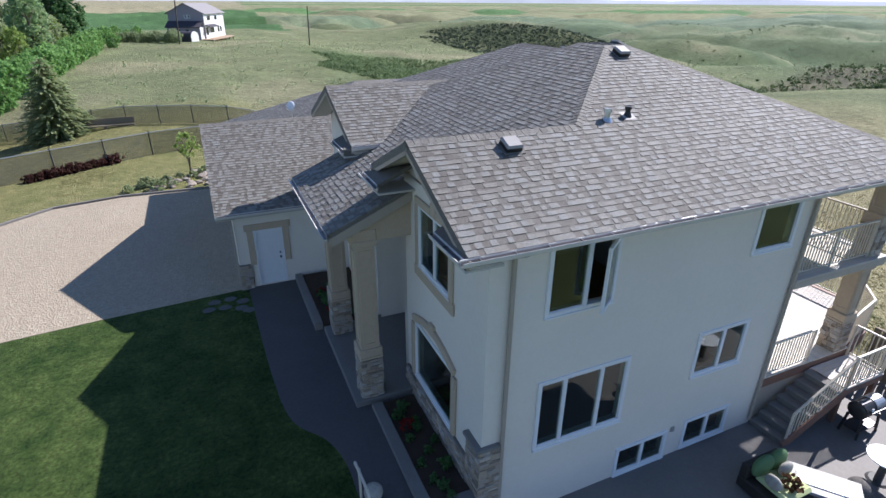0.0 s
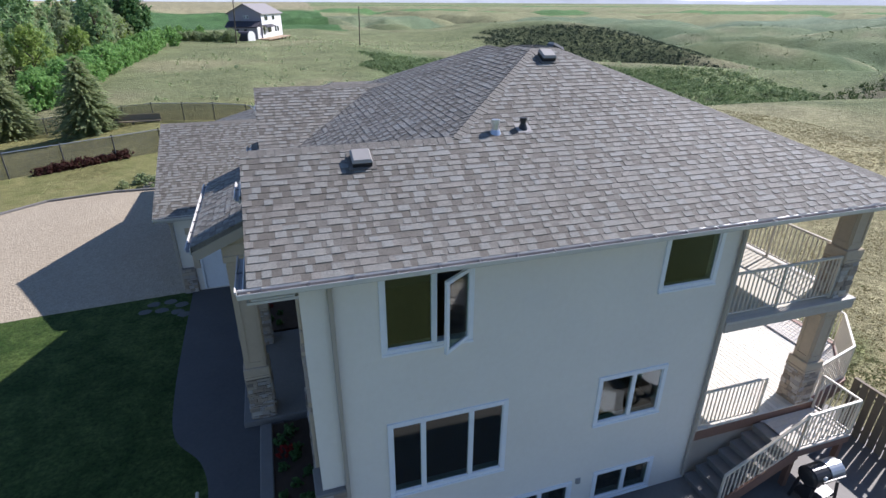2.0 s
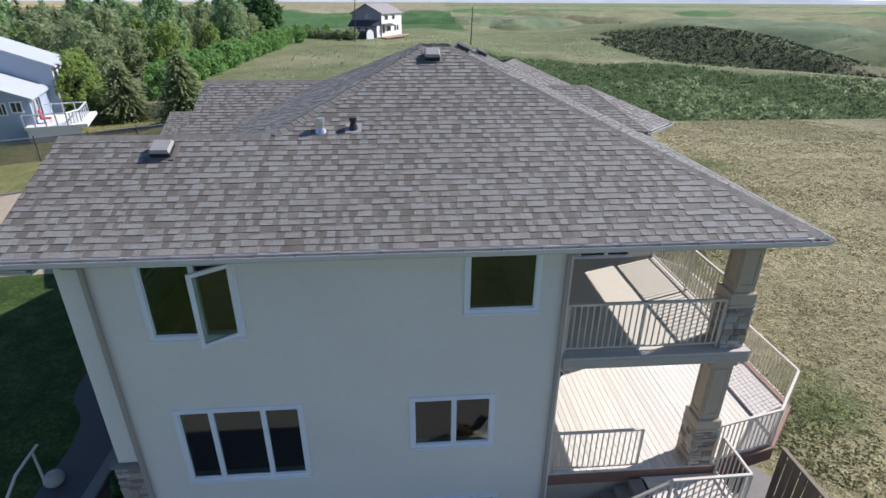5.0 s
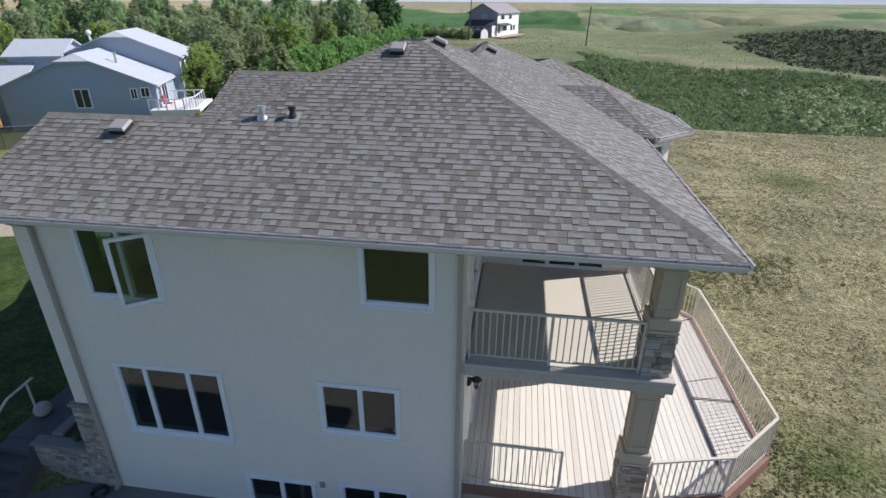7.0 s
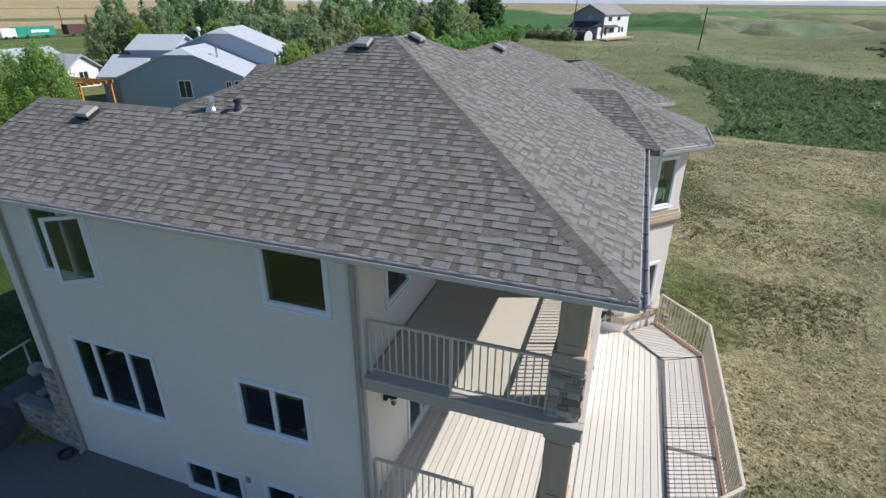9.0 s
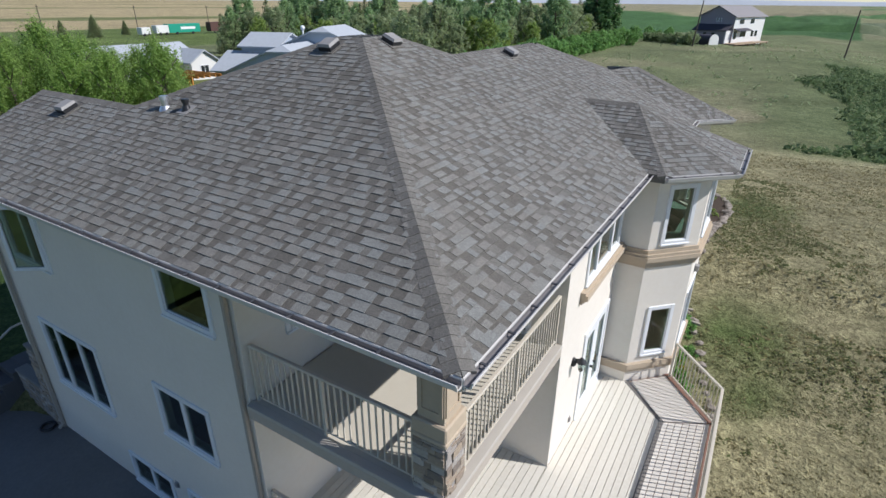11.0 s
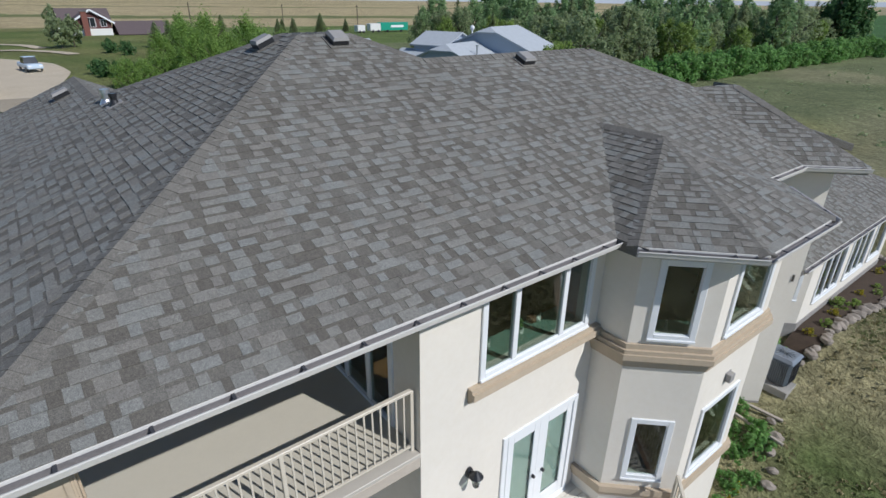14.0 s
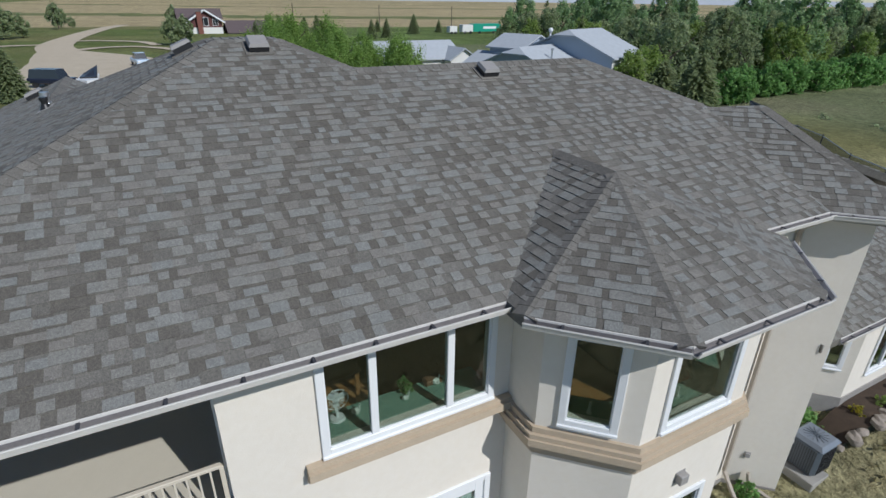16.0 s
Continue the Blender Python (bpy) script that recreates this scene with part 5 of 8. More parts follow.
# stone veneer at the foot of the front gable and the raised planter
veneer = thing("stone_veneer", "brown ledgestone veneer round the foot of the corner", "stone veneer", kind="structure")
stone_face(veneer, 3.84, 6.82, 0.0, 4.32, 7.4, 2.34, 6)
stone_face(veneer, 3.82, 7.42, 0.9, 4.0, 10.95, 1.66, 7)
part("stone_ledge", box(bmesh.new(), 3.76, 6.78, 2.34, 4.3, 7.45, 2.42, 0.015), CONCRETE, veneer)
planter = thing("planter", "raised ledgestone planter with dark soil at the corner", "planter")
stone_face(planter, 2.42, 6.86, 0.0, 3.84, 7.1, 1.0, 8)
stone_face(planter, 2.42, 7.1, 0.0, 2.66, 7.6, 1.0, 9)
part("rim", box(bmesh.new(), 2.36, 6.80, 1.0, 3.86, 7.12, 1.08, 0.02), CONCRETE, planter)
part("rim", box(bmesh.new(), 2.66, 7.12, 1.0, 2.94, 10.4, 1.14, 0.02), CONCRETE, planter)
part("soil", box(bmesh.new(), 2.94, 7.12, 0.6, 3.82, 10.4, 1.06), SOIL, planter)
bed2 = thing("flower_bed", "long walled flower bed with red flowers beside the walk", "flower bed")
part("kerb", box(bmesh.new(), 2.05, 14.4, 0.9, 2.3, 18.0, 1.3, 0.02), CONCRETE, bed2)
part("soil", box(bmesh.new(), 2.3, 14.4, 0.9, 4.05, 18.0, 1.2), SOIL, bed2)
gstone = thing("stone_veneer", "ledgestone veneer at the garage corner", "stone veneer", kind="structure")
stone_face(gstone, 0.2, 18.02, 1.0, 0.62, 18.2, 1.95, 10)

# ---- railings ----


def railing(name_label, pts, height=1.02, gap=0.115, post_at=None, group="railings", foot=0.09):
    """A welded railing through 3D points on its foot line: top rail, bottom rail, posts and balusters."""
    r = thing("railing", name_label, "railing", (0, 0, 0), group=group)
    bal = bpy.data.meshes.new("baluster")
    b = box(bmesh.new(), -0.0105, -0.0105, 0, 0.0105, 0.0105, 1)
    b.to_mesh(bal)
    b.free()
    bal.materials.append(RAIL)
    pst = bpy.data.meshes.new("post")
    b = box(bmesh.new(), -0.025, -0.025, 0, 0.025, 0.025, 1, 0.004)
    b.to_mesh(pst)
    b.free()
    pst.materials.append(RAIL)
    for i, (p, q) in enumerate(zip(pts, pts[1:])):
        p, q = Vector(p), Vector(q)
        z = Vector((0, 0, 1))
        part("top_rail", beam(bmesh.new(), p + z * height, q + z * height, 0.06, 0.045, 0.006), RAIL, r)
        part("bottom_rail", beam(bmesh.new(), p + z * foot, q + z * foot, 0.035, 0.03), RAIL, r)
        run = (Vector((q.x, q.y)) - Vector((p.x, p.y))).length
        n = max(1, int(run / gap))
        for k in range(n + 1):
            c = p.lerp(q, k / n)
            ends = k in (0, n)
            if k == 0 and i > 0:
                continue
            mid = n > 20 and k == n // 2
            ob = new("post" if ends or mid else "baluster", pst if ends or mid else bal)
            if ends or mid:
                ob.matrix_basis = Matrix.Translation(c) @ Matrix.Diagonal((1, 1, height, 1))
            else:
                ob.matrix_basis = Matrix.Translation(c + z * foot) @ Matrix.Diagonal((1, 1, height - foot - 0.01, 1))
            ob.parent = r
    return r


# ---- the balcony ----
bm = bmesh.new()
box(bm, 12.2, 6.86, 4.16, 15.7, 10.9, 4.38)
balcony = tagged(part("balcony", bm, CREAM), "covered upper balcony with a cream stucco edge beam", "balcony", kind="structure")
part("membrane", box(bmesh.new(), 12.25, 6.93, 4.38, 15.62, 10.88, 4.42), MEMBRANE, balcony, "smooth beige balcony floor")
bm = bmesh.new()
box(bm, 12.2, 6.81, 4.17, 15.76, 6.86, 4.36, 0.01)
box(bm, 15.7, 6.864, 4.17, 15.76, 10.9, 4.36, 0.01)
part("edge_trim", bm, CREAM, balcony)
bm = bmesh.new()
box(bm, 12.2, 6.80, 4.365, 15.77, 6.95, 4.43, 0.008)
box(bm, 15.60, 6.954, 4.365, 15.77, 10.9, 4.43, 0.008)
part("edge_flashing", bm, plain("cream_metal_flashing", (0.50, 0.46, 0.40), 0.5), balcony, "cream metal flashing along the balcony edge")
part("under_ceiling", box(bmesh.new(), 12.22, 6.9, 4.12, 15.68, 10.88, 4.16), SOFFIT, balcony)
bm = bmesh.new()
box(bm, 12.2, 6.9, 6.56, 15.7, 7.3, 6.70)
box(bm, 15.25, 7.3, 6.56, 15.7, 10.9, 6.70)
part("roof_beam", bm, TRIM, house, "tan beam under the balcony roof")
railing("beige metal railing along the covered balcony", [(12.26, 7.0, BALC_Z), (15.18, 7.0, BALC_Z)])
railing("beige metal railing along the covered balcony", [(15.64, 7.48, BALC_Z), (15.64, 10.84, BALC_Z)])

# ---- the lower deck ----
DK = [(12.2, 6.92), (15.9, 6.92), (17.34, 7.3), (18.62, 8.55), (18.56, 14.05), (17.3, 15.4), (16.38, 14.5), (15.76, 14.5), (15.76, 10.9), (12.2, 10.9)]
deck = tagged(part("deck", prism(bmesh.new(), DK, 1.10, 1.385), BROWN), "large cream composite deck behind the house", "deck", kind="structure")


def deck_boards(outline, x0, x1, y0, y1, mat, name, along_y, wide=0.142):
    """Composite boards cut to an outline (convex, counter-clockwise), laid with gaps."""
    k = x0 if along_y else y0
    end = x1 if along_y else y1
    while k < end:
        r = [(k, y0), (k + wide - 0.011, y0), (k + wide - 0.011, y1), (k, y1)] if along_y else [(x0, k), (x1, k), (x1, k + wide - 0.011), (x0, k + wide - 0.011)]
        for i in range(len(outline)):
            if len(r) >= 3:
                r = clip(r, outline[i], outline[(i + 1) % len(outline)])
        if len(r) >= 3:
            part(name, prism(bmesh.new(), r, 1.39, 1.42), mat, deck)
        k += wide


deck_boards([(12.2, 6.92), (15.76, 6.92), (15.76, 10.9), (12.2, 10.9)], 12.2, 15.77, 6.9, 10.9, DECKING, "deck_board", True)
deck_boards([(15.76, 6.92), (15.9, 6.92), (17.34, 7.3), (17.44, 7.45), (17.44, 13.5), (16.42, 14.52), (15.76, 14.5)], 15.77, 17.45, 6.9, 14.6, DECKING, "deck_board", True)
deck_boards([(17.54, 7.5), (18.5, 8.5), (18.46, 14.0), (17.54, 13.5)], 17.5, 18.6, 7.4, 14.1, DECKING2, "deck_board", True)
deck_boards([(17.54, 13.54), (18.4, 14.02), (17.28, 15.3), (16.5, 14.54)], 16.4, 18.5, 13.4, 15.4, DECKING2, "deck_board", False)
bm = bmesh.new()
for a, b in (((17.49, 7.45), (17.49, 13.5)), ((17.49, 13.5), (16.45, 14.53)), ((17.5, 10.25), (18.5, 10.25))):
    beam(bm, (*a, 1.408), (*b, 1.408), 0.10, 0.034)
part("inlay_board", bm, INLAY, deck, "dark grey inlay board in the deck")
bm = bmesh.new()
for a, b in zip(DK[1:6], DK[2:6]):
    m, ln = to_plan(a, b)
    c = box(bmesh.new(), -0.02, -0.03, 1.08, ln + 0.02, 0.12, 1.432, 0.01)
    c.transform(m)
    tmp = bpy.data.meshes.new("tmp")
    c.to_mesh(tmp)
    c.free()
    bm.from_mesh(tmp)
    bpy.data.meshes.remove(tmp)
part("rim_board", bm, BROWN, deck, "red-brown deck rim board")
for x, y in ((18.3, 8.7), (18.3, 11.4), (18.3, 13.8), (16.9, 7.4), (15.4, 7.1), (13.8, 7.1)):
    part("deck_post", box(bmesh.new(), x - 0.07, y - 0.07, -0.6, x + 0.07, y + 0.07, 1.1, 0.01), FENCEWOOD, deck)
part("skirt", box(bmesh.new(), 12.22, 6.96, -0.3, 15.7, 7.0, 1.1), SPOUT, deck, "tan skirting under the deck")
railing("beige metal railing round the deck", [(15.75, 6.98, DECK_Z), (17.30, 7.34, DECK_Z), (18.56, 8.58, DECK_Z), (18.50, 14.0, DECK_Z), (17.34, 15.3, DECK_Z)])
railing("short beige metal railing at the head of the stairs", [(12.24, 6.98, DECK_Z), (14.1, 6.98, DECK_Z)], 1.04)

# ---- the stairs ----
stairs = thing("stairs", "grey concrete-coloured outside stairs from patio to deck", "stairs")
RISERS = 7
for i in range(RISERS):
    x0 = 12.2 + 0.29 * i
    z1 = 1.22 * (i + 1) / RISERS
    part("tread", box(bmesh.new(), x0 - 0.02, 5.92, z1 - 0.045, x0 + 0.32, 6.86, z1, 0.01), CONCRETE, stairs)
    part("riser", box(bmesh.new(), x0, 5.95, z1 - 1.22 / RISERS, x0 + 0.03, 6.84, z1 - 0.045), CONCRETE, stairs)
bm = bmesh.new()
beam(bm, (12.2, 5.9, 0.05), (14.25, 5.9, 1.1), 0.05, 0.3)
part("stringer", bm, BROWN, stairs)
landing = thing("stair_landing", "brown timber stair landing beside the deck", "landing")
part("frame", box(bmesh.new(), 14.2, 5.9, 1.0, 15.85, 6.9, 1.19), BROWN, landing)
for k in range(7):
    part("deck_board", box(bmesh.new(), 14.2, 5.9 + k * 0.142, 1.19, 15.85, 5.9 + k * 0.142 + 0.135, 1.22), DECKING2, landing)
for x in (14.3, 15.75):
    part("post", box(bmesh.new(), x - 0.06, 5.95, -0.1, x + 0.06, 6.07, 1.0), BROWN, landing)
railing("beige metal railing down the outside stairs", [(12.3, 5.92, 0.1), (14.25, 5.92, 1.22)], 0.95)
railing("beige metal railing round the stair landing", [(14.25, 5.92, 1.22), (15.82, 5.95, 1.22), (15.82, 6.88, 1.22)], 0.98)

# ---- trees and shrubs ----


def leaf_quads(vs, fs, rnd, c, r, n, size, squash=1.0, shell=0.55):
    """Leaf sprays scattered through a clump."""
    for _ in range(n):
        d = Vector((rnd.gauss(0, 1), rnd.gauss(0, 1), rnd.gauss(0, 1))).normalized()
        k = r * (shell + (1 - shell) * rnd.random())
        p = Vector(c) + Vector((d.x * k, d.y * k, d.z * k * squash))
        nrm = (d + Vector((rnd.uniform(-0.7, 0.7), rnd.uniform(-0.7, 0.7), rnd.uniform(-0.2, 0.9)))).normalized()
        t = nrm.cross(Vector((rnd.uniform(-1, 1), rnd.uniform(-1, 1), rnd.uniform(-1, 1)))).normalized()
        b = nrm.cross(t)
        s = size * rnd.uniform(0.6, 1.35)
        i = len(vs)
        for a, e in ((-1, -0.5), (0.2, -0.75), (1, 0.1), (0.1, 0.75)):
            vs.append(tuple(p + t * (a * s) + b * (e * s)))
        fs.append((i, i + 1, i + 2, i + 3))


def broadleaf(label, h, spread, mat, seed, lobes=16, per=95, leaf=0.3, low=0.22, name="tree", cat="tree", tall=1.25):
    rnd = random.Random(seed)
    t = thing(name, label, cat, (0, 0, -500))
    bm = bmesh.new()
    tube(bm, (0, 0, -0.3), (0.05 * h * 0.2, 0, h * 0.45), 0.035 * h * 0.6, 0.02 * h * 0.6, 8)
    for k in range(6):
        a = k * 2.4 + rnd.random()
        z = h * (0.2 + 0.08 * k)
        tube(bm, (0, 0, z), (math.cos(a) * spread * 0.6, math.sin(a) * spread * 0.6, z + h * 0.25), 0.012 * h, 0.004 * h, 6)
    tr = part("trunk", bm, BARK, t)
    vs, fs = [], []
    lobes = int(lobes * 3.2)
    for k in range(lobes):
        f = (k + 0.5) / lobes
        z = h * (low + (0.93 - low) * f)
        prof = math.sin(math.pi * min(1, 0.16 + 0.80 * f)) ** 0.7
        a = k * 2.39996 + rnd.uniform(-0.5, 0.5)
        rr = spread * prof * rnd.uniform(0.25, 0.92)
        c = (math.cos(a) * rr, math.sin(a) * rr, z + rnd.uniform(-0.05, 0.05) * h)
        leaf_quads(vs, fs, rnd, c, spread * rnd.uniform(0.13, 0.30), int(per * 0.42), leaf * 0.85, tall, 0.15)
    raw("crown", vs, fs, mat, t)
    return t


def conifer(label, h, spread, seed, mat=NEEDLE, full=0.72):
    rnd = random.Random(seed)
    t = thing("spruce", label, "tree", (0, 0, -500))
    part("trunk", tube(bmesh.new(), (0, 0, -0.3), (0, 0, h * 0.96), 0.022 * h, 0.004 * h, 8), BARK, t)
    vs, fs = [], []
    z = h * 0.05
    while z < h * 0.985:
        f = z / h
        reach = spread * (1 - f) ** full + 0.05
        n = max(7, int(28 * (1 - f)) + 6)
        for k in range(n):
            a = k * 2 * math.pi / n + rnd.uniform(-0.3, 0.3)
            ln = reach * rnd.uniform(0.6, 1.1) * (1 + 0.22 * noise.noise(Vector((math.cos(a) * 1.5, math.sin(a) * 1.5, z * 0.9 + seed))))
            lift = rnd.uniform(-0.03, 0.03) * h
            steps = max(2, int(ln / 0.17))
            for s in range(steps):
                q = (s + 0.7) / steps
                p = Vector((math.cos(a) * ln * q, math.sin(a) * ln * q, z + lift - 0.26 * ln * q * q + 0.10 * ln * q + rnd.uniform(-0.12, 0.12)))
                d = Vector((math.cos(a), math.sin(a), -0.25 + rnd.uniform(-0.3, 0.3))).normalized()
                side = Vector((-math.sin(a), math.cos(a), rnd.uniform(-0.6, 0.6))).normalized()
                w, l = 0.08 * rnd.uniform(0.7, 1.3), 0.20 * rnd.uniform(0.7, 1.3)
                i = len(vs)
                for u, v in ((-0.6, -0.6), (1, -0.25), (1.15, 0.3), (-0.5, 0.7)):
                    vs.append(tuple(p + d * (u * l) + side * (v * w * 2)))
                fs.append((i, i + 1, i + 2, i + 3))
        z += 0.027 * h * (1.0 - 0.4 * f)
    raw("crown", vs, fs, mat, t)
    return t


def planted(proto, spots, group, seed=1, lo=0.8, hi=1.2):
    """Copies of a tree at plan spots, each turned and sized a little differently; the pattern tree takes the first spot."""
    rnd = random.Random(seed)
    for k, (x, y) in enumerate(spots):
        s = rnd.uniform(lo, hi)
        m = Matrix.Translation((x, y, ground_height(x, y) - 0.05)) @ Matrix.Rotation(rnd.uniform(0, 6.28), 4, "Z") @ Matrix.Diagonal((s * rnd.uniform(0.9, 1.12), s * rnd.uniform(0.9, 1.12), s, 1))
        if k == 0:
            proto.matrix_basis = m
            tagged(proto, group=group)
        else:
            tagged(copy_thing(proto, Matrix(m)), group=group).matrix_basis = m


def scatter(n, seed, x0, x1, y0, y1, test=None, apart=0.0):
    rnd = random.Random(seed)
    out = []
    tries = 0
    while len(out) < n and tries < n * 60:
        tries += 1
        p = (rnd.uniform(x0, x1), rnd.uniform(y0, y1))
        if test and not test(*p):
            continue
        if apart and any((p[0] - q[0]) ** 2 + (p[1] - q[1]) ** 2 < apart * apart for q in out):
            continue
        out.append(p)
    return out


# shelter belt behind the neighbour's house: poplars, spruces, olive-coloured shrubs
belt = lambda x, y: -88 < x < -25 and x < -22 - 0.07 * (y - 80) and not (x < -40 and y < 72) and y - 0.15 * x > 68
planted(broadleaf("tall green poplar in the shelter belt", 11.6, 3.1, LEAF_BELT, 3, 22, 150, 0.20), scatter(62, 11, -80, -24, 72, 190, belt, 5), "shelter belt", 1, 0.75, 1.15)
planted(broadleaf("olive green Russian olive tree in the shelter belt", 9.0, 3.2, LEAF_OLIVE, 4, 20, 140, 0.17), scatter(95, 12, -75, -24, 66, 185, belt, 4), "shelter belt", 2, 0.7, 1.2)
planted(conifer("dark spruce in the shelter belt", 11.2, 2.6, 5), scatter(80, 13, -90, -25, 68, 180, belt, 4), "shelter belt", 3, 0.6, 1.15)
planted(broadleaf("light green tree in the shelter belt", 7.8, 2.9, LEAF_LIME, 6, 20, 140, 0.17), scatter(48, 14, -70, -24, 62, 170, belt, 4) + [(-22.5, 56), (-25, 61)], "shelter belt", 4, 0.7, 1.1)
planted(broadleaf("large dark cottonwood at the end of the belt", 13.0, 5.2, LEAF_DARK, 7, 22, 120, 0.4), [(-27, 158), (-31, 166), (-92, 112), (-96, 118)], "cottonwoods", 5, 0.9, 1.05)
# hedge along the edge of the pasture
hedge_spots = [(-20.5 + 1.2 * math.sin(k * 1.7) - (0.023 * max(0, k - 47)) ** 2 * 6, 70 + k * 1.3) for k in range(68)]
planted(broadleaf("dense green caragana hedge shrub", 3.3, 2.0, LEAF_GREEN, 8, 14, 110, 0.16, 0.05, "shrub", "shrub"), hedge_spots, "hedge", 6, 0.85, 1.3)
planted(broadleaf("rounded green shrub in the pasture", 4.6, 2.9, LEAF_GREEN, 9, 14, 80, 0.26, 0.05, "shrub", "shrub"), [(-17, 152), (-19, 182), (-16.5, 184), (-14, 186), (-20, 168)], "pasture shrubs", 7, 0.6, 1.05)
planted(broadleaf("low grey-olive shrub beside the farmhouse", 3.0, 2.3, LEAF_OLIVE, 19, 14, 80, 0.2, 0.05, "shrub", "shrub"), [(-17.5 + 1.9 * k, 172 - 1.7 * k + (k % 3) * 0.8) for k in range(8)], "farm shrubs", 14, 0.75, 1.1)
# willows in front of the neighbour's house
willow = [(-34, 30), (-37, 28), (-39.5, 30), (-41, 25), (-43.5, 28), (-45, 23), (-48, 25), (-49, 20), (-52, 22), (-54, 18.5), (-57, 21), (-60, 24), (-38, 33), (-47, 31), (-53, 28), (-35, 36), (-40, 36.5), (-44, 35), (-31.5, 33.5), (-62, 27.5), (-60, 30), (-57, 32), (-64, 31), (-55, 34), (-50, 36.5), (-66, 28)]
planted(broadleaf("bushy fresh green willow", 7.2, 2.7, LEAF_WILLOW, 10, 26, 260, 0.10, 0.06, tall=2.2), [p for p in willow if p[1] >= 24], "willows", 8, 0.8, 1.15)
planted(broadleaf("low bushy green willow by the cul-de-sac", 3.9, 2.3, LEAF_WILLOW, 61, 18, 170, 0.09, 0.06, tall=1.8), [p for p in willow if p[1] < 24], "low willows", 13, 0.75, 1.1)
planted(broadleaf("small dark shrub by the cul-de-sac", 2.2, 1.6, LEAF_DARK, 15, 10, 60, 0.2, 0.05, "shrub", "shrub"), [(-66, 18), (-68.5, 19.5), (-64.5, 20.5), (-104, 24), (-70, 17.5), (-98, 26), (-107, 27), (-112, 25)], "street shrubs", 9)
planted(broadleaf("grey-green young tree on a lawn", 6.2, 2.6, LEAF_OLIVE, 16), [(-119, 17.5), (-188, 22), (-122, 20), (-150, -18), (-156, -15), (-162, -20), (-205, -12), (-214, -9), (-222, -13), (-146, -22)], "yard trees", 10, 0.6, 1.3)
planted(conifer("blue-green spruce on a lawn", 5.5, 2.1, 17), [(-49.5, -1.5), (-140, 72), (-143, 78), (-150, 54), (-162, 96), (-170, 110), (-176, 88), (-112, 34), (-113.5, 37), (-115, 40), (-116, 43.5), (-118, 46.5), (-119.5, 50)], "yard spruces", 11, 0.75, 1.15)
planted(conifer("full grey-green spruce in the fenced yard", 6.2, 2.85, 18, full=0.55), [(-11.1, 52.5), (-18.8, 57), (-23.5, 58)], "fenced spruces", 12, 0.95, 1.08)


# brush on the draws: too many to count
def brush(name, label, n, seed, test, box_, size, mat, per=9, leaf=0.17):
    rnd = random.Random(seed)
    vs, fs = [], []
    for x, y in scatter(n, seed, *box_, test):
        s = size * rnd.uniform(0.5, 1.4)
        leaf_quads(vs, fs, rnd, (x, y, ground_height(x, y) + s * 0.35), s * 0.75, per, leaf * (0.7 + 0.5 * s), 0.65, 0.4)
    return tagged(raw(name, vs, fs, mat), label, "brush", kind="stuff")


def in_draw(x, y):
    u = draw_brush(x, y)
    return u > 0.4 + 0.35 * noise.noise(Vector((x * 0.07, y * 0.07, 1)))


def in_coulee(x, y):
    return dark_slope(x, y) > 0.5 + 0.9 * noise.noise(Vector((x * 0.02, (y + 0.7 * x) * 0.16, 3)))


brush("brush", "low green buckbrush in the draw behind the house", 9500, 21, in_draw, (12, 130, 44, 130), 0.62, LEAF_BRUSH, 9, 0.14)
brush("silver_brush", "pale silvery green shrubs in the draw", 520, 26, lambda x, y: in_draw(x, y) and noise.noise(Vector((x * 0.06, y * 0.06, 7))) > 0.02, (48, 104, 62, 100), 0.85, LEAF_OLIVE, 10, 0.16)
brush("bank_brush", "grey-green brush on the bank at the end of the draw", 900, 27, lambda x, y: grey_bank(x, y) > 0.5, (80, 170, 20, 90), 1.0, LEAF_DIM, 8, 0.2)
brush("tall_brush", "darker green shrubs in the draw", 420, 22, in_draw, (16, 125, 48, 120), 1.0, LEAF_DIM, 12)
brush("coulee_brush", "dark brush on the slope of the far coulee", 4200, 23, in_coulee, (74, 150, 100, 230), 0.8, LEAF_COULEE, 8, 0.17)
brush("sage", "scattered sage clumps on the dry pasture", 650, 24, lambda x, y: x > -12 and y > 58 and not in_draw(x, y), (-14, 150, 58, 190), 0.6, LEAF_OLIVE, 7)


def on_hills(x, y):
    return dark_slope(x, y) < 0.2 and draw_brush(x, y) < 0.3 and noise.noise(Vector((x * 0.03, y * 0.05, 2))) > 0.08


brush("hill_brush", "scattered dark shrubs on the far coulee slopes", 1100, 25, on_hills, (95, 420, 20, 330), 0.8, LEAF_DIM, 6, 0.22)


def tufts(name, label, n, seed, area, mat, h, test):
    rnd = random.Random(seed)
    vs, fs = [], []
    for x, y in scatter(n, seed, *area, test):
        z = ground_height(x, y)
        for _ in range(3):
            a = rnd.uniform(0, 6.28)
            l, w = h * rnd.uniform(0.5, 1.3), 0.05 * rnd.uniform(0.6, 1.5)
            d = Vector((math.cos(a), math.sin(a), 0))
            p = Vector((x + rnd.uniform(-0.1, 0.1), y + rnd.uniform(-0.1, 0.1), z - 0.01))
            s = Vector((-d.y, d.x, 0)) * w
            i = len(vs)
            vs.extend((tuple(p - s), tuple(p + s), tuple(p + d * l * 0.7 + Vector((0, 0, l)))))
            fs.append((i, i + 1, i + 2))
    return tagged(raw(name, vs, fs, mat), label, "grass", kind="stuff")


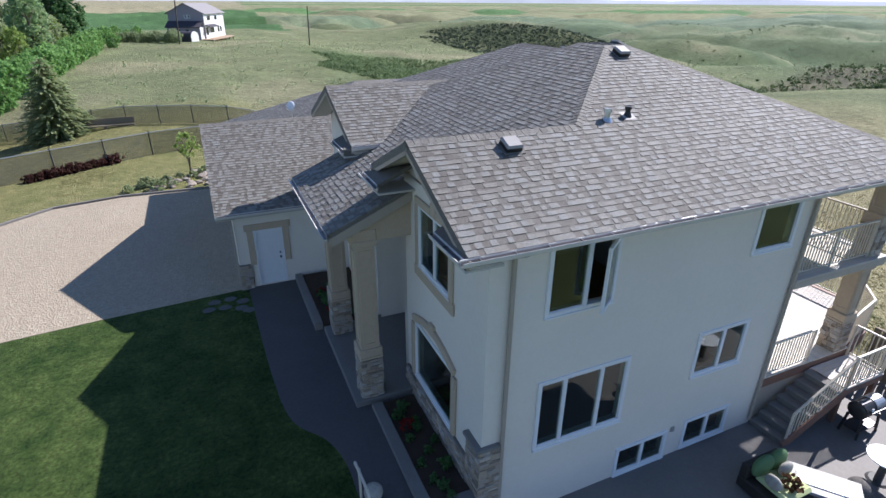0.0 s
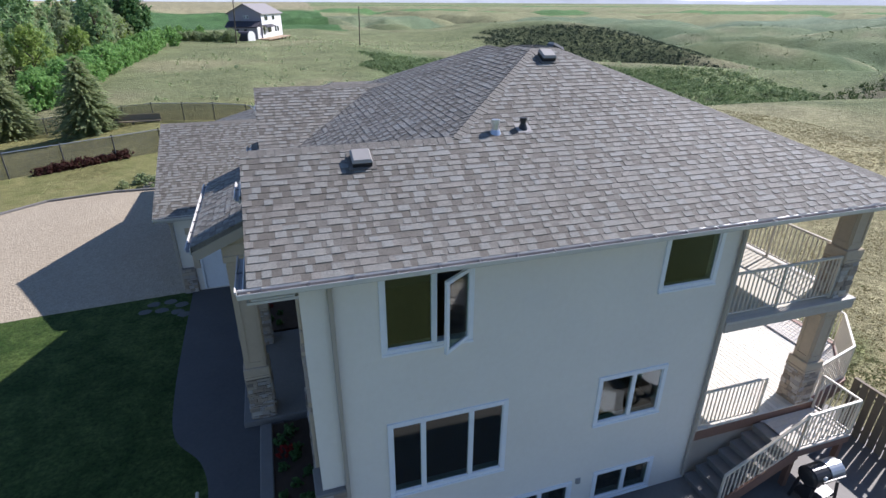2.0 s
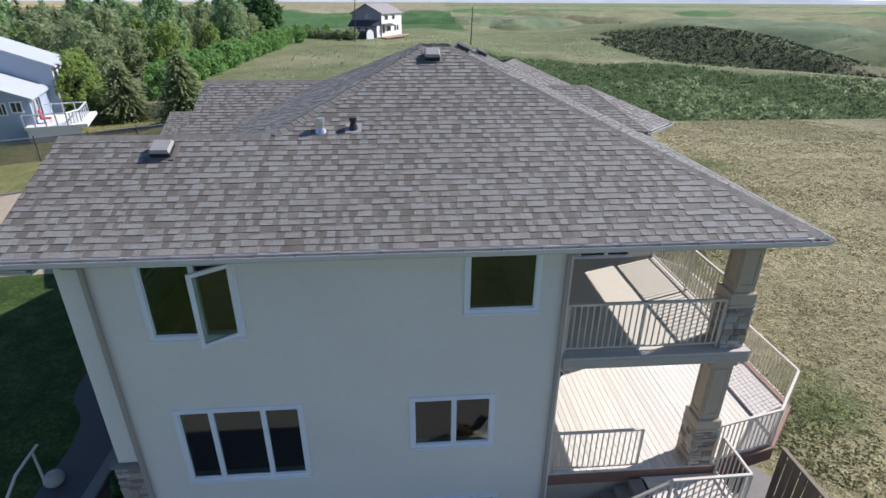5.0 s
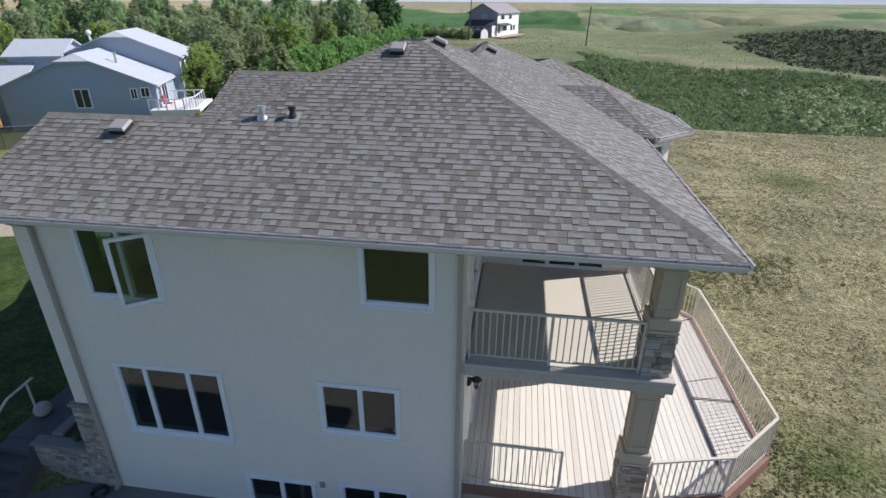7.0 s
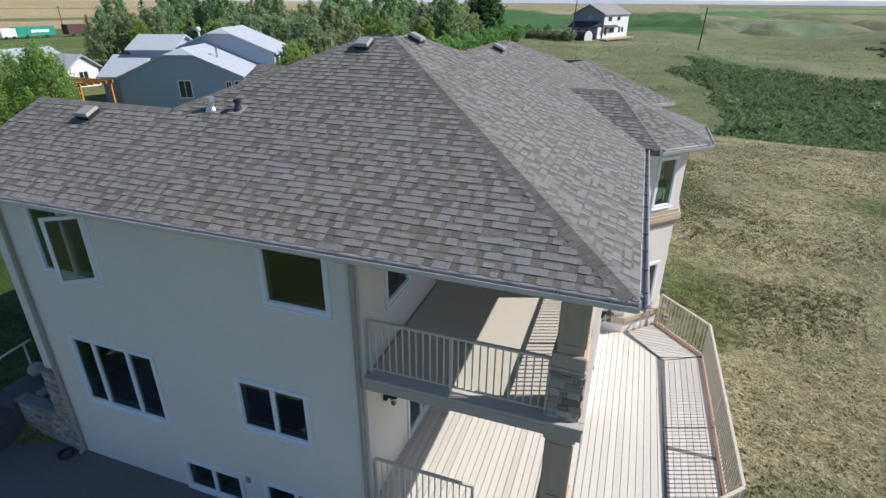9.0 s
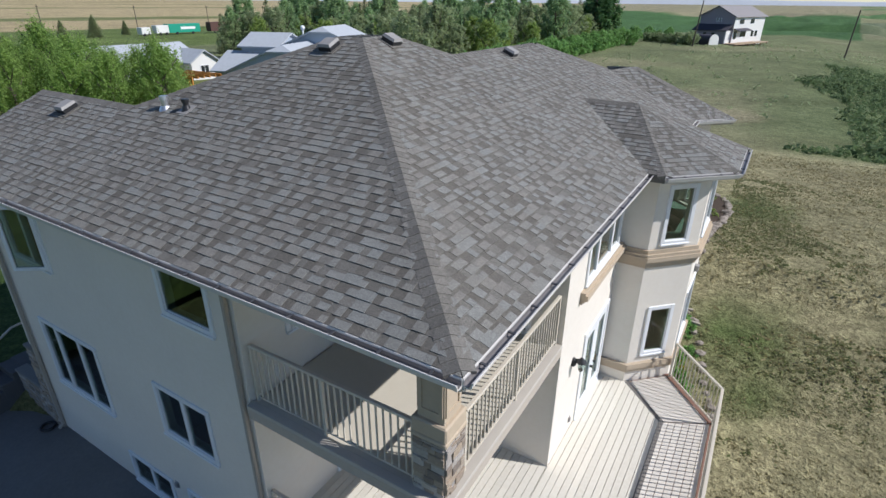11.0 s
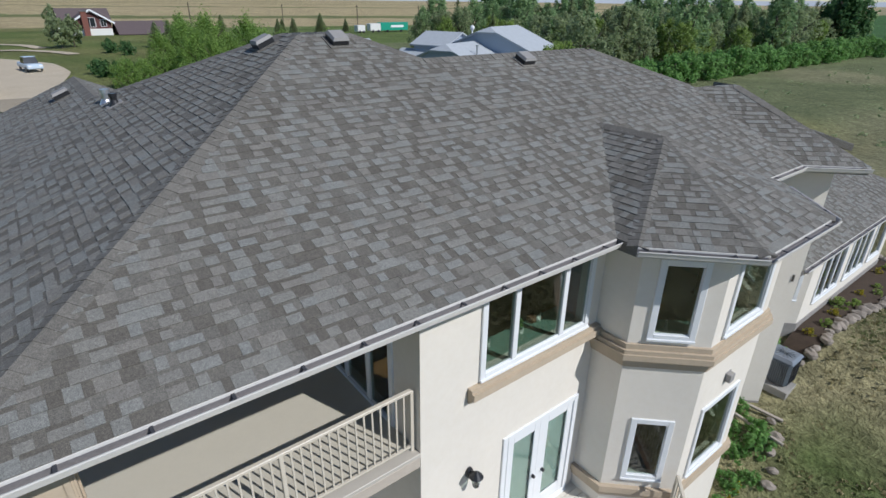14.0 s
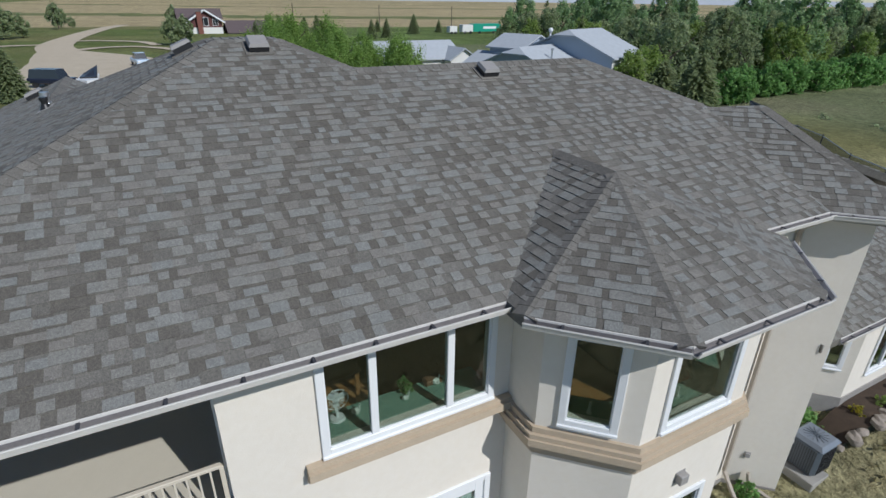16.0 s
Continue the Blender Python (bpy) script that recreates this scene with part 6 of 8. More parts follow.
TUFT = leaf_material("dry_grass_blades", (0.22, 0.20, 0.10), (0.32, 0.28, 0.15), (0.42, 0.36, 0.21), 0.4)
TUFT_G = leaf_material("green_grass_blades", (0.15, 0.185, 0.075), (0.20, 0.22, 0.10), (0.25, 0.25, 0.13), 0.4)
off_house = lambda x, y: (x > 18.9 or (x > 17.2 and y > 15.5)) and noise.noise(Vector((x * 0.5, y * 0.5, 4))) > -0.3
tufts("dry_grass", "dry tufted grass behind the house", 22000, 31, (17.2, 46, 2, 46), TUFT, 0.055, off_house)
tufts("green_grass", "greener grass tufts close to the deck and garden", 4200, 32, (17.2, 32, 6, 36), TUFT_G, 0.055, lambda x, y: off_house(x, y) and noise.noise(Vector((x * 0.16, y * 0.16, 8))) + 0.08 * (21 - x) + 0.5 * noise.noise(Vector((x * 3, y * 3, 1))) > 0.05)

# ---- fences of the yard ----
MESHCLOTH = Nodes("dark_windbreak_mesh")
tr = MESHCLOTH.add("BsdfTransparent")
mx = MESHCLOTH.add("MixShader")
mx.inputs[0].default_value = 0.6
MESHCLOTH.done(MESHCLOTH.mix(MESHCLOTH.noise(2.0), (0.085, 0.083, 0.074), (0.14, 0.135, 0.118)), 0.9)
MESHCLOTH.link(tr.outputs[0], mx.inputs[1])
MESHCLOTH.link(MESHCLOTH.b.outputs[0], mx.inputs[2])
MESHCLOTH.link(mx.outputs[0], MESHCLOTH.out.inputs["Surface"])
MESHCLOTH = MESHCLOTH.m


def mesh_fence(pts, h, label):
    f = thing("fence", label, "fence", (0, 0, 0))
    for a, b in zip(pts, pts[1:]):
        a, b = Vector(a), Vector(b)
        n = max(1, round((b - a).length / 3.0))
        for k in range(n):
            p, q = a.lerp(b, k / n), a.lerp(b, (k + 1) / n)
            zp, zq = ground_height(*p), ground_height(*q)
            if p.x > -24 and p.y < 41:
                zp = zq = 1.0
            part("post", tube(bmesh.new(), (p.x, p.y, zp - 0.3), (p.x, p.y, zp + h + 0.12), 0.035), HANGER, f)
            part("top_rail", tube(bmesh.new(), (p.x, p.y, zp + h), (q.x, q.y, zq + h), 0.025, seg=8), STEEL, f)
            bm = bmesh.new()
            vv = [bm.verts.new(c) for c in ((p.x, p.y, zp + 0.02), (q.x, q.y, zq + 0.02), (q.x, q.y, zq + h - 0.03), (p.x, p.y, zp + h - 0.03))]
            bm.faces.new(vv)
            part("mesh_panel", bm, MESHCLOTH, f)
    return f


mesh_fence([(-26, 27.0), (-11, 35.2), (-3.6, 39.5), (0.4, 40.6), (9.2, 43.2)], 1.5, "chain-link yard fence with dark windbreak mesh")
mesh_fence([(-34, 63.5), (-15.9, 56.5), (-8.8, 53.8), (-1.0, 50.5), (7.2, 44.9), (9.2, 43.4)], 1.5, "far yard fence with dark windbreak mesh")


def slat_fence(a, b, z0, z1, label, pitch=0.2):
    f = thing("slat_fence", label, "fence", (0, 0, 0))
    a, b = Vector(a), Vector(b)
    n = int((b - a).length / pitch)
    d = (b - a).normalized()
    for z in (z0 + 0.25, z1 - 0.2):
        part("rail", beam(bmesh.new(), (a.x + 0.04, a.y, z), (b.x + 0.04, b.y, z), 0.04, 0.09), FENCEWOOD, f)
    part("cap_rail", beam(bmesh.new(), (a.x, a.y, z1 + 0.025), (b.x, b.y, z1 + 0.025), 0.10, 0.035, 0.006), FENCEWOOD, f)
    me = bpy.data.meshes.new("slat")
    c = box(bmesh.new(), -0.012, -0.086, 0, 0.012, 0.086, 1, 0.004)
    c.to_mesh(me)
    c.free()
    me.materials.append(FENCEWOOD)
    rnd = random.Random(3)
    for k in range(n):
        p = a + d * (k + 0.5) * pitch
        ob = new("slat", me)
        ob.matrix_basis = Matrix.Translation((p.x, p.y, z0)) @ Matrix.Rotation(rnd.uniform(-0.02, 0.02), 4, "X") @ Matrix.Diagonal((1, 1, z1 - z0 - 0.004, 1))
        ob.parent = f
    return f


slat_fence((17.42, 7.12), (17.42, 2.4), 0.02, 1.56, "weathered vertical slat fence beside the patio")

# ---- neighbouring buildings ----


def gable_house(name, label, x0, y0, x1, y1, z0, eave, ridge, axis_x, wallm, roofm, over=0.4, wins=(), clipped=0.0):
    """A plain gabled house; axis_x: the ridge runs along x. wins: (side, u0, u1, z0, z1). clipped: height of a hipped gable top."""
    h = thing(name, label, "house")
    bm = prism(bmesh.new(), [(x0, y0), (x1, y0), (x1, y1), (x0, y1)], z0, eave)
    part("wall", bm, wallm, h)
    cx, cy = (x0 + x1) / 2, (y0 + y1) / 2
    bm = bmesh.new()
    if axis_x:
        ends = [[(x, y0, eave), (x, y1, eave), (x, cy, ridge)] for x in (x0, x1)]
        a = [(x0 - over, y0 - over, eave - 0.12), (x1 + over, y0 - over, eave - 0.12), (x1 + over, cy, ridge + 0.1), (x0 - over, cy, ridge + 0.1)]
        b = [(x1 + over, y1 + over, eave - 0.12), (x0 - over, y1 + over, eave - 0.12), (x0 - over, cy, ridge + 0.1), (x1 + over, cy, ridge + 0.1)]
    else:
        ends = [[(x0, y, eave), (x1, y, eave), (cx, y, ridge)] for y in (y0, y1)]
        a = [(x0 - over, y1 + over, eave - 0.12), (x0 - over, y0 - over, eave - 0.12), (cx, y0 - over, ridge + 0.1), (cx, y1 + over, ridge + 0.1)]
        b = [(x1 + over, y0 - over, eave - 0.12), (x1 + over, y1 + over, eave - 0.12), (cx, y1 + over, ridge + 0.1), (cx, y0 - over, ridge + 0.1)]
    bm.free()
    if clipped:
        tan = (ridge - eave) / (cx - x0)
        hw, zc, yh = clipped / tan, ridge - clipped, y0 - over + clipped / 0.6
        ends[0] = [(x0, y0, eave), (x1, y0, eave), (cx + hw, y0, zc), (cx - hw, y0, zc)]
        a = [a[0], a[1], (cx - hw, y0 - over, zc + 0.1), (cx, yh, ridge + 0.1), a[3]]
        b = [b[0], b[1], b[2], (cx, yh, ridge + 0.1), (cx + hw, y0 - over, zc + 0.1)]
        b = [b[4], b[0], b[1], b[2], b[3]]
        hip = [(cx - hw, y0 - over, zc + 0.1), (cx + hw, y0 - over, zc + 0.1), (cx, yh, ridge + 0.1)]
        part("roof_hip", slab(bmesh.new(), hip, 0.16), roofm, h)
    for e in ends:
        bm = bmesh.new()
        bm.faces.new([bm.verts.new(p) for p in e])
        part("gable", bm, wallm, h)
    part("roof", slab(bmesh.new(), a, 0.16), roofm, h)
    part("roof", slab(bmesh.new(), b, 0.16), roofm, h)
    corners = {"S": ((x0, y0), (x1, y0)), "E": ((x1, y0), (x1, y1)), "N": ((x1, y1), (x0, y1)), "W": ((x0, y1), (x0, y0))}
    for side, u0, u1, a0, a1 in wins:
        m, _ = to_plan(*corners[side])
        bm = bmesh.new()
        for q in ((u0 - 0.1, a0 - 0.1, u0, a1 + 0.1), (u1, a0 - 0.1, u1 + 0.1, a1 + 0.1), (u0, a0 - 0.1, u1, a0), (u0, a1, u1, a1 + 0.1), ((u0 + u1) / 2 - 0.03, a0, (u0 + u1) / 2 + 0.03, a1)):
            box(bm, q[0], -0.06, q[1], q[2], 0.02, q[3])
        bm.transform(m)
        w = part("window", bm, WHITE, h)
        bm = box(bmesh.new(), u0, -0.02, a0, u1, 0.0, a1)
        bm.transform(m)
        part("pane", bm, DARKPANE, w)
    return h


DARKPANE = plain("dark_far_glass", (0.03, 0.035, 0.04), 0.08, spec=0.8)
BLUEGREY = plain("blue_grey_siding", (0.36, 0.42, 0.50), 0.7, vary=0.05)
SIDING = plain("white_siding", (0.74, 0.73, 0.70), 0.6, vary=0.06)
PALEROOF = plain("pale_blue_grey_shingle", (0.47, 0.50, 0.53), 0.8, vary=0.16, scale=2.0, bump=0.3)
BROWNROOF = plain("brown_shingle", (0.13, 0.10, 0.10), 0.85, vary=0.15, scale=2.0)
GREYROOF = plain("grey_shingle", (0.30, 0.28, 0.275), 0.85, vary=0.15, scale=2.0)
MAROON = plain("dark_red_siding", (0.12, 0.045, 0.042), 0.7, vary=0.12)
# doubles as the shaded tone of the farmhouse walls
MAUVE = plain("grey_mauve_siding", (0.33, 0.30, 0.34), 0.7, vary=0.08)

NB = Matrix.Translation((-22.2, 47.0, 0)) @ Matrix.Rotation(radians(20), 4, "Z")
nb = gable_house("neighbour_house", "blue-grey neighbouring house with pale shingle roofs", -12.55, 0.0, 0.5, 7.4, -2.6, 2.9, 5.55, False, BLUEGREY, PALEROOF, 0.3, (("S", 6.0, 7.2, 0.9, 2.5), ("S", 10.85, 11.3, 1.6, 2.45), ("S", 11.75, 12.4, 1.75, 2.5), ("E", 0.6, 1.4, 1.0, 2.6), ("E", 2.0, 3.6, 0.4, 2.5)), 0.62)
nb.matrix_basis = NB
nb = gable_house("neighbour_house", "taller rear block of the blue-grey neighbouring house", -10.2, 7.4, 1.3, 15.0, -2.6, 4.75, 7.1, False, BLUEGREY, PALEROOF, 0.45, (("E", 0.9, 1.5, 3.0, 3.9), ("E", 2.2, 3.0, 3.0, 3.9), ("E", 5.0, 6.0, 2.9, 3.9), ("E", 4.6, 5.4, 0.4, 2.0)), 0.55)
# sunlight put in as a white sheet over the blue-grey wall
part("sunlit_wall", box(bmesh.new(), 1.3, 7.42, -1.4, 1.34, 15.0, 4.7), SIDING, nb, "end wall with sunlight painted as white siding")
nb.matrix_basis = NB
nb = gable_house("neighbour_house", "low blue-grey wing of the neighbouring house", -14.5, 6.9, -9.8, 13.5, -2.6, 5.05, 6.25, True, BLUEGREY, PALEROOF, 0.4, (("S", 1.0, 2.0, 3.0, 4.2),))
nb.matrix_basis = NB
nb = gable_house("neighbour_garage", "low pale-roofed garage of the neighbouring house", -16.2, 3.3, -12.6, 11.0, -2.6, 2.6, 4.3, True, BLUEGREY, PALEROOF, 0.4)
nb.matrix_basis = NB
bdeck = thing("neighbour_deck", "white raised deck with a white railing", "deck")
part("floor", box(bmesh.new(), -0.1, -1.2, 0.35, 4.4, 5.2, 0.6), SIDING, bdeck)
for a, b in (((-0.1, -1.1), (3.0, -1.1)), ((3.0, -1.1), (3.8, 0.2)), ((3.8, 0.2), (3.8, 4.5)), ((3.8, 4.5), (0.0, 4.5))):
    part("top_rail", beam(bmesh.new(), (*a, 1.6), (*b, 1.6), 0.09, 0.09), WHITE, bdeck)
    for k in range(5):
        p = Vector(a).lerp(Vector(b), k / 4)
        part("post", box(bmesh.new(), p.x - 0.05, p.y - 0.05, 0.6, p.x + 0.05, p.y + 0.05, 1.6), WHITE, bdeck)
part("skirt", box(bmesh.new(), 0.0, -1.1, -2.6, 3.8, -1.05, 0.35), SIDING, bdeck)
bdeck.matrix_basis = NB
chair = thing("red_deck_chair", "red chair on the neighbour's white deck", "chair")
part("seat", box(bmesh.new(), 0.9, 0.2, 0.95, 1.6, 0.9, 1.05, 0.02), plain("red_fabric", (0.45, 0.05, 0.08), 0.7), chair)
part("backrest", box(bmesh.new(), 0.85, 0.2, 1.0, 0.95, 0.9, 1.75, 0.02), plain("red_fabric_back", (0.45, 0.05, 0.08), 0.7), chair)
for x, y in ((0.95, 0.25), (1.55, 0.25), (0.95, 0.85), (1.55, 0.85)):
    part("leg", box(bmesh.new(), x - 0.02, y - 0.02, 0.6, x + 0.02, y + 0.02, 0.96), STEEL, chair)
chair.matrix_basis = NB
flue2 = thing("vent_pipe", "white ball vent on the neighbour's roof", "vent pipe")
part("pipe", tube(bmesh.new(), (-7.2, 8.6, 5.6), (-7.2, 8.6, 6.9), 0.1), WHITE, flue2)
part("ball", ball(bmesh.new(), (-7.2, 8.6, 7.0), 0.28, sub=2), WHITE, flue2)
flue2.matrix_basis = NB
flue3 = thing("vent_pipe", "tall pale vent pipe on the neighbour's front roof", "vent pipe")
part("pipe", tube(bmesh.new(), (-3.4, 3.0, 4.0), (-3.4, 3.0, 5.4), 0.1), STEEL, flue3)
part("cap", tube(bmesh.new(), (-3.4, 3.0, 5.4), (-3.4, 3.0, 5.55), 0.17), STEEL, flue3)
flue3.matrix_basis = NB
pergola = thing("pergola", "orange-stained timber pergola beside the neighbour's house", "pergola")
OR = plain("orange_stain", (0.55, 0.24, 0.05), 0.6)
for k in range(6):
    part("rafter", box(bmesh.new(), -39.5, 38.0 + k * 0.7, 2.5, -33.5, 38.12 + k * 0.7, 2.75), OR, pergola)
for x in (-39.2, -33.8):
    for y in (38.2, 41.5):
        part("post", box(bmesh.new(), x - 0.08, y - 0.08, -0.4, x + 0.08, y + 0.08, 2.5), OR, pergola)

# the far farmhouse on the rise
fz = min(ground_height(-6, 178), ground_height(4, 174), ground_height(10, 192)) - 0.1
fh = gable_house("farmhouse", "two-storey farmhouse, shaded walls coloured mauve-grey, sunlit side coloured white", -10.05, 0.6, -0.6, 19.5, fz, 6.9, 9.4, False, MAUVE, GREYROOF, 0.6, (("S", 4.5, 5.0, 5.6, 6.3), ("S", 5.3, 5.8, 5.6, 6.3)))
# sunlit side drawn as white cladding over walls coloured mauve for shade
part("sunlit_cladding", box(bmesh.new(), -0.6, 0.6, fz, -0.54, 19.5, 6.9), SIDING, fh, "siding whitened where sunlight falls")
for y0, y1, a0, a1 in ((3.4, 6.2, 5.0, 6.2), (10.2, 12.6, 5.0, 6.2), (1.2, 3.0, 1.2, 3.2), (5.2, 8.6, 1.7, 3.1), (12.0, 13.6, 1.6, 3.1), (14.4, 16.0, 1.6, 3.1)):
    w = part("window", box(bmesh.new(), -0.55, y0 - 0.15, a0 - 0.12, -0.50, y1 + 0.15, a1 + 0.12), WHITE, fh)
    part("pane", box(bmesh.new(), -0.51, y0, a0, -0.48, y1, a1), DARKPANE, w)
PORCHROOF = plain("dark_porch_roof", (0.07, 0.065, 0.08), 0.8, vary=0.2)
part("porch_roof", slab(bmesh.new(), [(-10.3, -2.6, 3.45), (-0.9, -2.6, 3.45), (-0.9, 0.6, 4.9), (-10.3, 0.6, 4.9)], 0.2), PORCHROOF, fh)
part("porch", box(bmesh.new(), -9.9, -2.2, fz, -1.3, 0.58, 3.4), MAUVE, fh)
for x0 in (-7.2, -4.9):
    part("window", box(bmesh.new(), x0, -2.26, 1.6, x0 + 0.8, -2.19, 2.8), DARKPANE, fh)
part("wing_wall", box(bmesh.new(), -1.28, -2.3, fz, -1.0, 0.58, 3.35), SIDING, fh, "siding whitened where sunlight falls")
part("awning", slab(bmesh.new(), [(-0.56, 0.8, 3.9), (0.9, 0.8, 3.35), (0.9, 9.4, 3.35), (-0.56, 9.4, 3.9)], 0.14), PORCHROOF, fh)
TANWOOD = boards("tan_deck_wood", (0.42, 0.31, 0.21))
part("deck", box(bmesh.new(), -1.0, -3.4, fz + 0.75, 2.4, 18.0, fz + 1.0), TANWOOD, fh, "tan timber deck")
for k in range(6):
    for x in (-0.2, 2.1):
        part("deck_post", box(bmesh.new(), x, -3.2 + 4.1 * k, fz - 0.5, x + 0.2, -3.0 + 4.1 * k, fz + 0.75), BROWNWOOD, fh)
fh.matrix_basis = Matrix.Translation((4.32, 174.27, 0)) @ Matrix.Rotation(radians(-18.8), 4, "Z")
shed = thing("round_shed", "small dark arched shed with a white end wall", "shed")
gz = ground_height(-0.8, 166) - 0.15
arch = [(1.55 * math.cos(a), 1.3 + 1.35 * math.sin(a)) for a in np.linspace(0, math.pi, 15)]
arch = [(1.55, 0.0)] + arch + [(-1.55, 0.0)]
bm = bmesh.new()
rows = [[bm.verts.new((x, 166 + u, gz + v)) for u, v in arch] for x in (-3.6, 1.2)]
for k in range(len(arch) - 1):
    bm.faces.new((rows[0][k], rows[0][k + 1], rows[1][k + 1], rows[1][k]))
bm.faces.new(rows[0])
bm.faces.new(rows[1][::-1])
part("body", bm, PORCHROOF, shed)
bm = bmesh.new()
rows = [[bm.verts.new((x, 166 + u * 1.04, gz + v * 1.03)) for u, v in arch] for x in (1.2, 1.32)]
for k in range(len(arch) - 1):
    bm.faces.new((rows[0][k], rows[0][k + 1], rows[1][k + 1], rows[1][k]))
bm.faces.new(rows[0])
bm.faces.new(rows[1][::-1])
part("end_wall", bm, SIDING, shed)
shed.matrix_basis = Matrix.Translation((-0.8, 166, 0)) @ Matrix.Rotation(radians(-35), 4, "Z") @ Matrix.Translation((0.8, -166, 0))


def pole(x, y, h, lean, label, cross=False):
    t = thing("utility_pole", label, "pole")
    z = ground_height(x, y)
    part("shaft", tube(bmesh.new(), (x, y, z - 0.5), (x + lean * h, y, z + h), 0.17, 0.12, 8), BARK, t)
    if cross:
        part("crossarm", beam(bmesh.new(), (x + lean * h - 1.0, y, z + h - 0.6), (x + lean * h + 1.0, y, z + h - 0.6), 0.12, 0.12), BARK, t)
    return t


pole(28.7, 154, 9.6, 0.03, "weathered utility pole in the pasture")
pole(-2.9, 156.5, 10.4, 0.065, "tall leaning utility pole near the farmhouse")
for k in range(5):
    pole(-185 - k * 4, 60 + k * 34, 9.0, 0, "distant utility pole along the road", True)

# maroon house, pale bungalow, trailers, road, vehicles
mz = -1.6
mh = gable_house("maroon_house", "dark red two-storey house with white gable trim and windows", -173.0, 24.2, -163.0, 33.4, mz, 3.3, 6.2, True, MAROON, BROWNROOF, 0.7, (("E", 2.9, 5.4, 2.2, 4.4), ("E", 6.7, 8.0, 2.3, 3.9), ("E", 5.0, 7.6, -0.8, 0.9)))
part("lower_cladding", box(bmesh.new(), -163.0, 24.2, mz, -162.92, 33.4, 1.7), SIDING, mh, "white siding of the lower storey")
for a, b in (((-162.25, 23.4, 3.0), (-162.25, 28.8, 6.45)), ((-162.25, 28.8, 6.45), (-162.25, 34.2, 3.0))):
    part("barge_board", beam(bmesh.new(), a, b, 0.2, 0.45), WHITE, mh)
mh = gable_house("maroon_house", "main block of the dark red house with a dark brown roof", -180.0, 22.4, -173.1, 34.4, mz, 3.8, 6.5, False, MAROON, BROWNROOF, 0.6)
mh = gable_house("porch_wing", "white glazed porch wing of the dark red house", -171.0, 20.0, -163.3, 24.1, mz, 1.5, 3.6, True, SIDING, BROWNROOF, 0.5, (("E", 0.5, 1.8, -0.9, 1.0), ("E", 2.4, 3.7, -0.9, 1.0)))
part("catslide_trim", beam(bmesh.new(), (-162.7, 19.4, 1.2), (-162.7, 24.2, 3.7), 0.2, 0.4), WHITE, mh)
gable_house("long_low_barn", "long low building with a dark brown roof", -171.0, 34.9, -160.6, 48.0, mz, 0.4, 3.4, False, MAUVE, BROWNROOF, 0.6)
chim = thing("brick_chimney", "brick-red chimney stack on the dark red house", "chimney")
part("stack", box(bmesh.new(), -162.8, 26.5, mz, -161.8, 27.9, 6.0, 0.03), plain("red_brick", (0.22, 0.09, 0.07), 0.9, vary=0.2), chim)
part("crown", box(bmesh.new(), -162.95, 26.35, 6.0, -161.65, 28.05, 6.2, 0.03), CONCRETE, chim)
gable_house("bungalow", "pale bungalow with a light grey roof behind the willows", -62.0, 38.5, -53.0, 53.0, -0.7, 2.3, 4.3, False, SIDING, PALEROOF, 0.5, (("E", 6.0, 8.0, 0.6, 1.8),))
gable_house("bungalow", "small white gabled porch of the bungalow", -56.0, 50.2, -51.0, 54.4, -0.7, 2.2, 3.6, True, SIDING, PALEROOF, 0.4, (("E", 1.4, 2.6, 0.4, 1.6),))
tz = ground_height(-160, 120)
for x, y, ln, mat, lab, hh in ((-160, 116, 4.5, SIDING, "white cargo trailer on the grass", 2.4), (-160, 124, 12.0, plain("green_trailer", (0.02, 0.30, 0.20), 0.5), "long green trailer on the grass", 2.7), (-158, 136, 6.5, plain("rust_container", (0.10, 0.05, 0.04), 0.7), "rust-brown shed on the grass", 3.0), (-158, 109, 3.0, SIDING, "small white trailer on the grass", 2.0)):
    t = thing("trailer", lab, "trailer")
    part("body", box(bmesh.new(), x - 1.3, y - ln / 2, tz + 0.6, x + 1.3, y + ln / 2, tz + 0.6 + hh, 0.06), mat, t)
    for yy in (y - ln * 0.25, y + ln * 0.25):
        part("wheel", tube(bmesh.new(), (x + 1.0, yy, tz + 0.45), (x + 1.35, yy, tz + 0.45), 0.45, seg=14), BLACK, t)
    if "green" in lab:
        part("lettering_bar", box(bmesh.new(), x + 1.3, y - 1.5, tz + 1.6, x + 1.32, y + 4.0, tz + 2.4), WHITE, t, "unreadable white lettering")
def ribbon(name, label, cat, line, half, mat, lift=0.12):
    """A lane laid on the land along plan points; half: its half widths."""
    vs, fs = [], []
    n = len(line)
    for k, p in enumerate(line):
        q, o = line[min(k + 1, n - 1)], line[max(k - 1, 0)]
        d = Vector((q[0] - o[0], q[1] - o[1])).normalized()
        f = k / (n - 1) * (len(half) - 1)
        w = half[int(f)] + (half[min(int(f) + 1, len(half) - 1)] - half[int(f)]) * (f - int(f))
        for s in (-1, -0.33, 0.33, 1):
            x, y = p[0] - d.y * w * s, p[1] + d.x * w * s
            vs.append((x, y, ground_height(x, y) + lift))
        if k:
            for c in range(3):
                fs.append((4 * k - 4 + c, 4 * k + c, 4 * k + c + 1, 4 * k - 3 + c))
    return tagged(raw(name, vs, fs, mat), label, cat, kind="structure")


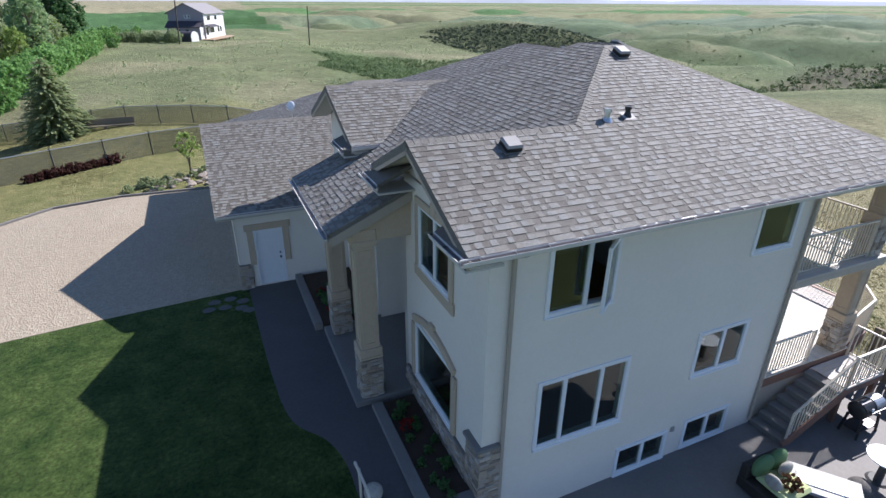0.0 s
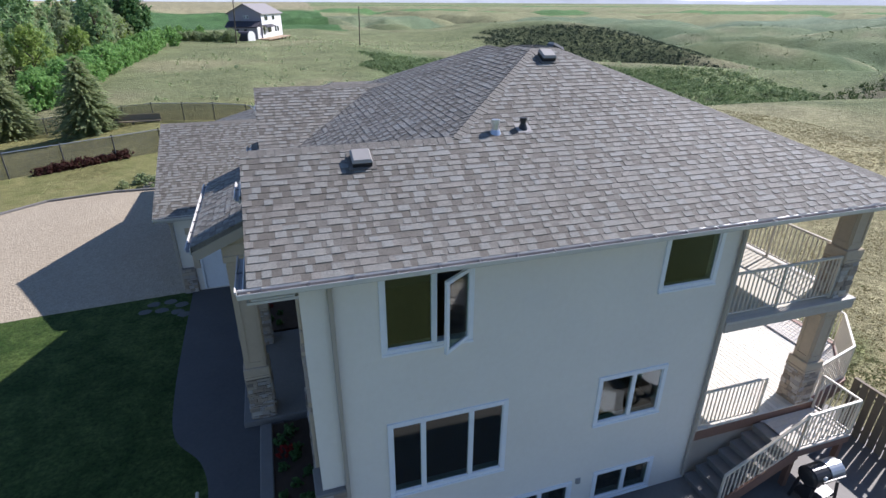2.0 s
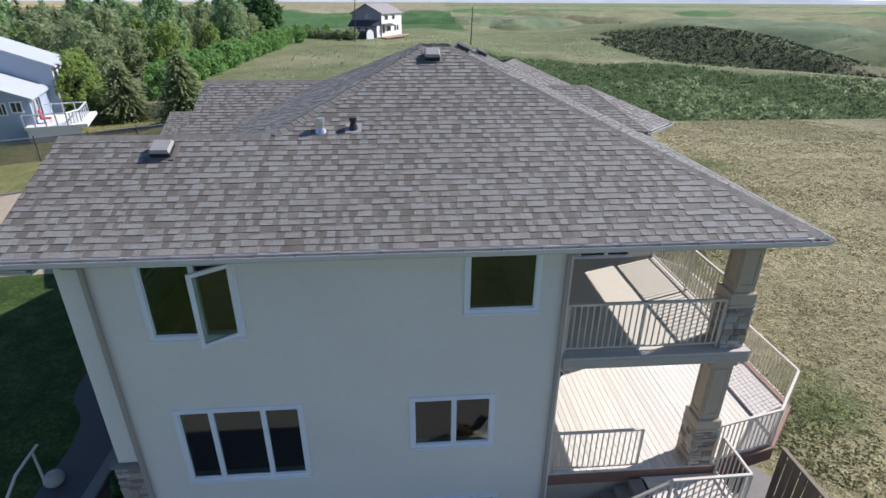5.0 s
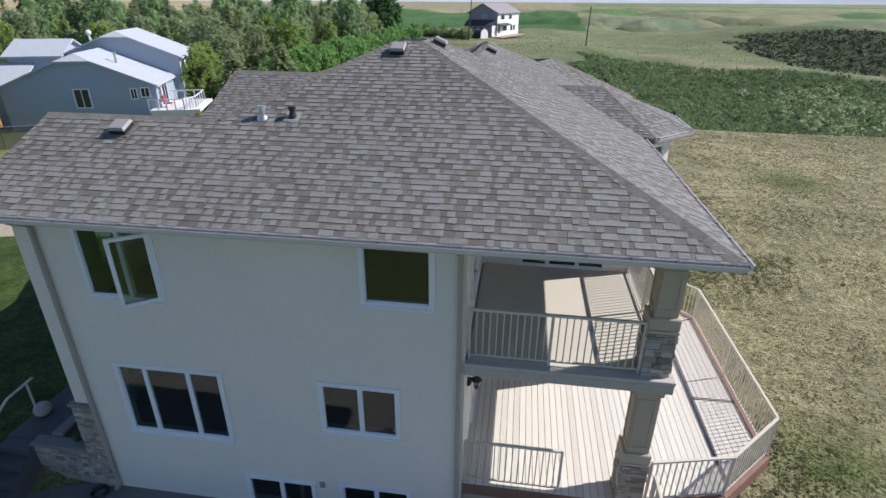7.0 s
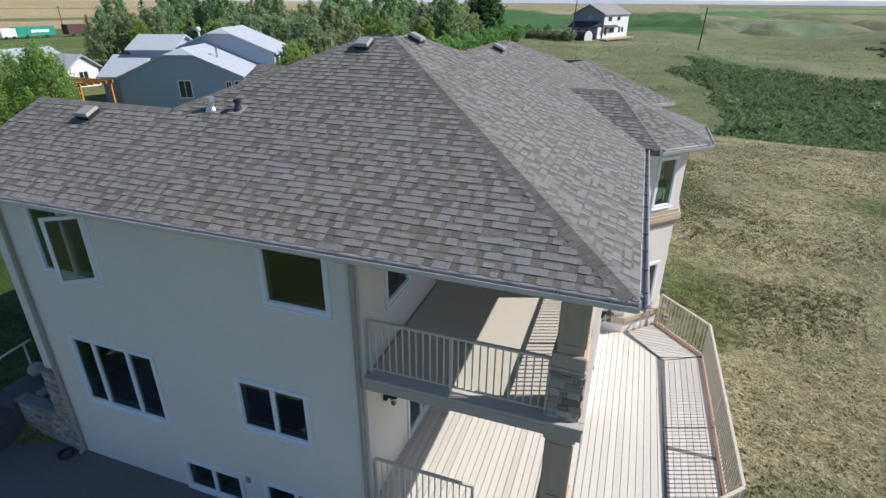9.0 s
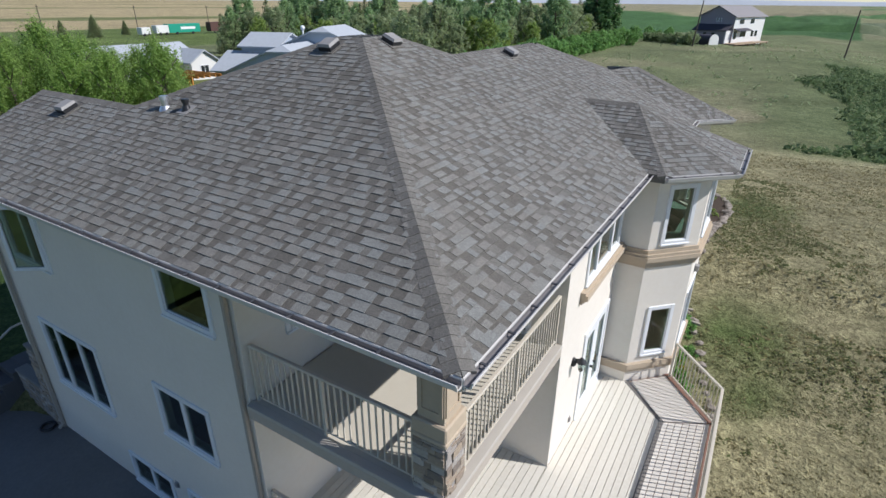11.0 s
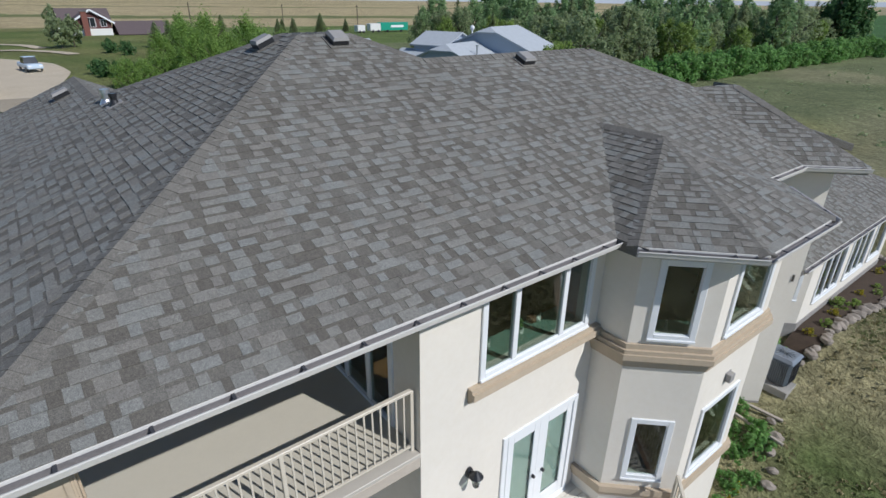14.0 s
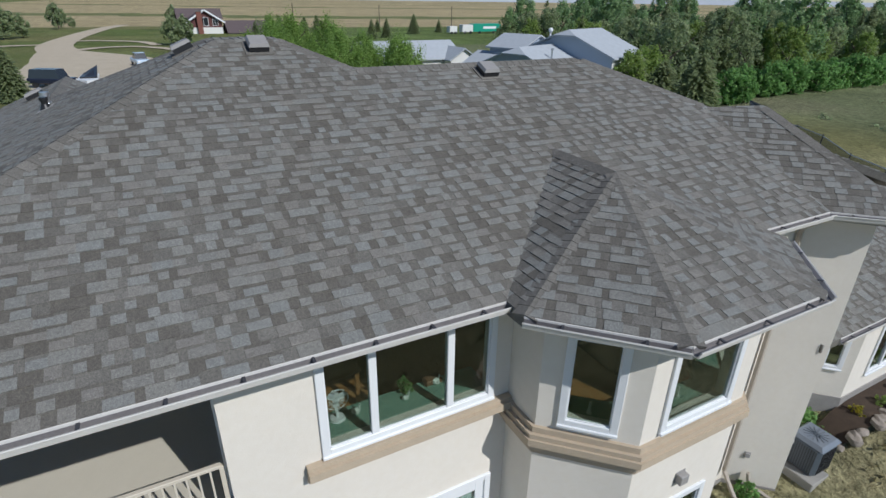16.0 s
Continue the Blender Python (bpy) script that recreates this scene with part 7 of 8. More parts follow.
ribbon("road", "pale gravel cul-de-sac and lane", "road", curve_pts((-40, 9), (-52, 5.0), (-62, 4.2), (-74, 4.6), (-86, 4.0), (-98, 0.5), (-110, -3.2), (-126, -5.4), (-150, -4.5), (-180, -2.0), (-215, 1.6), (-240, 6)), (4, 6, 8.4, 10.0, 9.6, 7.0, 3.6, 3.3, 2.8, 2.6, 2.4, 2.4), ROADGRAVEL)
ribbon("lane", "narrow gravel loop between the lawns", "road", curve_pts((-112, -0.5), (-117, 4), (-117, 10), (-110, 15.5), (-103, 18)), (1.4, 1.1), ROADGRAVEL, 0.15)
ribbon("lane", "narrow gravel loop between the lawns", "road", curve_pts((-139, -3.5), (-138, 3), (-131, 11), (-120, 14)), (1.5, 1.1), ROADGRAVEL, 0.15)
ribbon("lane", "narrow gravel drive across the lawn", "road", curve_pts((-128, -7), (-127, -13), (-124, -22)), (1.5, 1.5), ROADGRAVEL, 0.15)


def vehicle(name, label, x, y, yaw, paint, ln=5.2, h=1.75, cab=(0.28, 0.75), cat="car"):
    t = thing(name, label, cat, (0, 0, 0))
    m = Matrix.Translation((x, y, ground_height(x, y) + 0.16)) @ Matrix.Rotation(radians(yaw), 4, "Z")
    bm = box(bmesh.new(), -ln / 2, -0.95, 0.4, ln / 2, 0.95, 1.05, 0.12)
    bm.transform(m)
    body = part("body", bm, paint, t)
    bm = bmesh.new()
    a, b = -ln / 2 + ln * cab[0], -ln / 2 + ln * cab[1]
    lo = [(a - 0.25, -0.85), (b + 0.4, -0.85), (b + 0.4, 0.85), (a - 0.25, 0.85)]
    hi = [(a, -0.72), (b, -0.72), (b, 0.72), (a, 0.72)]
    v0 = [bm.verts.new((p[0], p[1], 1.03)) for p in lo]
    v1 = [bm.verts.new((p[0], p[1], h)) for p in hi]
    bm.faces.new(v1)
    for i in range(4):
        bm.faces.new((v0[i], v0[(i + 1) % 4], v1[(i + 1) % 4], v1[i]))
    bm.transform(m)
    part("cabin_glass", bm, DARKPANE, t)
    bm = box(bmesh.new(), a + 0.05, -0.7, h - 0.02, b - 0.05, 0.7, h + 0.03, 0.02)
    bm.transform(m)
    part("roof_panel", bm, paint, t)
    for u in (-ln * 0.31, ln * 0.31):
        for s in (-0.95, 0.78):
            bm = tube(bmesh.new(), (u, s, 0.36), (u, s + 0.17, 0.36), 0.36, seg=16)
            bm.transform(m)
            part("wheel", bm, BLACK, t)
    for s in (-0.65, 0.65):
        bm = box(bmesh.new(), ln / 2 - 0.03, s - 0.2, 0.7, ln / 2 + 0.02, s + 0.2, 0.9, 0.02)
        bm.transform(m)
        part("headlight", bm, WHITE, t)
    return t


vehicle("pickup_truck", "white and blue pickup truck parked on the gravel", -78, 10.3, 10, plain("white_blue_paint", (0.55, 0.66, 0.78), 0.25), 5.6, 1.85, (0.35, 0.62), "truck")
vehicle("suv", "dark blue van parked at the edge of the gravel", -58, 1.0, 60, plain("dark_blue_paint", (0.02, 0.025, 0.045), 0.2), 5.0, 2.0, (0.1, 0.72))
boat = thing("boat", "white boat on a trailer with a dark cover", "boat")
bm = bmesh.new()
hull = [(-57.5, 4.0), (-52.6, 3.9), (-51.2, 4.9), (-52.6, 5.9), (-57.5, 5.8)]
prism(bm, hull, 0.5, 1.5)
part("hull", bm, WHITE, boat)
part("cover", slab(bmesh.new(), [(-57.4, 4.1, 1.55), (-53.4, 4.1, 1.65), (-53.4, 5.8, 1.65), (-57.4, 5.8, 2.5)], 0.2), BLACK, boat, "dark boat cover")
part("trailer_frame", box(bmesh.new(), -57.5, 4.3, 0.2, -50.5, 5.5, 0.45), STEEL, boat)
for s in (3.8, 5.8):
    part("wheel", tube(bmesh.new(), (-55.5, s, 0.15), (-55.5, s + 0.18, 0.15), 0.33, seg=14), BLACK, boat)
bench = thing("garden_bench", "long weathered wooden bench by the far fence", "bench")
part("seat", box(bmesh.new(), -10.0, 51.9, 0.75, -5.6, 52.4, 0.83, 0.01), FENCEWOOD, bench)
part("backrest", box(bmesh.new(), -10.0, 52.4, 0.85, -5.6, 52.47, 1.35, 0.01), FENCEWOOD, bench)
for x in (-9.8, -7.8, -5.8):
    part("leg", box(bmesh.new(), x - 0.06, 51.95, 0.1, x + 0.06, 52.4, 0.76), FENCEWOOD, bench)


# blue hills on the horizon, with distance haze put into their colour
def far_hills():
    vs, fs = [], []
    n = 240
    for k in range(n + 1):
        a = k / n * 2 * math.pi
        h = 26 + 40 * max(0.0, noise.noise(Vector((math.cos(a) * 4, math.sin(a) * 4, 2.0)))) + 8 * noise.noise(Vector((math.cos(a) * 22, math.sin(a) * 22, 5.0)))
        for r, z in ((4300, -30.0), (4480, h * 0.8), (4600, h), (4700, -30.0)):
            vs.append((r * math.cos(a), r * math.sin(a), z))
    for k in range(n):
        for j in range(3):
            i = k * 4 + j
            fs.append((i, i + 4, i + 5, i + 1))
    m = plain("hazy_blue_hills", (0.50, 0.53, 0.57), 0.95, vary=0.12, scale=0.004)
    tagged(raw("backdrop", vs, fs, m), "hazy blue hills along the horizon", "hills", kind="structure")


far_hills()

# ---- behind the house: air conditioner, rock border, garden ----


def rest_z(x, y):
    return ground_height(x, y)


ac = thing("air_conditioner", "grey outdoor air conditioner on a concrete pad", "air conditioner")
az = rest_z(16.5, 22.1) + 0.2
part("pad", box(bmesh.new(), 16.09, 21.95, az - 0.25, 16.95, 22.9, az + 0.05, 0.015), plain("pale_concrete_pad", (0.36, 0.345, 0.315), 0.9, vary=0.15, scale=3.0, bump=0.3), ac)
ACBODY = plain("blue_grey_enamel", (0.12, 0.142, 0.165), 0.4, vary=0.08)
acx, acy = 16.49, 22.44
part("body", box(bmesh.new(), acx - 0.34, acy - 0.34, az + 0.05, acx + 0.34, acy + 0.34, az + 0.82, 0.07), ACBODY, ac)
for k in range(11):
    part("louvre", box(bmesh.new(), acx - 0.25 + 0.05 * k, acy - 0.352, az + 0.12, acx - 0.238 + 0.05 * k, acy - 0.338, az + 0.74), HANGER, ac)
    part("louvre", box(bmesh.new(), acx + 0.338, acy - 0.25 + 0.05 * k, az + 0.12, acx + 0.352, acy - 0.238 + 0.05 * k, az + 0.74), HANGER, ac)
bm = bmesh.new()
lo = [(acx - 0.36, acy - 0.36), (acx + 0.36, acy - 0.36), (acx + 0.36, acy + 0.36), (acx - 0.36, acy + 0.36)]
v0 = [bm.verts.new((x, y, az + 0.82)) for x, y in lo]
v1 = [bm.verts.new((acx + (x - acx) * 0.8, acy + (y - acy) * 0.8, az + 0.9)) for x, y in lo]
bm.faces.new(v1)
for i in range(4):
    bm.faces.new((v0[i], v0[(i + 1) % 4], v1[(i + 1) % 4], v1[i]))
part("top_cover", bm, plain("pale_grey_cover", (0.19, 0.215, 0.25), 0.35), ac)
bm = bmesh.new()
for k in range(7):
    a = k * math.pi / 7
    beam(bm, (acx - 0.25 * math.cos(a), acy - 0.25 * math.sin(a), az + 0.91), (acx + 0.25 * math.cos(a), acy + 0.25 * math.sin(a), az + 0.91), 0.01, 0.01)
part("fan_grille", bm, ACBODY, ac)
part("label_plate", box(bmesh.new(), acx - 0.3, acy - 0.356, az + 0.62, acx - 0.2, acy - 0.346, az + 0.7), WHITE, ac)
bm = bmesh.new()
tube(bm, (16.2, 22.12, az + 0.5), (16.14, 21.9, az + 0.42), 0.03, seg=8)
tube(bm, (16.14, 21.9, az + 0.42), (16.05, 21.6, az + 0.7), 0.03, seg=8)
part("pipe", bm, HANGER, ac)

bed = curve_pts((16.2, 22.9), (16.75, 23.4), (16.85, 24.6), (16.9, 26.2), (17.2, 27.6), (17.35, 29.6), (16.9, 31.3), (15.9, 31.9), steps=5)
vs = [(16.1, y, rest_z(16.6, y) + 0.05) for _, y in bed] + [(x, y, rest_z(x, y) + 0.05) for x, y in bed]
n = len(bed)
fs = [(i, n + i, n + i + 1, i + 1) for i in range(n - 1)]
tagged(raw("garden_soil", vs, fs, SOIL), "bare dark soil of the bed along the rear wall", "garden bed", kind="structure")


def boulder_mesh(seed):
    bm = ball(bmesh.new(), (0, 0, 0), 1, 1, 0.8, 0.75, 2, 0.35, seed)
    me = bpy.data.meshes.new("boulder")
    bm.to_mesh(me)
    bm.free()
    me.materials.append(PALESTONE)
    return me


PALESTONE = plain("pale_fieldstone", (0.36, 0.31, 0.26), 0.9, vary=0.3, scale=5.0, bump=0.5)
boulders = [boulder_mesh(s) for s in range(5)]


def border_stones(pts, label, size=0.17, step=0.3, seed=2, group="border stones", sink=0.02, zfun=rest_z):
    rnd = random.Random(seed)
    out, carry = [], 0.0
    for a, b in zip(pts, pts[1:]):
        a, b = Vector(a), Vector(b)
        ln = (b - a).length
        u = carry
        while u < ln:
            p = a.lerp(b, u / ln)
            out.append((p.x + rnd.uniform(-0.06, 0.06), p.y + rnd.uniform(-0.06, 0.06)))
            u += step * rnd.uniform(0.8, 1.25)
        carry = u - ln
    for x, y in out:
        s = size * rnd.uniform(0.75, 1.3)
        ob = new("border_stone", rnd.choice(boulders))
        ob.matrix_basis = Matrix.Translation((x, y, zfun(x, y) + s * 0.45 - sink)) @ Matrix.Rotation(rnd.uniform(0, 6.28), 4, "Z") @ Matrix.Diagonal((s * 1.15, s, s * 0.9, 1))
        tagged(ob, label=label, category="stone", group=group)


border_stones(bed, "pale rounded fieldstone edging the garden bed")
border_stones(curve_pts((17.05, 20.9), (17.45, 20.2), (17.8, 19.3), (18.1, 18.2), (18.35, 17.2), (18.5, 16.2)), "pale rounded fieldstone in the grass beside the shrubs", 0.13, 0.42, 5)
SMALLBUSH = broadleaf("low green garden shrub against the wall", 0.5, 0.42, LEAF_GREEN, 41, 9, 70, 0.045, 0.02, "shrub", "shrub")
planted(SMALLBUSH, [(16.5, 20.0), (16.9, 19.4), (17.2, 18.6), (17.4, 17.9), (16.3, 20.7), (17.0, 20.3), (17.5, 19.0), (15.9, 23.1), (16.3, 23.0), (17.6, 17.2), (17.15, 19.9)], "garden shrubs", 14, 0.7, 1.25)
FLOWERS = broadleaf("yellow flowering perennial in the bed", 0.24, 0.17, YELLOW, 42, 7, 32, 0.025, 0.05, "flower_plant", "plant")
planted(FLOWERS, [(16.45, 24.2), (16.5, 25.9), (16.55, 28.0), (17.45, 18.2), (17.35, 18.7), (16.4, 30.3)], "yellow flowers", 15, 0.8, 1.2)
GREENS = broadleaf("small green perennial in the bed", 0.34, 0.26, LEAF_LIME, 43, 7, 40, 0.04, 0.05, "flower_plant", "plant")
planted(GREENS, [(16.6, 25.0), (16.7, 27.0), (16.75, 29.0), (16.4, 26.6), (16.5, 30.9), (16.9, 28.5)], "green perennials", 16, 0.7, 1.2)


# ---- lamps and small fittings on the walls ----
def lantern(at, out, label="black iron wall lantern"):
    """A wall lantern; at: its place on the wall, out: direction away from the wall."""
    t = thing("wall_lantern", label, "lantern", (0, 0, 0), group="wall lanterns")
    p, o = Vector(at), Vector(out).normalized()
    part("backplate", ball(bmesh.new(), p + o * 0.02, 0.07, 1, 1, 1.6), BLACK, t)
    part("arm", tube(bmesh.new(), p + o * 0.02 + Vector((0, 0, 0.06)), p + o * 0.18 + Vector((0, 0, 0.13)), 0.014, seg=8), BLACK, t)
    part("cap", tube(bmesh.new(), p + o * 0.18 + Vector((0, 0, 0.06)), p + o * 0.18 + Vector((0, 0, 0.16)), 0.11, 0.02, 12), BLACK, t)
    part("glass", tube(bmesh.new(), p + o * 0.18 + Vector((0, 0, -0.13)), p + o * 0.18 + Vector((0, 0, 0.06)), 0.05, 0.085, 12), GLASS, t)
    part("finial", tube(bmesh.new(), p + o * 0.18 + Vector((0, 0, -0.18)), p + o * 0.18 + Vector((0, 0, -0.12)), 0.012, 0.055, 10), BLACK, t)
    return t


lantern((15.76, 11.78, 3.5), (1, 0, 0))
lantern((12.2, 7.55, 3.45), (1, 0, 0))


def wall_box(at, out, w, h, d, mat, name, label):
    p, o = Vector(at), Vector(out).normalized()
    side = Vector((-o.y, o.x, 0))
    t = thing(name, label, "wall fitting")
    m = Matrix((side, o, Vector((0, 0, 1)))).transposed().to_4x4()
    m.translation = p
    bm = box(bmesh.new(), -w / 2, 0, -h / 2, w / 2, d, h / 2, 0.01)
    bm.transform(m)
    part("body", bm, mat, t)
    bm = box(bmesh.new(), -w / 2 - 0.015, -0.002, -h / 2 - 0.015, w / 2 + 0.015, 0.012, h / 2 + 0.015)
    bm.transform(m)
    part("flange", bm, mat, t)


wall_box((17.27, 16.42, 4.05), (1, 0, 0), 0.16, 0.16, 0.1, VENT, "wall_vent", "small grey hooded vent on the bay wall")
wall_box((16.0, 20.88, 1.15), (1, -1, 0), 0.1, 0.12, 0.05, VENT, "outlet_box", "small grey outlet box on the angled wall")
wall_box((9.24, 6.88, 0.89), (0, -1, 0), 0.09, 0.12, 0.05, VENT, "outlet_box", "small grey outlet box between the basement windows")
wall_box((15.76, 12.1, 1.75), (1, 0, 0), 0.07, 0.11, 0.04, VENT, "outlet_box", "small outlet box beside the French doors")

SIDING_PALE = plain("pale_glaze", (0.62, 0.66, 0.60), 0.3)
# a white table fan on the ledge behind the wide window
fan = thing("table_fan", "white table fan at rest on the green ledge", "fan")
FX, FY = 15.26, 12.24
part("base", tube(bmesh.new(), (FX, FY, 5.19), (FX, FY, 5.22), 0.10, 0.09, 16), WHITE, fan)
part("stem", tube(bmesh.new(), (FX, FY, 5.22), (FX, FY, 5.42), 0.018, seg=8), WHITE, fan)
part("motor", tube(bmesh.new(), (FX - 0.10, FY, 5.52), (FX + 0.02, FY, 5.52), 0.045, seg=12), WHITE, fan)
bm = bmesh.new()
for k in range(14):
    a = k * 2 * math.pi / 14
    tube(bm, (FX + 0.05, FY, 5.52), (FX + 0.04, FY + 0.15 * math.cos(a), 5.52 + 0.15 * math.sin(a)), 0.004, seg=4)
    b = a + 2 * math.pi / 14
    for r in (0.15, 0.09):
        tube(bm, (FX + 0.04, FY + r * math.cos(a), 5.52 + r * math.sin(a)), (FX + 0.04, FY + r * math.cos(b), 5.52 + r * math.sin(b)), 0.006, seg=4)
part("cage", bm, WHITE, fan)
for k in range(3):
    a = k * 2 * math.pi / 3 + 0.4
    bm = beam(bmesh.new(), (FX + 0.02, FY + 0.02 * math.cos(a), 5.52 + 0.02 * math.sin(a)), (FX + 0.02, FY + 0.13 * math.cos(a), 5.52 + 0.13 * math.sin(a)), 0.012, 0.07)
    part("blade", bm, WHITE, fan)
for dx, dy, s in ((0.0, 0.28, 1.0), (0.05, 0.95, 0.8), (-0.05, 1.45, 1.1)):
    orn = thing("ornament", "small pale glazed ornament on the green ledge", "ornament", group="ledge ornaments")
    bm = ball(bmesh.new(), (15.28 + dx, 12.2 + dy, 5.19 + 0.045 * s), 0.045 * s, 1, 1.4, 1, 2, 0.3, 3)
    part("body", bm, SIDING_PALE, orn)
    part("neck", tube(bmesh.new(), (15.28 + dx, 12.24 + dy, 5.24), (15.28 + dx, 12.26 + dy, 5.24 + 0.09 * s), 0.016, 0.01, 8), SIDING_PALE, orn)
for x, y, s in ((16.88, 15.75, 1.0), (16.9, 16.5, 0.7), (16.6, 15.2, 0.8)):
    orn = thing("ornament", "small pale figurine on the bay window ledge", "ornament", group="ledge ornaments")
    part("foot", tube(bmesh.new(), (x, y, 5.14), (x, y, 5.16), 0.05 * s, seg=12), SIDING_PALE, orn)
    part("body", tube(bmesh.new(), (x, y, 5.16), (x, y, 5.16 + 0.16 * s), 0.03 * s, 0.012, 10), SIDING_PALE, orn)
    part("head", ball(bmesh.new(), (x, y, 5.16 + 0.18 * s), 0.028 * s), SIDING_PALE, orn)
GREENPOT = broadleaf("green houseplant on the window ledge", 0.26, 0.13, LEAF_GREEN, 44, 6, 26, 0.03, 0.1, "houseplant", "plant")
GREENPOT.matrix_basis = Matrix.Translation((15.2, 13.2, 5.19))
box_t = thing("trinket_box", "small brown ornament on the green ledge", "ornament")
part("body", box(bmesh.new(), 15.1, 13.5, 5.19, 15.25, 13.75, 5.28, 0.02), BROWNWOOD, box_t)
table_in = thing("side_table", "orange oak side table inside the window", "table")
part("top", box(bmesh.new(), 13.2, 11.9, 5.0, 14.3, 12.9, 5.06, 0.015), OAK, table_in)
for x in (13.26, 14.24):
    for y in (11.96, 12.84):
        part("leg", box(bmesh.new(), x - 0.03, y - 0.03, 4.36, x + 0.03, y + 0.03, 5.0), OAK, table_in)

# ---- patio furniture and barbecue ----
GREENCUSH = plain("leaf_green_cushion", (0.10, 0.19, 0.085), 0.85, vary=0.12, bump=0.2)
LIMECUSH = plain("lime_cushion", (0.55, 0.60, 0.30), 0.85, vary=0.1)
PATTERN = plain("patterned_pillow", (0.45, 0.43, 0.38), 0.85, vary=0.4, scale=14.0)
WICKER = plain("dark_wicker", (0.04, 0.032, 0.028), 0.7, vary=0.3, scale=30.0, bump=0.5)
sofa = thing("patio_armchair", "dark wicker patio seat with green cushions and patterned pillows", "chair")
part("base", box(bmesh.new(), 10.1, 4.45, 0.03, 11.25, 5.55, 0.34, 0.03), WICKER, sofa)
part("back_frame", box(bmesh.new(), 10.1, 5.35, 0.34, 11.25, 5.55, 0.72, 0.03), WICKER, sofa)
part("seat_cushion", box(bmesh.new(), 10.3, 4.48, 0.34, 11.2, 5.3, 0.48, 0.06), LIMECUSH, sofa)
part("back_cushion", ball(bmesh.new(), (10.5, 5.3, 0.68), 0.3, 1.15, 0.45, 1.0, 3), GREENCUSH, sofa)
part("back_cushion", ball(bmesh.new(), (10.98, 5.3, 0.68), 0.3, 1.0, 0.45, 1.0, 3), GREENCUSH, sofa)
part("pillow", ball(bmesh.new(), (10.95, 5.05, 0.64), 0.2, 1.1, 0.5, 0.95, 3), PATTERN, sofa, "grey patterned pillow")
part("pillow", ball(bmesh.new(), (10.35, 4.9, 0.62), 0.19, 0.5, 1.1, 0.95, 3), PATTERN, sofa, "grey patterned pillow")
plantb = broadleaf("brown dried plant on the patio seat table", 0.32, 0.26, leaf_material("dry_brown_leaves", (0.10, 0.05, 0.025), (0.16, 0.085, 0.045), (0.22, 0.13, 0.08)), 45, 7, 40, 0.05, 0.1, "dried_plant", "plant")
plantb.matrix_basis = Matrix.Translation((10.75, 4.7, 0.47))
table = thing("patio_table", "low patio table with a white panel top", "table")
m_t = Matrix.Translation((11.6, 4.5, 0)) @ Matrix.Rotation(radians(-52), 4, "Z")
for nm, q, mt in (("frame", (-0.75, -0.42, 0.34, 0.75, 0.42, 0.42), plain("grey_table_frame", (0.3, 0.3, 0.3), 0.5)), ("top_panel", (-0.56, -0.21, 0.42, 0.56, 0.21, 0.445), WHITE)):
    bm = box(bmesh.new(), *q, 0.015)
    bm.transform(m_t)
    part(nm, bm, mt, table)
for sx in (-0.68, 0.68):
    for sy in (-0.36, 0.36):
        bm = box(bmesh.new(), sx - 0.035, sy - 0.035, 0.03, sx + 0.035, sy + 0.035, 0.34)
        bm.transform(m_t)
        part("leg", bm, WICKER, table)
rt = thing("round_table", "round white bistro table on a grey pedestal", "table")
part("top", tube(bmesh.new(), (13.35, 4.25, 0.73), (13.35, 4.25, 0.76), 0.42, seg=32), WHITE, rt)
part("pedestal", tube(bmesh.new(), (13.35, 4.25, 0.05), (13.35, 4.25, 0.73), 0.09, 0.07, 12), plain("dark_grey_pedestal", (0.09, 0.09, 0.09), 0.6), rt)
part("foot", tube(bmesh.new(), (13.35, 4.25, 0.03), (13.35, 4.25, 0.07), 0.26, 0.2, 20), plain("dark_grey_foot", (0.09, 0.09, 0.09), 0.6), rt)
pouf = thing("pouf", "round grey woven pouf on the patio", "stool")
part("body", ball(bmesh.new(), (12.5, 4.2, 0.22), 0.27, 1, 1, 0.75, 3), plain("grey_weave", (0.16, 0.15, 0.14), 0.9, vary=0.3, scale=20.0, bump=0.5), pouf)
ch2 = thing("patio_chair", "patio chair with a pale green cushion", "chair")
part("frame", box(bmesh.new(), 12.9, 3.2, 0.03, 13.6, 3.8, 0.38, 0.03), WICKER, ch2)
part("cushion", box(bmesh.new(), 12.93, 3.22, 0.38, 13.57, 3.78, 0.5, 0.05), GREENCUSH, ch2)
part("backrest", box(bmesh.new(), 12.9, 3.1, 0.38, 13.6, 3.2, 0.85, 0.03), GREENCUSH, ch2)

bbq = thing("barbecue", "black barrel barbecue with a steel lid", "barbecue")
bx, by = 14.62, 5.5
part("barrel", tube(bmesh.new(), (bx - 0.4, by, 0.84), (bx + 0.02, by, 0.84), 0.24, seg=22), BLACK, bbq)
part("lid", tube(bmesh.new(), (bx + 0.02, by, 0.86), (bx + 0.4, by, 0.86), 0.24, seg=22), plain("steel_lid", (0.55, 0.55, 0.56), 0.32, 0.7), bbq, "brushed steel lid")
part("end_cap", ball(bmesh.new(), (bx - 0.4, by, 0.84), 0.235, 0.3, 1, 1, 2), BLACK, bbq)
part("handle", beam(bmesh.new(), (bx - 0.3, by - 0.28, 0.9), (bx + 0.35, by - 0.28, 0.9), 0.03, 0.03), BLACK, bbq)
part("thermometer", tube(bmesh.new(), (bx - 0.2, by - 0.22, 0.95), (bx - 0.2, by - 0.25, 0.95), 0.05, seg=12), WHITE, bbq)
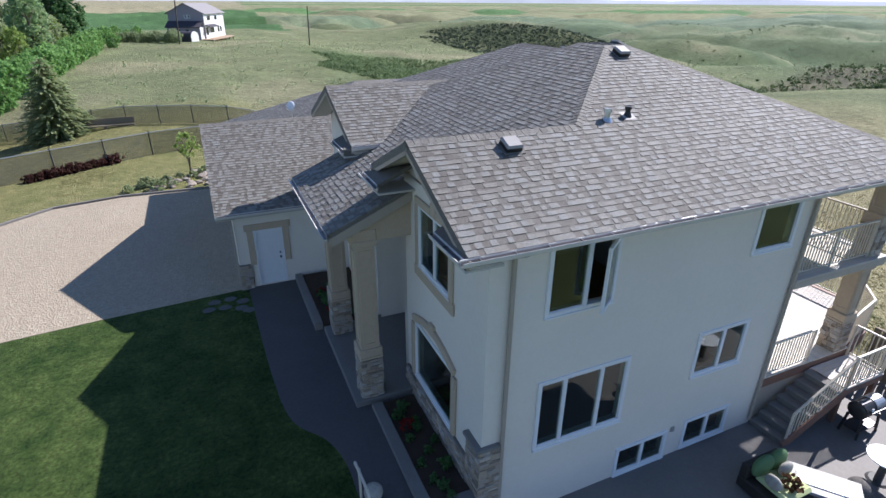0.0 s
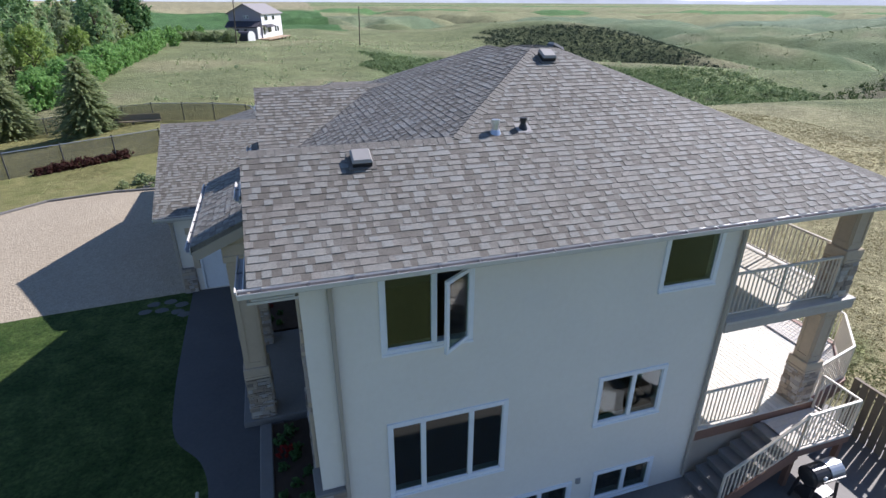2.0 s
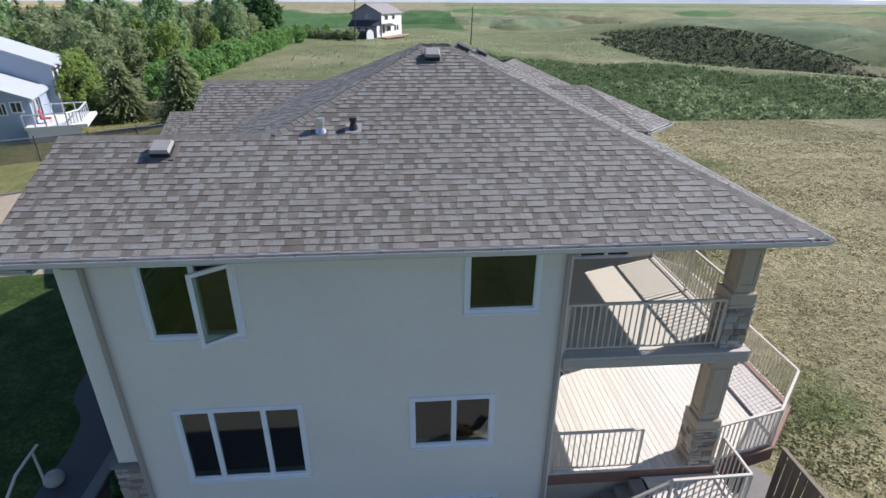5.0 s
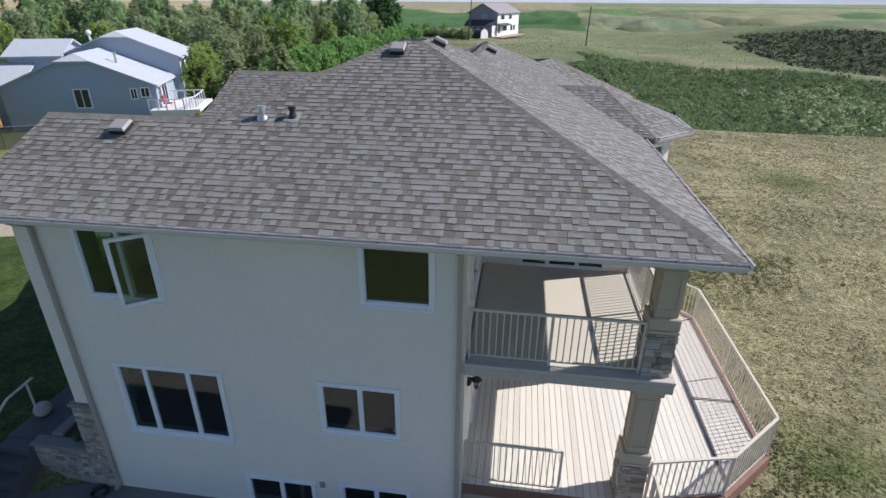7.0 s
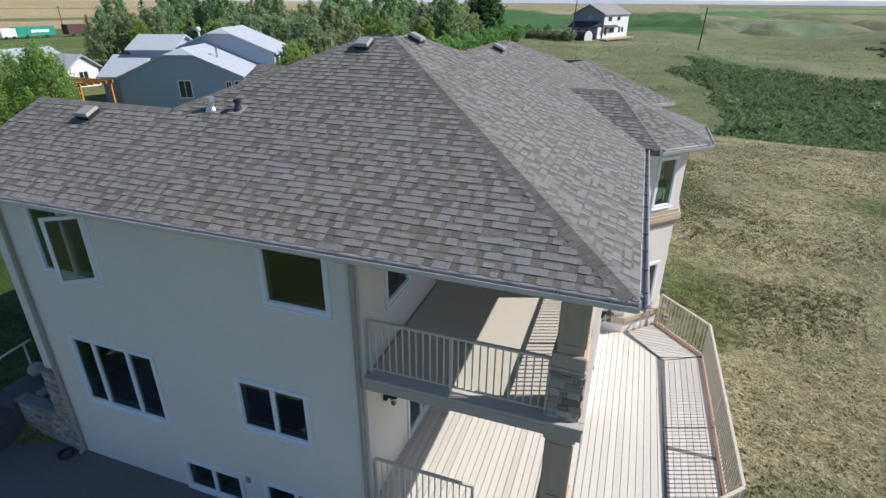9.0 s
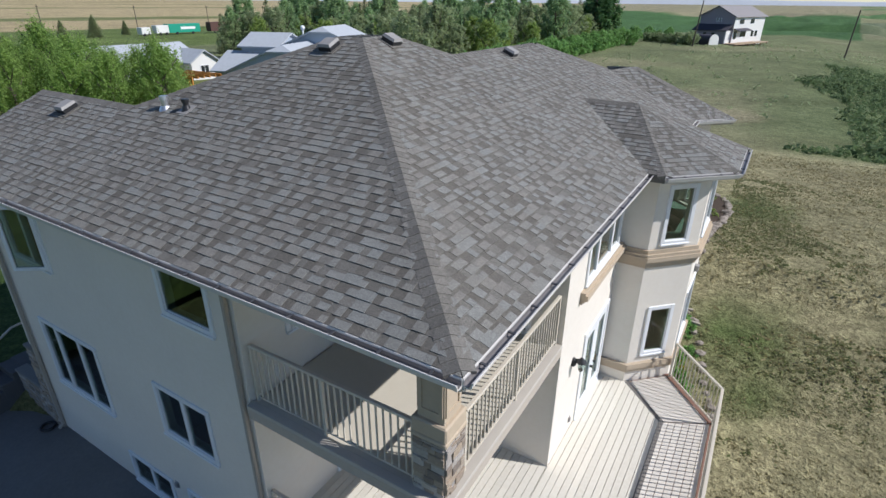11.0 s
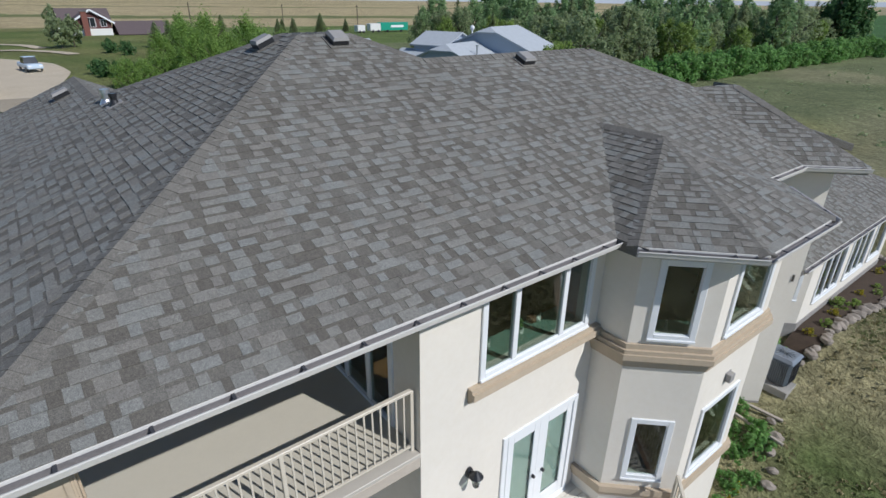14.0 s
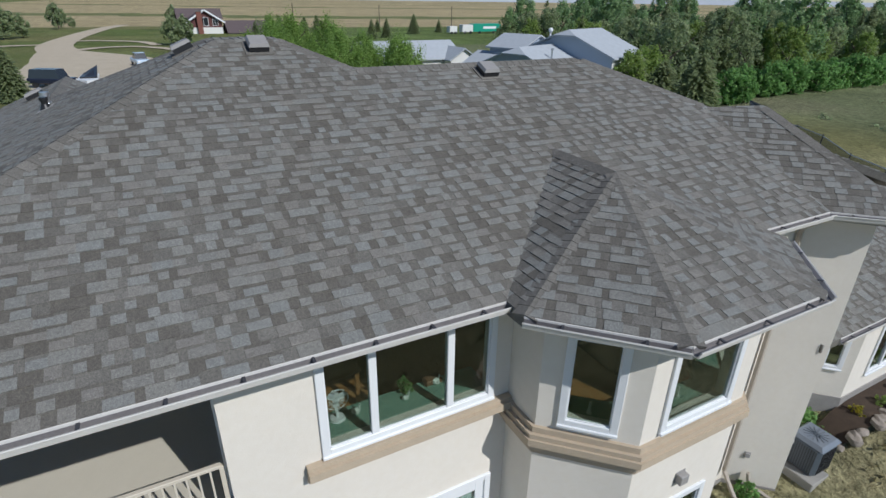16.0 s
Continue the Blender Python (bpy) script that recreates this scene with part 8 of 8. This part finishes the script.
for dx in (-0.42, 0.42):
    for dy in (-0.22, 0.22):
        part("leg", beam(bmesh.new(), (bx + dx, by + dy, 0.03), (bx + dx * 0.85, by + dy * 0.8, 0.62), 0.05, 0.05), BLACK, bbq)
part("shelf", box(bmesh.new(), bx - 0.42, by - 0.22, 0.24, bx + 0.42, by + 0.22, 0.27), BLACK, bbq)

# ---- front garden ----
STEPSTONE = plain("pale_stepping_stone", (0.13, 0.135, 0.125), 0.9, vary=0.2)
for k, (x, y) in enumerate(((-0.75, 17.5), (-0.25, 17.55), (0.14, 17.25), (-0.45, 17.02), (0.05, 16.8), (-0.95, 17.05), (0.28, 16.55))):
    bm = ball(bmesh.new(), (x, y, 1.01), 0.19, 1.15, 0.9, 0.12, 2, 0.25, k)
    tagged(part("stepping_stone", bm, STEPSTONE), "pale flat stepping stone in the shaded lawn", "stone", group="stepping stones")
front_steps = thing("front_steps", "grey concrete steps from walk to patio", "steps")
for k in range(5):
    part("step", box(bmesh.new(), 1.55, 5.5 + 0.3 * k, 0.02, 2.42, 5.82 + 0.3 * k, 0.2 * (k + 1), 0.015), WALKWAY, front_steps)
hand = thing("handrail", "beige metal handrail beside the front steps", "handrail")
bm = bmesh.new()
tube(bm, (1.62, 8.0, 1.9), (1.66, 7.25, 1.88), 0.03, seg=10)
tube(bm, (1.66, 7.25, 1.88), (1.68, 5.6, 0.95), 0.03, seg=10)
part("top_rail", bm, RAIL, hand)
for y, z0, z1 in ((7.8, 1.0, 1.9), (5.75, 0.2, 1.05)):
    part("post", tube(bmesh.new(), (1.65, y, z0), (1.65, y, z1), 0.028, seg=10), RAIL, hand)
urn = thing("striped_pot", "round grey striped garden pot beside the steps", "pot")
part("body", ball(bmesh.new(), (1.9, 7.75, 1.2), 0.2, 1, 1, 0.9, 3), PATTERN, urn)
hose = thing("hose_reel", "dark hose coiled at the wall's foot", "hose")
bm = bmesh.new()
bmesh.ops.create_circle(bm, segments=8, radius=0.035, matrix=pose(4.16, 6.6, 0.07, 90, 0, 0))
bmesh.ops.spin(bm, geom=bm.verts[:] + bm.edges[:], cent=(4.0, 6.6, 0.07), axis=(0, 0, 1), angle=2 * math.pi, steps=18)
bmesh.ops.remove_doubles(bm, verts=bm.verts[:], dist=1e-4)
part("coil", bm, BLACK, hose)
pch = thing("porch_chair", "dark wicker chair in the shaded entry", "chair")
part("seat", box(bmesh.new(), 4.3, 11.6, 1.55, 4.9, 12.2, 1.62, 0.02), WICKER, pch)
part("backrest", box(bmesh.new(), 4.82, 11.6, 1.62, 4.9, 12.2, 2.1, 0.02), WICKER, pch)
for x in (4.33, 4.87):
    for y in (11.63, 12.17):
        part("leg", box(bmesh.new(), x - 0.025, y - 0.025, 1.2, x + 0.025, y + 0.025, 1.56), WICKER, pch)
REDS = broadleaf("red bedding flowers in the shade", 0.35, 0.3, RED_FLOWER, 46, 7, 26, 0.05, 0.05, "flower_plant", "plant")
planted(REDS, [(2.75, 15.2), (2.9, 15.9), (2.8, 14.9), (3.2, 9.3), (2.7, 16.5)], "red flowers", 17, 0.5, 0.85)
for o in [q for q in scene.objects if q.get("group") in ("red flowers",)]:
    o.matrix_basis = Matrix.Translation((0, 0, 1.12 - o.matrix_basis.translation.z)) @ o.matrix_basis
DGREEN = broadleaf("dark green bedding plant in the planter", 0.4, 0.32, LEAF_DARK, 47, 8, 40, 0.06, 0.03, "flower_plant", "plant")
rnd = random.Random(9)
planted(DGREEN, [(rnd.uniform(3.1, 3.7), 7.1 + 0.26 * k) for k in range(12)] + [(rnd.uniform(2.5, 3.6), 14.7 + 0.3 * k) for k in range(10)], "planter plants", 18, 0.4, 0.8)
for o in [q for q in scene.objects if q.get("group") == "planter plants"]:
    o.matrix_basis = Matrix.Translation((0, 0, 1.04 + (0.15 if o.matrix_basis.translation.y > 12 else 0) - o.matrix_basis.translation.z)) @ o.matrix_basis

# rock garden and hedge by the driveway
yard_z = lambda x, y: 1.01
rk = scatter(26, 51, -5.4, -0.2, 31.1, 34.6, lambda x, y: y < 31.4 + (x + 5.4) * 0.75, 0.35)
rnd = random.Random(12)
for x, y in rk:
    s = rnd.uniform(0.12, 0.3)
    ob = new("garden_rock", rnd.choice(boulders))
    ob.matrix_basis = Matrix.Translation((x, y, 1.0 + s * 0.3)) @ Matrix.Rotation(rnd.uniform(0, 6.28), 4, "Z") @ Matrix.Diagonal((s * 1.3, s, s * 0.7, 1))
    tagged(ob, label="pale rock of the rock garden by the driveway", category="rock", group="rock garden")


def set_height(group, z):
    for o in [q for q in scene.objects if q.get("group") == group]:
        o.matrix_basis = Matrix.Translation((0, 0, z - o.matrix_basis.translation.z)) @ o.matrix_basis


RG = broadleaf("low olive shrub among the rocks", 0.55, 0.5, LEAF_OLIVE, 52, 8, 40, 0.07, 0.03, "shrub", "shrub")
planted(RG, [(-3.6, 32.2), (-2.6, 32.4), (-1.9, 33.0), (-1.2, 33.3), (-4.4, 31.6), (-0.6, 33.8), (-2.2, 31.7), (-3.0, 31.6)], "rock garden shrubs", 19, 0.6, 1.2)
set_height("rock garden shrubs", 1.0)
SAP = broadleaf("slender young tree with light green leaves", 2.7, 0.75, LEAF_LIME, 53, 8, 36, 0.09, 0.45)
planted(SAP, [(-1.3, 33.4)], "young tree", 20, 0.95, 1.05)
set_height("young tree", 1.0)
RH = broadleaf("dark red barberry along the fence", 0.5, 0.5, RED_LEAF, 54, 9, 60, 0.06, 0.02, "shrub", "shrub")
planted(RH, [(-9.6 + 0.36 * k, 35.6 + 0.25 * k) for k in range(12)], "red hedge", 21, 0.8, 1.2)
set_height("red hedge", 1.0)

spx = thing("spout_extension", "tan downspout extension lying on the grass beside the bay", "downspout")
gz = rest_z(17.0, 20.85)
part("channel", beam(bmesh.new(), (16.2, 20.9, gz + 0.16), (17.25, 21.15, gz + 0.05), 0.09, 0.06, 0.008), SPOUT, spx)
part("elbow", beam(bmesh.new(), (16.14, 20.88, gz + 0.45), (16.22, 20.9, gz + 0.13), 0.09, 0.06, 0.008), SPOUT, spx)
